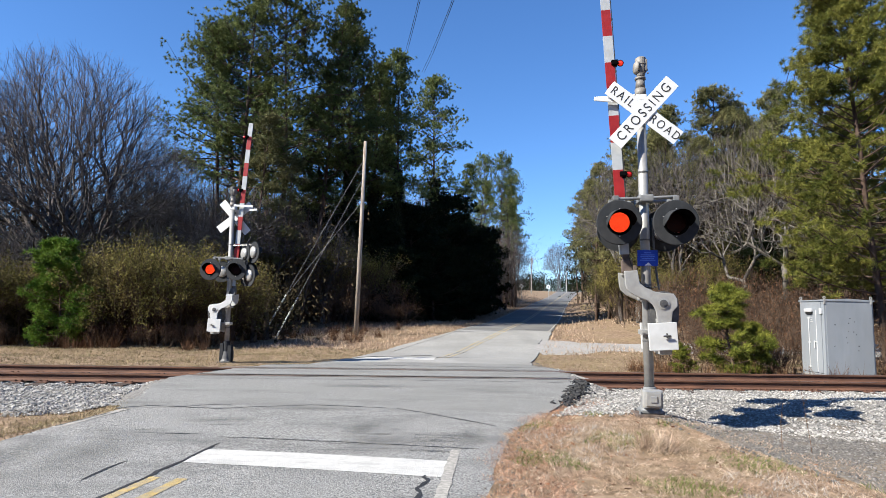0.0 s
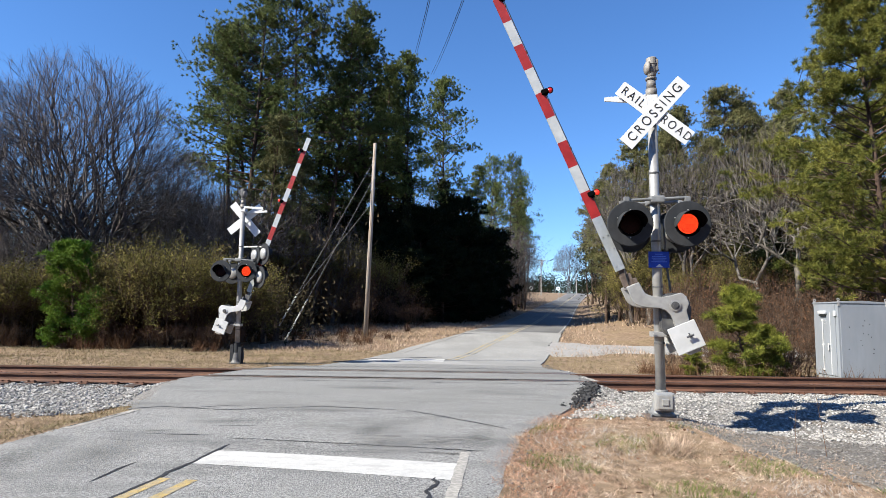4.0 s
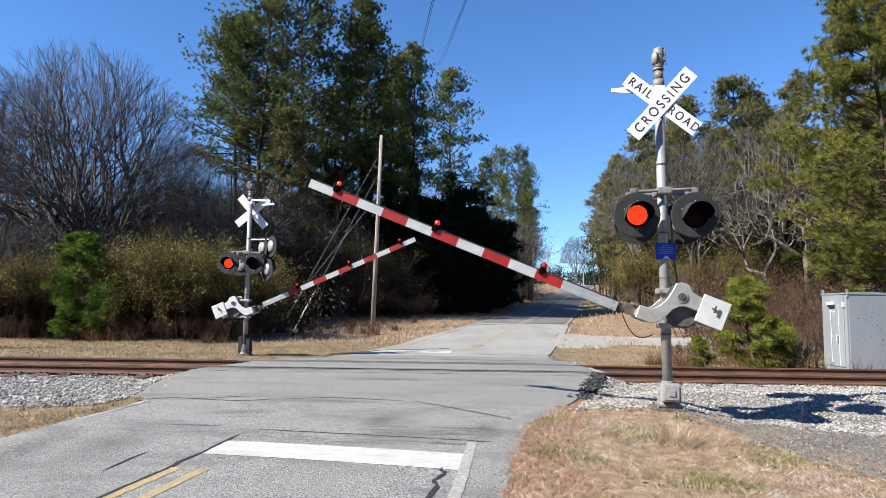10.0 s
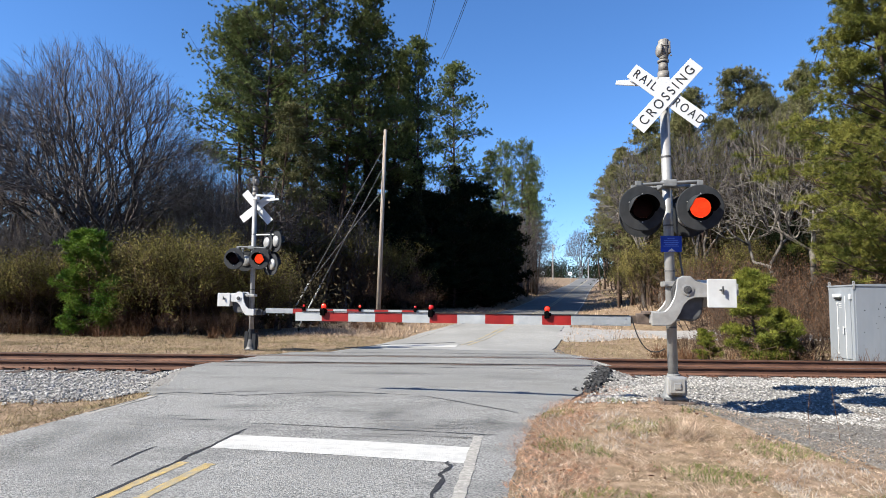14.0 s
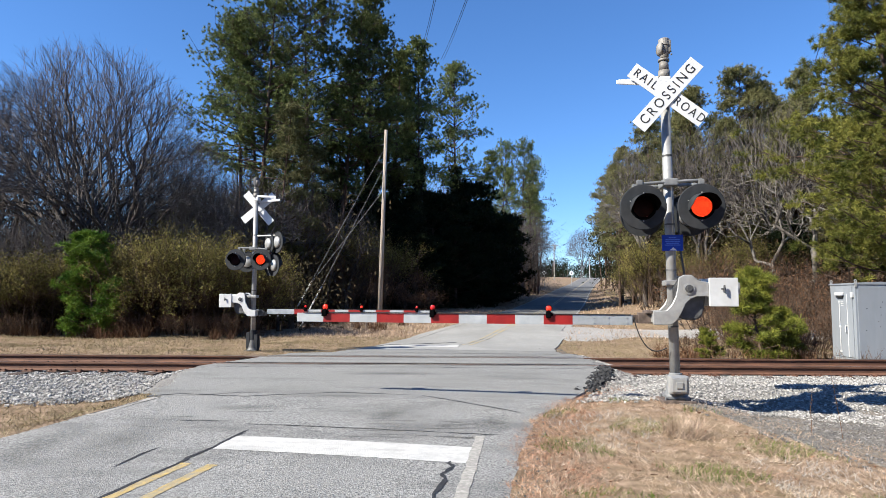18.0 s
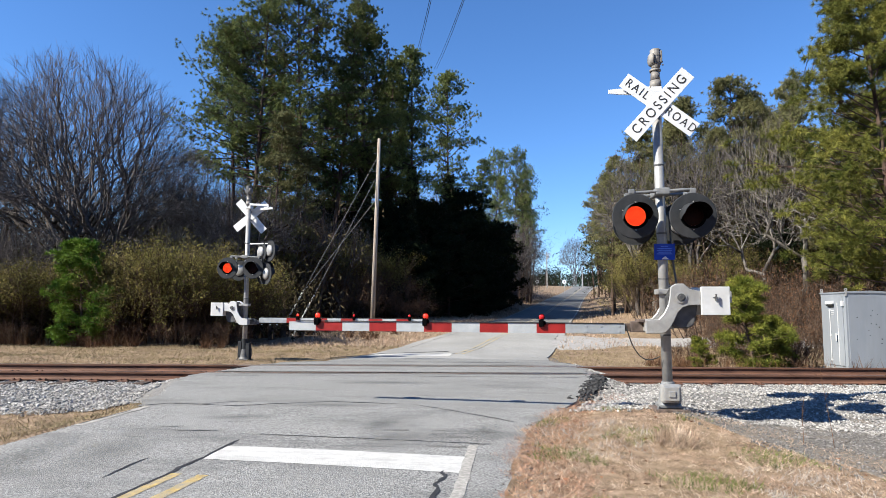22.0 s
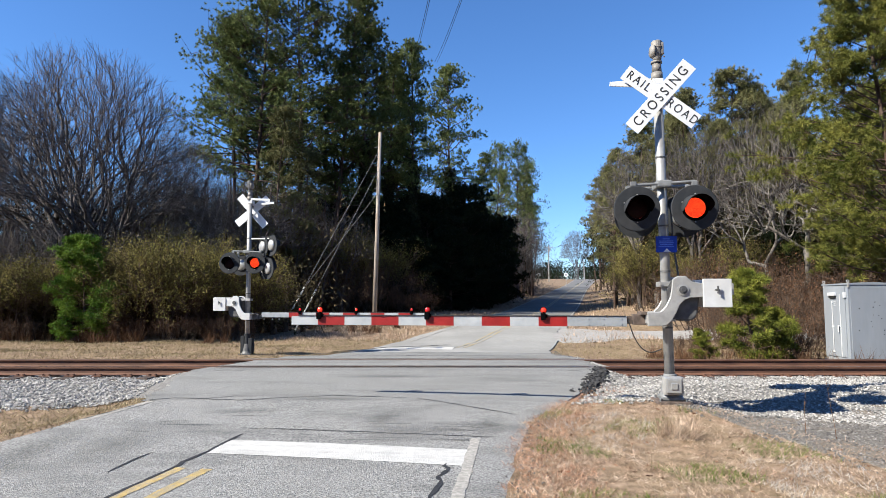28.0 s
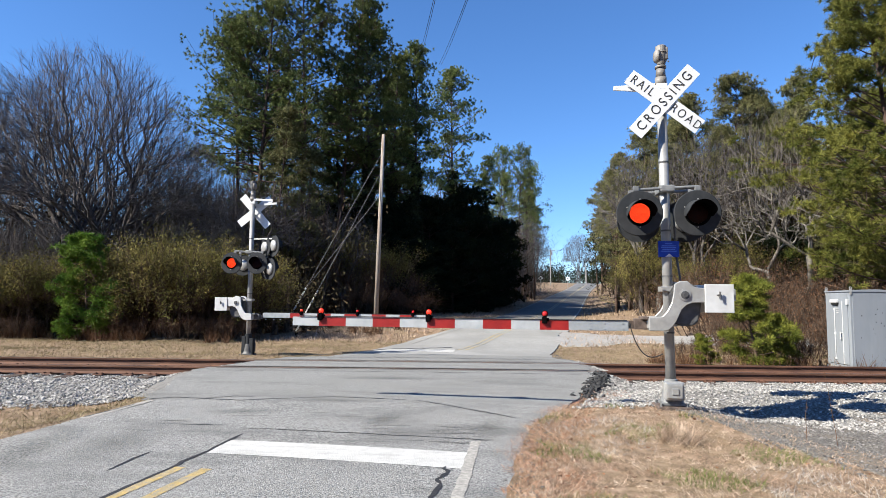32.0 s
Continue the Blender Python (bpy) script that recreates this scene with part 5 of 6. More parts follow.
# ---- trees and plants ----
def unit(v):
    return v / (np.linalg.norm(v, axis=-1, keepdims=True) + 1e-9)


def tufted(centres, outward, count, needles, reach, length, width, rng, lift=0.25, burst=0.9):
    """Brush-like tufts: each a ball of needles, fuller on its outer and upper side."""
    c = np.repeat(centres, count, 0)
    o = np.repeat(outward, count, 0)
    c = c + rng.normal(0, reach, c.shape) * np.array([1, 1, 0.45])
    d = unit(unit(o) + rng.normal(0, 0.5, o.shape) + np.array([0, 0, lift]))
    root = np.repeat(c, needles, 0)
    d = np.repeat(d, needles, 0)
    way = unit(d * 0.55 + rng.normal(0, burst, d.shape))
    tip = root + way * length * (0.55 + 0.6 * rng.random((len(d), 1)))
    return blades(root, tip, width, rng)


def limb_path(p, d, length, n, rng, bend, rise=0.0):
    pts = [np.array(p, float)]
    d = np.array(d, float)
    for i in range(n):
        d = unit(d + rng.normal(0, bend, 3) + np.array([0, 0, rise]))
        pts.append(pts[-1] + d * length / n)
    return np.array(pts)


def segs(pts, r0, r1):
    n = len(pts) - 1
    r = np.linspace(r0, r1, n + 1)
    return pts[:-1], pts[1:], r[:-1], r[1:]


def join(list_of):
    return [np.concatenate(k) for k in zip(*list_of)]


def conifer(name, seed, h, base, radius, limbs, per_limb, tufts_n, needles, length, width, bark, leaf, label, trunk_r, rise=0.02, reach=0.22, round_top=0.55, dead=8, burst=0.9, vine=0, pad=0.55):
    """A pine: trunk, whorled limbs with side branches, and needle tufts on the outer twigs."""
    rng = np.random.default_rng(seed)
    t = thing(name, label, "pine tree" if "pine" in name else "tree")
    trunk = limb_path((0, 0, -0.2), (0, 0, 1), h + 0.2, 12, rng, 0.02 if h > 6 else 0.05)
    wood = [segs(trunk, trunk_r, trunk_r * 0.12)]
    centres, out = [], []
    zs = trunk[:, 2]
    for k in range(limbs):
        s = (k + rng.random()) / limbs
        f = base + (1 - base) * s
        p = np.array([np.interp(f * h, zs, trunk[:, i]) for i in range(3)])
        a = k * 2.4 + rng.normal(0, 0.4)
        length_l = max(0.12 * radius, radius * (1 - s) ** round_top * (0.45 + 0.65 * rng.random()))
        if s < 0.25:
            length_l *= 0.65 + 0.35 * s / 0.25
        up = 0.05 + 0.75 * s + rng.normal(0, 0.12)
        pts = limb_path(p, unit(np.array([math.cos(a), math.sin(a), up])), length_l, 5, rng, 0.10, rise)
        wood.append(segs(pts, max(0.012, trunk_r * 0.28 * (1 - 0.6 * s)), 0.010))
        for j in range(per_limb):
            g = pad + (1 - pad) * (j + rng.random()) / per_limb
            q = pts[0] + (pts[-1] - pts[0]) * g if j == 0 else np.array([np.interp(g * 5, np.arange(6), pts[:, i]) for i in range(3)])
            d = unit(pts[-1] - pts[0]) * 0.7 + rng.normal(0, 0.55, 3) * np.array([1, 1, 0.5])
            e = q + unit(d) * length_l * (0.10 + 0.22 * rng.random())
            wood.append((q[None], e[None], np.array([0.014 if h > 6 else 0.006]), np.array([0.005])))
            centres.append(e)
            out.append(d + np.array([0, 0, 0.3]))
    for k in range(dead):
        f = (0.15 + rng.random() * 0.85) * base
        p = np.array([np.interp(f * h, zs, trunk[:, i]) for i in range(3)])
        a = rng.random() * 6.28
        pts = limb_path(p, (math.cos(a), math.sin(a), 0.15), radius * (0.2 + 0.4 * rng.random()), 4, rng, 0.2)
        wood.append(segs(pts, 0.03, 0.008))
    p0, p1, r0, r1 = join(wood)
    v, f = tubes(p0, p1, r0, r1, 5)
    part("trunk", mesh_of("trunk", v, f, bark, True), bark, t)
    v, f = tufted(np.array(centres), np.array(out), tufts_n, needles, reach, length, width, rng, burst=burst)
    part("crown", mesh_of("crown", v, f, leaf), leaf, t)
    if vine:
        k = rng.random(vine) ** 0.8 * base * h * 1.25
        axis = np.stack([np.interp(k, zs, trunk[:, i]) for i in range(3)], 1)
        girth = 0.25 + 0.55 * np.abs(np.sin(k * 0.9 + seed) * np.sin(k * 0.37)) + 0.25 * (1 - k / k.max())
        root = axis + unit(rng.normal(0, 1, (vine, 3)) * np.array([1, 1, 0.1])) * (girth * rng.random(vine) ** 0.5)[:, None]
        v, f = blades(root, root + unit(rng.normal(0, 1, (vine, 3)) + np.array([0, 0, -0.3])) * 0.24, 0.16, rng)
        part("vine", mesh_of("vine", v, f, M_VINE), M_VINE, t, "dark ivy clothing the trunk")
    return t


def bare_tree(name, seed, h, stems, spread, bark, label, levels=5, twig=0.011, trunk_r=0.16, fan=4, category="tree", leaf=None, leaves=0, leaf_size=0.07):
    """A leafless crown grown branch by branch; with leaf given, small leaves sit on the twigs."""
    rng = np.random.default_rng(seed)
    t = thing(name, label, category)
    wood, fine, ends = [], [], []
    stack = []
    for k in range(stems):
        a = 6.28 * (k + rng.random() * 0.6) / stems
        lean = spread * (0.5 + rng.random() * 0.6) if stems > 1 else 0.06
        stack.append((np.array([0.06 * stems * math.cos(a), 0.06 * stems * math.sin(a), -0.1]), unit(np.array([math.cos(a) * lean, math.sin(a) * lean, 1.0])), h * (0.30 if levels > 4 else 0.50), trunk_r * (0.75 + 0.4 * rng.random()), 0))
    while stack:
        p, d, length, r, lev = stack.pop()
        n = 4 if lev < 2 else 3
        pts = limb_path(p, d, length, n, rng, 0.10 + 0.03 * lev, 0.05)
        r_end = max(twig, r * 0.55)
        (wood if lev < 2 else fine).append(segs(pts, r, r_end))
        if lev + 1 >= levels:
            ends.append(pts[-1])
            ends.append(pts[-2])
            continue
        kids = fan + (1 if rng.random() < 0.5 else 0)
        for k in range(kids):
            g = (0.55 if lev < 2 else 0.35) + (0.45 if lev < 2 else 0.65) * (k + 0.6 * rng.random()) / kids if k < kids - 1 else 1.0
            q = np.array([np.interp(g * n, np.arange(n + 1), pts[:, i]) for i in range(3)])
            dd = unit(pts[-1] - pts[0])
            nd = unit(dd + rng.normal(0, 0.46 if k < kids - 1 else 0.18, 3) + np.array([0, 0, 0.16]))
            stack.append((q, nd, length * (0.60 + 0.26 * rng.random()), max(twig, r * (0.5 if k < kids - 1 else 0.55) * (1.15 - 0.5 * g if k < kids - 1 else 1)), lev + 1))
    tallest = max(float(a[1][:, 2].max()) for a in fine)
    k_h = h / tallest
    wood = [(a * k_h, b * k_h, c, d) for a, b, c, d in wood]
    fine = [(a * k_h, b * k_h, c, d) for a, b, c, d in fine]
    ends = [e * k_h for e in ends]
    for kind, pieces, sides in (("trunk" if not leaf else "stem", wood, 5), ("crown" if not leaf else "twig_tangle", fine, 3)):
        p0, p1, r0, r1 = join(pieces)
        v, f = tubes(p0, p1, r0, r1, sides)
        ob = part(kind, mesh_of("wood", v, f, bark, False), bark, t)
        if leaf:
            tagged(ob, kind="stuff")
    if leaf:
        e = np.array(ends)
        pick = rng.integers(0, len(e), leaves)
        root = e[pick] + rng.normal(0, 0.10, (leaves, 3))
        tip = root + unit(rng.normal(0, 1, (leaves, 3)) + np.array([0, 0, 0.3])) * leaf_size * (0.6 + 0.8 * rng.random((leaves, 1)))
        v, f = blades(root, tip, leaf_size * 0.45, rng)
        part("foliage", mesh_of("foliage", v, f, leaf), leaf, t)
    return t


def grown_tree(name, seed, h, spread, clear, tips, bark, label, twig=0.008, trunk_r=0.18, trunks=1, tuft=3, shell=0.3, crook=0.018, foot_gap=0.35):
    """A leafless tree whose branches fork towards points spread through a domed crown."""
    rng = np.random.default_rng(seed)
    t = thing(name, label, "tree")
    a, r = rng.random(tips) * 6.283, rng.random(tips) ** shell
    lift = np.arccos(1 - rng.random(tips) * 1.25)
    zc = clear + (h - clear) * 0.38
    goal = np.stack([spread * r * np.sin(lift) * np.cos(a), spread * r * np.sin(lift) * np.sin(a), zc + r * np.cos(lift) * np.where(np.cos(lift) > 0, h - zc, zc - clear)], 1)
    wood, fine, ends = [], [], []
    stack = []
    order = np.argsort(np.arctan2(goal[:, 1], goal[:, 0]) + rng.normal(0, 0.5, tips))
    for k, group in enumerate(np.array_split(order, trunks)):
        foot = np.array([foot_gap * trunks ** 0.5 * math.cos(6.28 * k / trunks), foot_gap * trunks ** 0.5 * math.sin(6.28 * k / trunks), -0.15]) if trunks > 1 else np.array([0, 0, -0.15])
        neck = foot + np.array([*(goal[group].mean(0)[:2] - foot[:2]) * 0.12, clear * (0.5 + 0.5 * rng.random())])
        rad = trunk_r * (len(group) / tips) ** 0.45
        wood.append(segs(np.array([foot, (foot + neck) / 2 + rng.normal(0, 0.05, 3), neck]), rad * 1.15, rad))
        stack.append((neck, group, rad))
    while stack:
        p, group, rad = stack.pop()
        n = len(group)
        if n == 1:
            e = goal[group[0]]
            m = (p + e) / 2 + rng.normal(0, 0.04, 3) * np.linalg.norm(e - p)
            fine.append(segs(np.array([p, m, e]), max(twig, rad), twig * 0.7))
            ends.append((e, e - m))
            continue
        d = unit(goal[group] - p)
        axis = unit(rng.normal(0, 1, 3) * np.array([1, 1, 0.6]))
        c = d - d.mean(0)
        for _ in range(3):
            axis = unit(c.T @ (c @ axis) + 1e-6)
        key = c @ axis + rng.normal(0, 0.03, n)
        cut = min(n - 1, max(1, int(n * (0.25 + 0.5 * rng.random()))))
        srt = group[np.argsort(key)]
        for part_of in (srt[:cut], srt[cut:]):
            w = len(part_of) / n
            mean = goal[part_of].mean(0)
            gap = np.linalg.norm(mean - p)
            q = p + (mean - p) * (0.20 + 0.16 * rng.random()) + rng.normal(0, crook, 3) * gap + np.array([0, 0, 0.02 * gap])
            rr = max(twig, rad * w ** 0.48)
            (wood if rr > 0.035 else fine).append(segs(np.array([p, (p + q) / 2 + rng.normal(0, 0.012, 3) * gap, q]), max(twig, rad * (w ** 0.3)) if w > 0.5 else rr, rr))
            stack.append((q, part_of, rr))
    if tuft:
        e = np.repeat(np.array([k[0] for k in ends]), tuft, 0)
        d = np.repeat(unit(np.array([k[1] for k in ends])), tuft, 0)
        root = e - d * 0.9 * rng.random((len(e), 1))
        tip = root + unit(d + rng.normal(0, 0.38, d.shape) + np.array([0, 0, 0.15])) * (0.25 + 0.45 * rng.random((len(e), 1)))
        fine.append((root, tip, np.full(len(e), twig * 0.75), np.full(len(e), twig * 0.4)))
    for kind, pieces, sides in (("trunk", wood, 6), ("crown", fine, 3)):
        p0, p1, r0, r1 = join(pieces)
        v, f = tubes(p0, p1, r0, r1, sides)
        part(kind, mesh_of("wood", v, f, bark, kind == "trunk"), bark, t)
    return t


class Nursery:
    """Holds a model of each kind; the first place takes the model, the rest take copies."""

    def __init__(self, model, height):
        self.model, self.height, self.fresh = model, height, True

    def put(self, x, y, h, turn, wide=1.0, group=""):
        k = h / self.height
        m = pose(x, y, spot(x, y) - 0.05, 0, 0, turn)
        if self.fresh:
            ob, self.fresh = self.model, False
            ob.matrix_basis = m
        else:
            ob = copy_thing(self.model, m)
        ob.scale = (k * wide, k * wide, k)
        if group:
            ob["group"] = group
        return ob


PINE_LABEL = "tall dark green pine with a bare lower trunk in the woods"
IVY_LABEL = "tall narrow dark pine with an ivy-clad trunk in the woods"
PINE_KINDS = ((0.40, 5.2, 60, 0.34, 0), (0.46, 3.9, 52, 0.42, 5000), (0.42, 4.4, 56, 0.38, 0), (0.44, 3.2, 50, 0.46, 5000), (0.54, 5.0, 52, 0.30, 0))
pines = [Nursery(conifer("pine_tree", 100 + i, 20.0, b, r, n, 12, 4, 42, 0.20, 0.027, M_BARK, M_NEEDLE, IVY_LABEL if vine else PINE_LABEL, 0.22, reach=0.32, round_top=top, dead=18, vine=vine, pad=0.40), 20.0)
         for i, (b, r, n, top, vine) in enumerate(PINE_KINDS)]
back_pines = [Nursery(conifer("pine_tree", 180 + i, 20.0, b, r, n, 8, 4, 16, 0.33, 0.055, M_BARK, M_NEEDLE, PINE_LABEL, 0.22, reach=0.30, round_top=top, dead=18), 20.0)
              for i, (b, r, n, top, vine) in enumerate(PINE_KINDS[:4])]
# x, y, height, kind, width
LEFT_PINES = ((-12.5, 40, 22.0, 0, 1.02), (-14.2, 41, 19.6, 4, 1.0), (-13.4, 43.5, 20.6, 2, 0.95), (-10.0, 41.5, 22.4, 2, 1.0), (-7.9, 43, 22.4, 2, 0.9), (-5.8, 44, 21.2, 1, 1.0), (-4.5, 47, 20.2, 3, 1.0), (-2.45, 47, 21.4, 3, 0.85), (0.95, 52, 21.0, 1, 0.9),
              (6.0, 70, 17.2, 4, 0.62), (9.2, 76, 18.8, 4, 0.62), (12.7, 87, 18.6, 4, 0.66))
for i, (x, y, h, k, w) in enumerate(LEFT_PINES):
    pines[k].put(x, y, h, 73 * i, w, "pines along the road")
for i, (x, y, h, k, w) in enumerate(((-12.4, 48, 18.0, 1, 1.1), (-9.0, 53, 20.5, 0, 0.9), (-5.4, 56, 20.5, 1, 1.1), (-8.0, 47, 17.0, 3, 1.1), (-4.0, 52, 14.5, 3, 1.1),
                                     (3.9, 66, 15.8, 3, 0.9), (11.2, 83, 16.0, 2, 0.6), (14.6, 104, 17.0, 3, 0.9), (16.4, 114, 16.0, 3, 0.9), (7.6, 84, 17.0, 1, 0.8))):
    back_pines[k].put(x, y, h, 57 * i + 9, w, "pines along the road")
midstory = Nursery(conifer("pine_tree", 108, 13.0, 0.28, 2.5, 40, 8, 5, 26, 0.24, 0.030, M_BARK, M_SUNNEEDLE, "slim yellow-green pine below the tall pines", 0.13, reach=0.22, round_top=0.5, dead=10), 13.0)
for x, y, h, r, w in ((-10.3, 36.5, 12.6, 0, 1.0), (-8.6, 37.5, 10.4, 80, 0.9), (1.2, 58, 12.0, 170, 0.9)):
    midstory.put(x, y, h, r, w, "pines along the road")
sunlit_pines = [Nursery(conifer("pine_tree", 112 + i, 15.0, b, r, 58, 9, 6, 22, 0.24, 0.032, M_BARK, M_SUNNEEDLE, "pine in the mixed woods by the drive, needles coloured sunlit olive", 0.17, reach=0.25, round_top=top, dead=14), 15.0)
               for i, (b, r, top) in enumerate(((0.24, 3.9, 0.45), (0.30, 3.2, 0.5)))]
RIGHT_PINES = ((12.9, 46, 12.0, 1, 0.85), (14.3, 43, 13.4, 1, 1.0), (16.4, 41.5, 14.4, 0, 0.95), (19.1, 40, 15.2, 0, 0.95), (21.3, 41, 14.2, 1, 1.1), (17.8, 45, 14.4, 0, 0.9), (23.6, 43, 13.6, 0, 1.0), (26.4, 46, 13.6, 0, 0.9), (29.2, 50, 18.4, 0, 0.8), (14.8, 39, 10.5, 1, 1.1), (17.6, 37, 11.0, 1, 1.1), (20.4, 36, 11.5, 1, 1.1), (23.0, 35, 10.5, 1, 1.1),
               (28.5, 40, 14.0, 0, 0.9), (22.4, 30.5, 12.0, 0, 1.0), (20.0, 52, 15.5, 0, 1.0), (31, 52, 17.0, 1, 1.0), (24.2, 76, 17.0, 0, 1.0), (24.6, 88, 18.0, 0, 0.9), (27.5, 100, 19.5, 1, 1.0), (33, 62, 17.0, 1, 1.0), (29.5, 112, 20.0, 0, 0.9))
for i, (x, y, h, k, w) in enumerate(RIGHT_PINES):
    sunlit_pines[k].put(x, y, h, 51 * i + 20, w, "pines along the road")
big = Nursery(conifer("pine_tree", 120, 15.5, 0.15, 6.8, 110, 9, 6, 50, 0.22, 0.0170, M_BARK, M_NEEDLE_LIGHT, "broad sunlit yellow-green pine beside the cabinet", 0.14, rise=0.06, reach=0.17, round_top=1.12, pad=0.36), 15.5)
for x, y, h, r, w in ((15.6, 20.4, 15.5, 10, 1.0), (19.4, 24.5, 18.0, 200, 0.95)):
    big.put(x, y, h, r, w, "sunlit pines by the track")
young = Nursery(conifer("young_pine", 130, 4.2, 0.06, 1.65, 70, 7, 3, 44, 0.20, 0.020, M_BARK, M_SAPLING, "bushy bright green young pine at the field's edge", 0.06, reach=0.10, round_top=0.38, dead=0, pad=0.45), 4.2)
young.put(-14.35, 24.4, 4.15, 0, 1.0)
scrub = Nursery(conifer("pine_sapling", 131, 2.6, 0.04, 1.15, 44, 6, 3, 44, 0.20, 0.013, M_BARK, M_YOUNGNEEDLE, "yellow-green pine sapling among brush behind the track", 0.05, reach=0.07, round_top=0.5, dead=0, pad=0.5), 2.6)
for x, y, h, r, w in ((8.35, 16.4, 2.45, 0, 1.08), (7.1, 16.6, 0.9, 60, 1.1), (9.25, 16.7, 1.45, 120, 0.85)):
    scrub.put(x, y, h, r, w, "pine saplings behind the track")
cedars = [Nursery(conifer("evergreen_tree", 140 + i, 9.0, 0.03, 3.2, 70, 7, 7, 7, 0.36, 0.11, M_BARK, M_SHADECEDAR, "dense evergreen with deep shade put into its leaf colour", 0.16, reach=0.34, round_top=0.25, dead=0), 9.0) for i in range(2)]
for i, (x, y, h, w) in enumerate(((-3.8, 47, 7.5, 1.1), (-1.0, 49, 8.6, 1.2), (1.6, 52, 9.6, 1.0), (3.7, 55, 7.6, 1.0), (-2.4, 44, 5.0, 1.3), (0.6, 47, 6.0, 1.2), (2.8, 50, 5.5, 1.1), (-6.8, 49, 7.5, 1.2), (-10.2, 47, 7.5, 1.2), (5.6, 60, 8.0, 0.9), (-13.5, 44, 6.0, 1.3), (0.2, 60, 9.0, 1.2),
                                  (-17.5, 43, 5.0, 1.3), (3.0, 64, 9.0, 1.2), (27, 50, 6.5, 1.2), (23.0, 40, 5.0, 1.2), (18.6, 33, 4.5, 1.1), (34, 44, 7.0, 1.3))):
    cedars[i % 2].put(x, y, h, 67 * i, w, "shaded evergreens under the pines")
bares = [Nursery(grown_tree("bare_tree", 150, 16.0, 6.3, 1.6, 3000, M_GREYBARK, "leafless domed grey tree with many rising limbs", 0.0065, 0.44, 9, 6, 0.2, 0.04, 0.75), 16.0),
         Nursery(grown_tree("bare_tree", 151, 14.0, 4.2, 4.0, 560, M_GREYBARK, "leafless grey-brown tree in the woods", 0.010, 0.20, 1), 14.0),
         Nursery(grown_tree("bare_tree", 152, 12.0, 4.6, 2.5, 230, M_PALEBARK, "leafless pale-barked crooked tree in the woods", 0.012, 0.21, 1, 4, 0.4, 0.10), 12.0),
         Nursery(grown_tree("bare_tree", 153, 14.0, 5.4, 2.4, 1800, M_GREYBARK, "leafless spreading grey tree at the field's edge", 0.0065, 0.25, 4, 6, 0.25), 14.0)]
for i, (x, y, h, k, w) in enumerate(((-19.4, 33, 15.3, 0, 1.12), (-17.0, 38, 11.5, 3, 0.9), (-26.8, 36, 14.6, 3, 1.1), (-31.5, 38, 14.0, 3, 1.0), (-21.6, 41, 9.5, 1, 1.1), (-15.6, 42, 9.0, 1, 1.1), (-27.5, 44, 10.0, 1, 1.0),
                                     (-14.0, 34, 8.0, 2, 1.0), (-15.6, 33, 8.6, 1, 1.2), (-13.0, 32.5, 7.0, 2, 1.1), (-11.0, 34, 8.6, 1, 1.2), (-12.0, 35, 7.6, 1, 1.3), (-9.5, 37, 8.0, 1, 1.2), (-6.4, 38.5, 7.0, 1, 1.2), (-17.8, 30, 6.0, 2, 1.2), (-23.0, 31, 6.0, 1, 1.3), (-20.0, 29.5, 5.5, 3, 1.2),
                                     (16.4, 38, 11.5, 1, 1.0), (13.2, 41, 11.5, 1, 1.0), (18.6, 55, 13.5, 1, 1.0), (21.0, 70, 16.0, 1, 0.9), (16.0, 29.5, 9.8, 2, 1.0), (13.4, 38, 11.4, 2, 0.9), (22.5, 60, 15.0, 2, 0.9), (18.4, 34, 12.0, 1, 0.9), (14.6, 35, 11.0, 1, 1.0),
                                     (20.5, 38, 12.0, 1, 1.1), (24.5, 36, 10.0, 2, 1.1), (40.6, 185, 15.5, 3, 0.9), (5.4, 64, 9.0, 1, 1.1), (9.0, 74, 11.0, 1, 1.1), (12.0, 90, 12.0, 1, 1.1), (-3.2, 52, 9.0, 1, 1.1))):
    bares[k].put(x, y, h, 83 * i, w, "leafless trees")
olive = Nursery(bare_tree("olive_shrub", 160, 3.6, 16, 0.55, M_TWIG, "dense olive-green shrub with fine twigs at the field's edge", 4, 0.006, 0.025, 4, "shrub", M_OLIVE, 26000, 0.065), 3.6)
for i, (x, y, h, w) in enumerate(((-12.3, 26.4, 4.7, 1.0), (-10.9, 25.8, 5.0, 0.9), (-9.3, 26.5, 4.4, 0.95), (-17.2, 25.9, 4.0, 1.1), (-19.2, 26.2, 3.6, 1.1), (-14.2, 28, 4.5, 1.1), (-21.5, 27, 3.8, 1.1),
                                  (12.9, 38.5, 4.8, 0.8), (15.2, 44, 4.0, 0.8), (16.2, 49, 4.0, 0.8), (17.6, 56, 4.5, 0.9), (20.0, 64, 5.0, 0.9), (-10.2, 39.5, 5.6, 0.9), (-7.2, 41, 6.2, 0.9), (-12.8, 38.5, 5.0, 0.9), (-5.0, 43, 5.6, 0.9), (14.6, 34, 4.0, 0.9), (17.4, 34, 4.6, 0.9))):
    olive.put(x, y, h, 71 * i, w, "shrubs along the woods' edge")
brush = Nursery(bare_tree("brown_brush", 170, 2.4, 18, 0.75, M_TWIG, "tangled leafless brown brush", 4, 0.006, 0.018, 3, "brush", M_WEED, 2600, 0.07), 2.4)
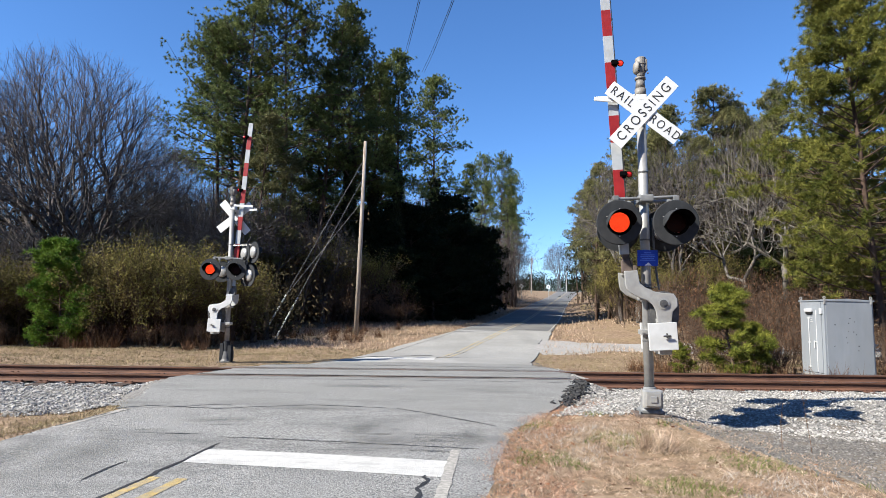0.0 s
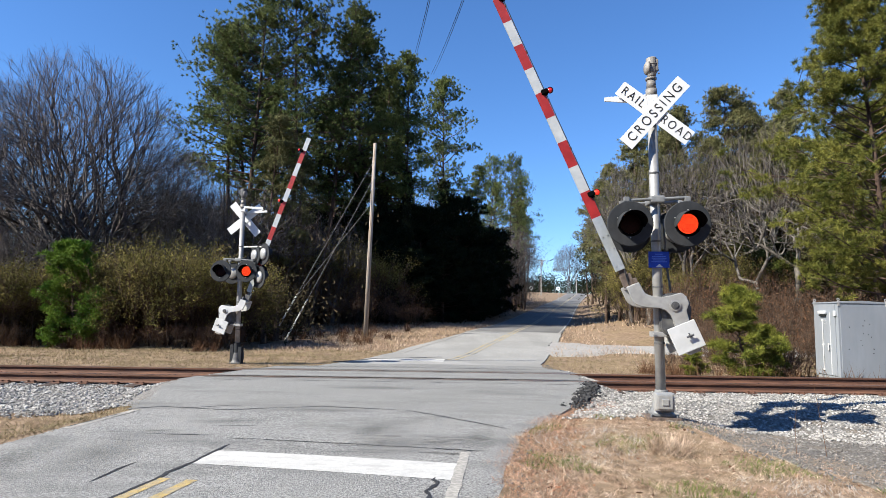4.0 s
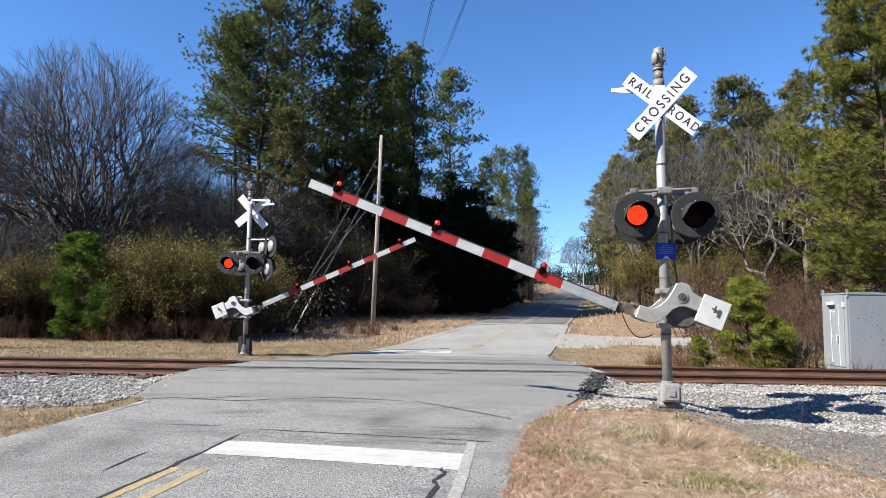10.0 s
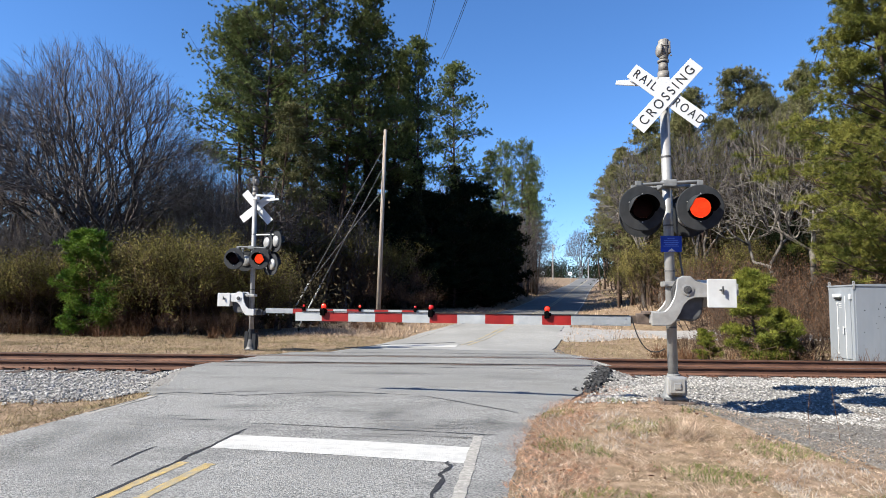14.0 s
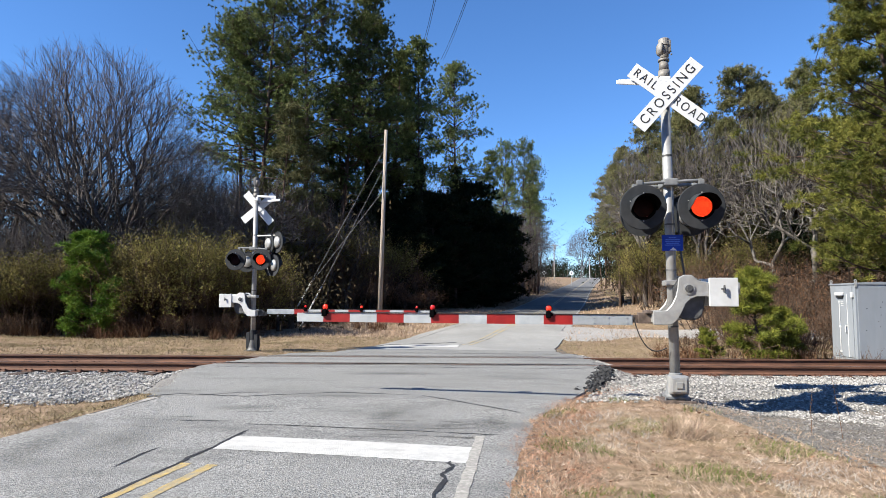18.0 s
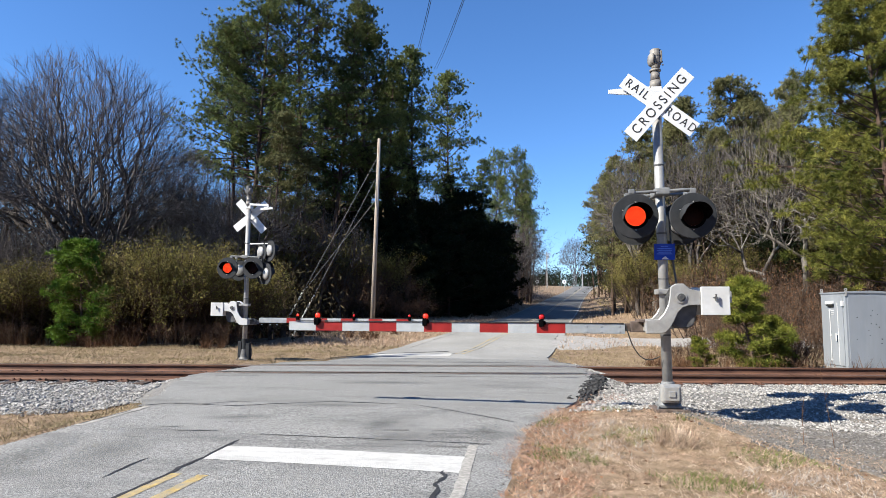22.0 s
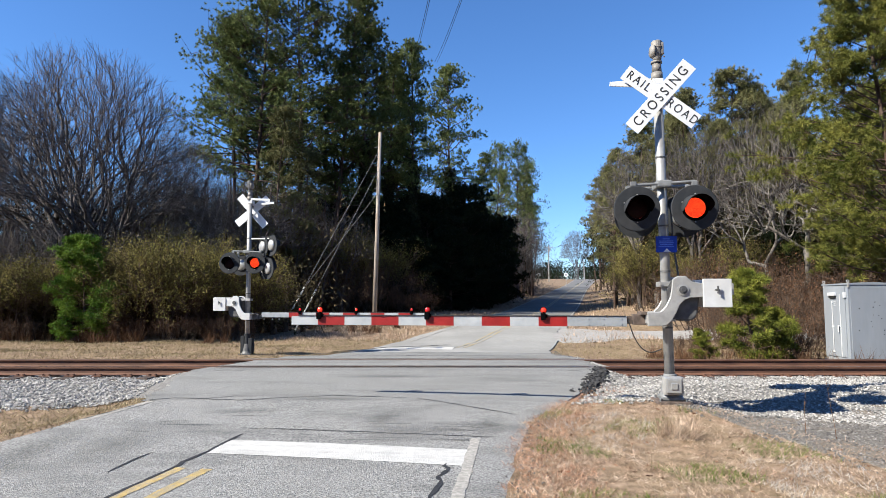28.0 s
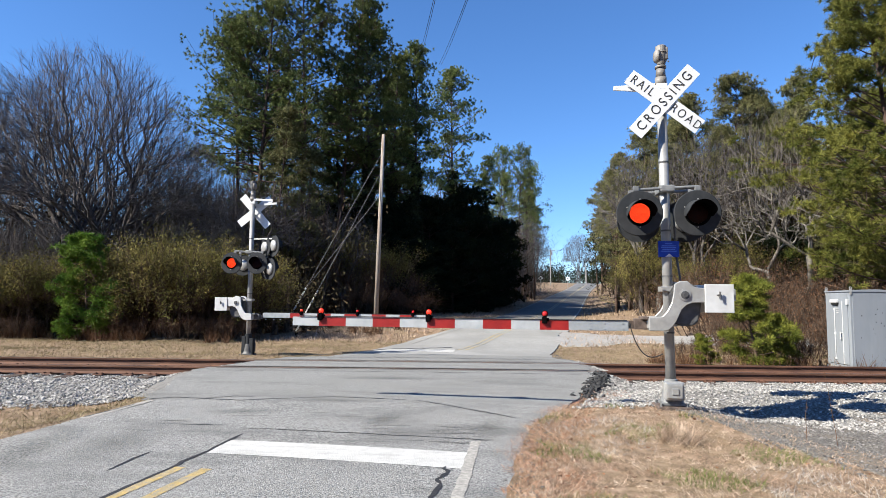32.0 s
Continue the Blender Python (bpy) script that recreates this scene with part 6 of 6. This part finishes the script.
for i, (x, y, h, w) in enumerate(((-9.8, 27.5, 2.4, 0.9), (-17.2, 24.6, 1.1, 1.0), (-12.6, 24.6, 1.2, 1.0), (-10.5, 24.5, 1.2, 1.0), (-19.2, 24.6, 1.2, 1.1), (-21, 24.8, 1.4, 1.1), (-8.6, 24.8, 1.2, 1.0), (-10.2, 31.5, 2.6, 0.9),
                                  (-5.4, 38, 2.4, 1.0), (-2.0, 40, 2.0, 1.0), (-8.6, 39, 4.6, 0.8), (-6.0, 40, 4.2, 0.8), (-11.6, 38, 4.6, 0.8), (-3.6, 42, 3.6, 0.9),
                                  (7.3, 18.2, 0.8, 0.9), (8.2, 18.6, 1.0, 0.9), (8.9, 18.0, 1.0, 0.9), (9.9, 17.8, 1.0, 0.9), (11.2, 19.5, 1.6, 0.8), (10.0, 20.8, 1.6, 0.8), (12.4, 18.8, 1.6, 0.8), (14.0, 19.0, 1.8, 0.8),
                                  (13.0, 23.5, 2.6, 0.7), (15.8, 22.0, 2.2, 0.9), (14.6, 28.0, 3.0, 0.7), (11.2, 24.5, 2.6, 0.9), (13.2, 26.5, 3.2, 0.9), (16.0, 27, 3.4, 1.0), (12.2, 29, 3.0, 0.9), (13.6, 31, 3.6, 0.9), (17.6, 29, 3.6, 0.9), (16.0, 32, 4.0, 0.9), (10.6, 21.5, 2.0, 0.9), (12.6, 22.0, 2.4, 0.9))):
    brush.put(x, y, h, 97 * i, w, "brush at the woods' edge")


def far_woods(name, x0, x1, y0, y1, trunks, leaves, tall, seed, label, leaf, size, slim=0.35, up=0.4):
    """A belt of woods too far off to count."""
    rng = np.random.default_rng(seed)
    t = thing(name, label, "woods", kind="stuff")
    x, y = rng.uniform(x0, x1, trunks), rng.uniform(y0, y1, trunks)
    z = ground_at(x, y)
    h = tall * (0.6 + 0.45 * rng.random(trunks))
    p0 = np.stack([x, y, z - 0.3], 1)
    p1 = p0 + np.stack([rng.normal(0, 0.4, trunks), rng.normal(0, 0.4, trunks), h], 1)
    v, f = tubes(p0, p1, 0.10 + 0.10 * rng.random(trunks), np.full(trunks, 0.03), 5)
    part("trunks", mesh_of("trunks", v, f, M_BARK, True), M_BARK, t)
    pick = rng.integers(0, trunks, leaves)
    g = 0.12 + 0.88 * rng.random(leaves) ** 0.8
    c = p0[pick] + (p1[pick] - p0[pick]) * g[:, None] + rng.normal(0, 1.3, (leaves, 3)) * np.array([1, 1, 0.5])
    v, f = blades(c, c + unit(rng.normal(0, 1, (leaves, 3)) + np.array([0, 0, up])) * size * (0.6 + 0.8 * rng.random((leaves, 1))), size * slim, rng)
    part("leaf_mass", mesh_of("leaf_mass", v, f, leaf), leaf, t)


far_woods("woods", -13, 1, 54, 92, 130, 40000, 10, 201, "deep shaded pine woods", M_SHADECEDAR, 0.8)
far_woods("woods", -30, 1, 58, 84, 260, 70000, 13.5, 207, "grey-brown leafless woods behind the pines", M_TWIG, 1.1, 0.035, 1.0)
far_woods("woods", -46, -8, 37, 46, 280, 46000, 8.5, 208, "grey leafless thicket behind the field", M_GREYBARK, 1.0, 0.022, 1.2)
# Three unseen belts, added out of view to hold back low sky light.
far_woods("woods", -90, 90, -70, -32, 260, 24000, 15, 209, "unseen dark woods added to block low sky light", M_SHADECEDAR, 2.0)
far_woods("woods", -95, -52, -32, 40, 160, 15000, 14, 210, "unseen dark woods added to block low sky light", M_SHADECEDAR, 2.0)
far_woods("woods", 30, 80, -32, 14, 160, 15000, 14, 211, "unseen dark woods added to block low sky light", M_SHADECEDAR, 2.0)
# Low belts filled in dark for the shade behind the shrubs.
far_woods("woods", -44, -7.5, 27.5, 34, 170, 60000, 3.4, 212, "shade-coloured undergrowth filling behind the field shrubs", M_SHADEBRUSH, 0.26)
far_woods("woods", -60, -6, 36, 56, 220, 65000, 7.0, 204, "shade-coloured thicket behind the field", M_SHADEBRUSH, 0.28)
far_woods("woods", 24, 90, 54, 110, 260, 50000, 14, 202, "mixed woods beyond the drive", M_SHADECEDAR, 0.5)
far_woods("woods", 14, 48, 34, 52, 200, 70000, 8, 205, "shade-coloured undergrowth in the woods", M_SHADEBRUSH, 0.28)
far_woods("woods", -4, 12, 90, 130, 90, 50000, 12, 206, "roadside woods", M_SHADECEDAR, 0.42)
far_woods("woods", 3, 7, 62, 74, 60, 14000, 9, 213, "leafless grey roadside thicket", M_GREYBARK, 1.0, 0.03, 1.0)
far_woods("woods", 7.5, 12.2, 77, 95, 70, 16000, 10, 214, "leafless grey roadside thicket", M_GREYBARK, 1.1, 0.03, 1.0)
far_woods("distant_woods", 5, 160, 215, 300, 260, 40000, 8.5, 203, "low distant tree line on the skyline", M_SHADECEDAR, 0.9)


def grass(name, n, x0, x1, y0, y1, tall, width, seed, mat, label, keep, lean=0.9, clump=0.0):
    """Grass blades over a stretch of ground."""
    rng = np.random.default_rng(seed)
    x, y = rng.uniform(x0, x1, n), rng.uniform(y0, y1, n)
    if clump:
        cx, cy = rng.uniform(x0, x1, n // 60), rng.uniform(y0, y1, n // 60)
        pick = rng.integers(0, len(cx), n)
        m = rng.random(n) < clump
        x, y = np.where(m, cx[pick] + rng.normal(0, 0.10, n), x), np.where(m, cy[pick] + rng.normal(0, 0.10, n), y)
    k = keep(x, y)
    x, y = x[k], y[k]
    root = np.stack([x, y, ground_at(x, y) - 0.005], 1)
    h = tall * (0.35 + 0.9 * rng.random((len(x), 1)))
    way = 2.2 * np.sin(x * 2.3 + 1.7 * np.sin(y * 1.9)) + 1.6 * np.sin(y * 3.1 + x)
    swept = np.stack([np.cos(way), np.sin(way), np.zeros(len(x))], 1) * lean * 0.4
    tip = root + unit(np.array([0, 0, 1.0]) + swept + rng.normal(0, lean * 0.75, root.shape) * np.array([1, 1, 0.1])) * h
    v, f = blades(root, tip, width, rng)
    return tagged(new(name, mesh_of(name, v, f, mat)), label, "grass", kind="stuff")


def beside(gap):
    return lambda x, y: np.abs(x - road_at(y)[0]) > road_at(y)[2] + gap


def near_right(x, y):
    return (x > road_at(y)[0] + road_at(y)[2] - 0.05 + 0.07 * np.sin(y * 3.1) * np.sin(y * 7.7 + 1)) & (y < gravel_line(x) + 0.7 * np.sin(x * 7 + y * 5) * np.sin(x * 3.1 - y * 2.3))


grass("dry_grass", 100000, 0.3, 5.6, 3.6, 9.3, 0.055, 0.0055, 301, M_STRAW, "matted straw-coloured dormant grass", lambda x, y: near_right(x, y) & (np.sin(x * 6.1 + 2 * np.sin(y * 4.0)) * np.sin(y * 6.7 + x) < 0.72), 2.4, 0.25)
grass("edge_litter", 80000, -0.2, 3.4, 3.6, 10.6, 0.07, 0.0045, 313, M_PINESTRAW, "reddish needle litter along the asphalt edge", lambda x, y: np.abs(x - road_at(y)[0] - road_at(y)[2] - 0.24 - 0.1 * np.sin(y * 2.7)) < 0.36 + 0.12 * np.sin(x * 9) * np.sin(y * 11), 2.4, 0.0)
grass("edge_litter", 9000, -6.2, -3.8, 5.0, 10.0, 0.08, 0.007, 314, M_FIELD, "dry litter along the asphalt edge", lambda x, y: np.abs(x - road_at(y)[0] + road_at(y)[2]) < 0.14, 2.0, 0.0)
grass("dead_leaves", 260, 0.8, 5.0, 4.0, 8.8, 0.05, 0.045, 315, M_LEAFLITTER, "scattered dead brown leaves", near_right, 2.5, 0.0)
grass("dry_grass", 22000, 0.5, 5.2, 3.8, 9.0, 0.10, 0.0055, 311, M_STRAW, "taller dry tufts in the grass", lambda x, y: near_right(x, y) & (np.sin(x * 3.3) * np.sin(y * 2.6 + 1) + 0.5 * np.sin(x * 8.1 + 2) * np.sin(y * 7.3) > -0.05), 1.6, 0.75)
grass("bleached_weeds", 9000, 1.2, 5.2, 3.8, 8.0, 0.10, 0.006, 316, M_PALEWEED, "bleached dead weeds in the grass", lambda x, y: near_right(x, y) & (np.sin(x * 2.1 + 4) * np.sin(y * 1.7 + 2) > 0.2), 1.2, 0.85)
grass("dry_grass", 2600, 2.25, 3.0, 6.5, 7.3, 0.26, 0.006, 317, M_STRAW, "tall straw clump by the signal", lambda x, y: (x - 2.6) ** 2 + (y - 6.9) ** 2 < 0.05, 0.9, 0.0)
grass("dry_grass", 16000, 2.8, 5.4, 3.9, 8.8, 0.08, 0.0045, 312, M_STRAW, "thin dry grass in the gravel", lambda x, y: (y > gravel_line(x)) & (y < gravel_line(x) + 2.2 + np.sin(x * 6) * np.sin(y * 5)), 2.0, 0.5)
grass("green_grass", 26000, 0.8, 5.0, 4.0, 8.8, 0.075, 0.007, 302, M_GREENGRASS, "sparse green tufts in the dry grass", lambda x, y: near_right(x, y) & (np.sin(x * 2.9 + 1) * np.sin(y * 3.7) + 0.35 * np.sin(x * 11) * np.sin(y * 9) > 0.42), 0.8)
grass("dry_grass", 18000, -12, -4.3, 5.5, 9.6, 0.08, 0.009, 303, M_FIELD, "short brownish dry verge", lambda x, y: beside(-0.03)(x, y) & (y < 9.35), 1.2, 0.3)
grass("dry_grass", 60000, -24, 1, 15.2, 25, 0.10, 0.012, 304, M_FIELD, "short dry field grass along the track", beside(0.03), 1.2, 0.3)
grass("dry_grass", 26000, 1, 16, 15.3, 25.3, 0.09, 0.012, 305, M_FIELD, "short tan roadside grass", beside(0.05), 0.9, 0.2)
grass("dry_grass", 22000, -8, 9, 24, 60, 0.22, 0.03, 306, M_STRAW, "tan verge along the woods", lambda x, y: beside(0.1)(x, y) & (np.abs(x - road_at(y)[0]) < 9), 0.7)
grass("dry_grass", 14000, 5, 45, 36, 130, 0.3, 0.05, 307, M_STRAW, "tan roadside bank", lambda x, y: beside(0.2)(x, y) & (np.abs(x - road_at(y)[0]) < 8), 0.6)
grass("russet_weeds", 5200, -24, -6.5, 23.4, 26.4, 0.62, 0.016, 308, M_WEED, "tall russet weeds at the woods' edge", lambda x, y: beside(1)(x, y) & (np.sin(x * 1.3) + np.sin(x * 0.47 + 2) + 0.6 * np.sin(x * 3.9 + y) > -0.3), 0.5, 0.9)
grass("russet_weeds", 3000, -12, -1.2, 29, 37, 0.6, 0.022, 309, M_WEED, "tall russet weeds round the pole", lambda x, y: (x - road_at(y)[0]) < -5.4 - 0.8 * np.sin(y * 1.7), 0.5, 0.9)
grass("russet_weeds", 4000, 6, 17, 15.6, 18.5, 0.5, 0.014, 310, M_WEED, "dead weeds behind the track", beside(1), 0.4, 0.6)


for x, y, h in ((4.08, 7.0, 0.56), (4.42, 7.0, 0.92)):
    stalk = thing("weed_stalk", "thin dry upright weed stalk in the gravel", "weed", pose(x, y, spot(x, y) - 0.01))
    rng = np.random.default_rng(int(h * 100))
    pts = limb_path((0, 0, 0), (0.02, 0, 1), h, 8, rng, 0.05)
    sprig = limb_path(pts[5], (0.5, 0.2, 1), h * 0.18, 3, rng, 0.1)
    p0, p1, r0, r1 = join([segs(pts, 0.0035, 0.0015), segs(sprig, 0.002, 0.001)])
    v, f = tubes(p0, p1, r0, r1, 5)
    part("stem", mesh_of("stem", v, f, M_WEED), M_WEED, stalk)


# ---- movement ----
NEAR_ARM = ((0, 86.5), (1.5, 86.5), (2.0, 85.9), (2.5, 80.6), (3.0, 76.0), (3.5, 71.4), (5.5, 51.9), (6.0, 47.3), (6.5, 43.8), (7.0, 40.5), (7.5, 37.3), (8.0, 34.0), (8.5, 30.9), (9.0, 27.8), (9.5, 24.6), (10.0, 21.6),
            (10.5, 18.6), (11.0, 15.6), (11.5, 12.7), (12.0, 9.8), (12.5, 7.0), (13.0, 4.4), (13.5, 1.9), (14.0, 0.0), (14.3, 0.0), (32, 0.0))
FAR_ARM = ((0, 86.3), (1.7, 86.3), (2.0, 86.1), (2.5, 80.4), (3.0, 77.5), (3.5, 74.2), (5.5, 58.5), (6.0, 53.9), (6.5, 49.6), (7.0, 45.9), (7.5, 42.4), (8.0, 38.5), (8.5, 34.8), (9.0, 31.0), (9.5, 27.3), (10.0, 23.6),
           (10.5, 19.7), (11.0, 15.6), (11.5, 12.0), (12.0, 8.2), (12.5, 4.5), (13.0, 1.3), (13.5, -1.2), (14.0, 0.0), (14.3, 0.0), (32, 0.0))
BEAT, FIRST = 0.618, 20.02 - 33 * 0.618


def lit_now(k, odd, near):
    """Which beats a lens is lit in; each signal stays dark for a few beats."""
    if near and k in (-19, -18, -3) or near is False and k in (-22, -5):
        return False
    return (k % 2 == 1) == odd


def blink_rows(odd, near, m):
    """Half turns of a lens, from its dark face to its lit one and back, at each change of beat."""
    def at_angle(a):
        return m @ Matrix.Rotation(radians(a), 4, "Z")
    state = lit_now(-33, odd, near)
    angle = 0.0 if state else 180.0
    rows = [(0.0, at_angle(angle))]
    last = 0
    for k in range(-32, 20):
        want = lit_now(k, odd, near)
        if want == state:
            continue
        n = round((20.02 + k * BEAT) * FPS)
        whole = round(n / FPS) * FPS
        if n - 1 < whole < n + 2:
            n = whole - 2 if 20.02 + k * BEAT <= whole / FPS else whole + 1
        if n - 1 <= last or n + 2 >= 32 * FPS:
            continue
        for i in range(4):
            rows.append(((n - 1 + i) / FPS, at_angle(angle + 60 * i)))
        last = n + 2
        angle += 180
        state = want
    rows.append((32.0, at_angle(angle)))
    return rows


def motions():
    for arm, near in ARMS:
        walk(arm, [(t, pose(PIVOT[near], 0, 1.517, 0, a, 0)) for t, a in (NEAR_ARM if near else FAR_ARM)])
    for loop in CABLES:
        walk(loop, [(t, pose(PIVOT[True] - 0.71 * math.cos(radians(a)) - 0.387 * math.sin(radians(a)), -0.08, 1.517 + 0.71 * math.sin(radians(a)) - 0.387 * math.cos(radians(a)))) for t, a in NEAR_ARM])
    for lens, odd, near, m in LENSES:
        walk(lens, blink_rows(odd, near, m))


motions()
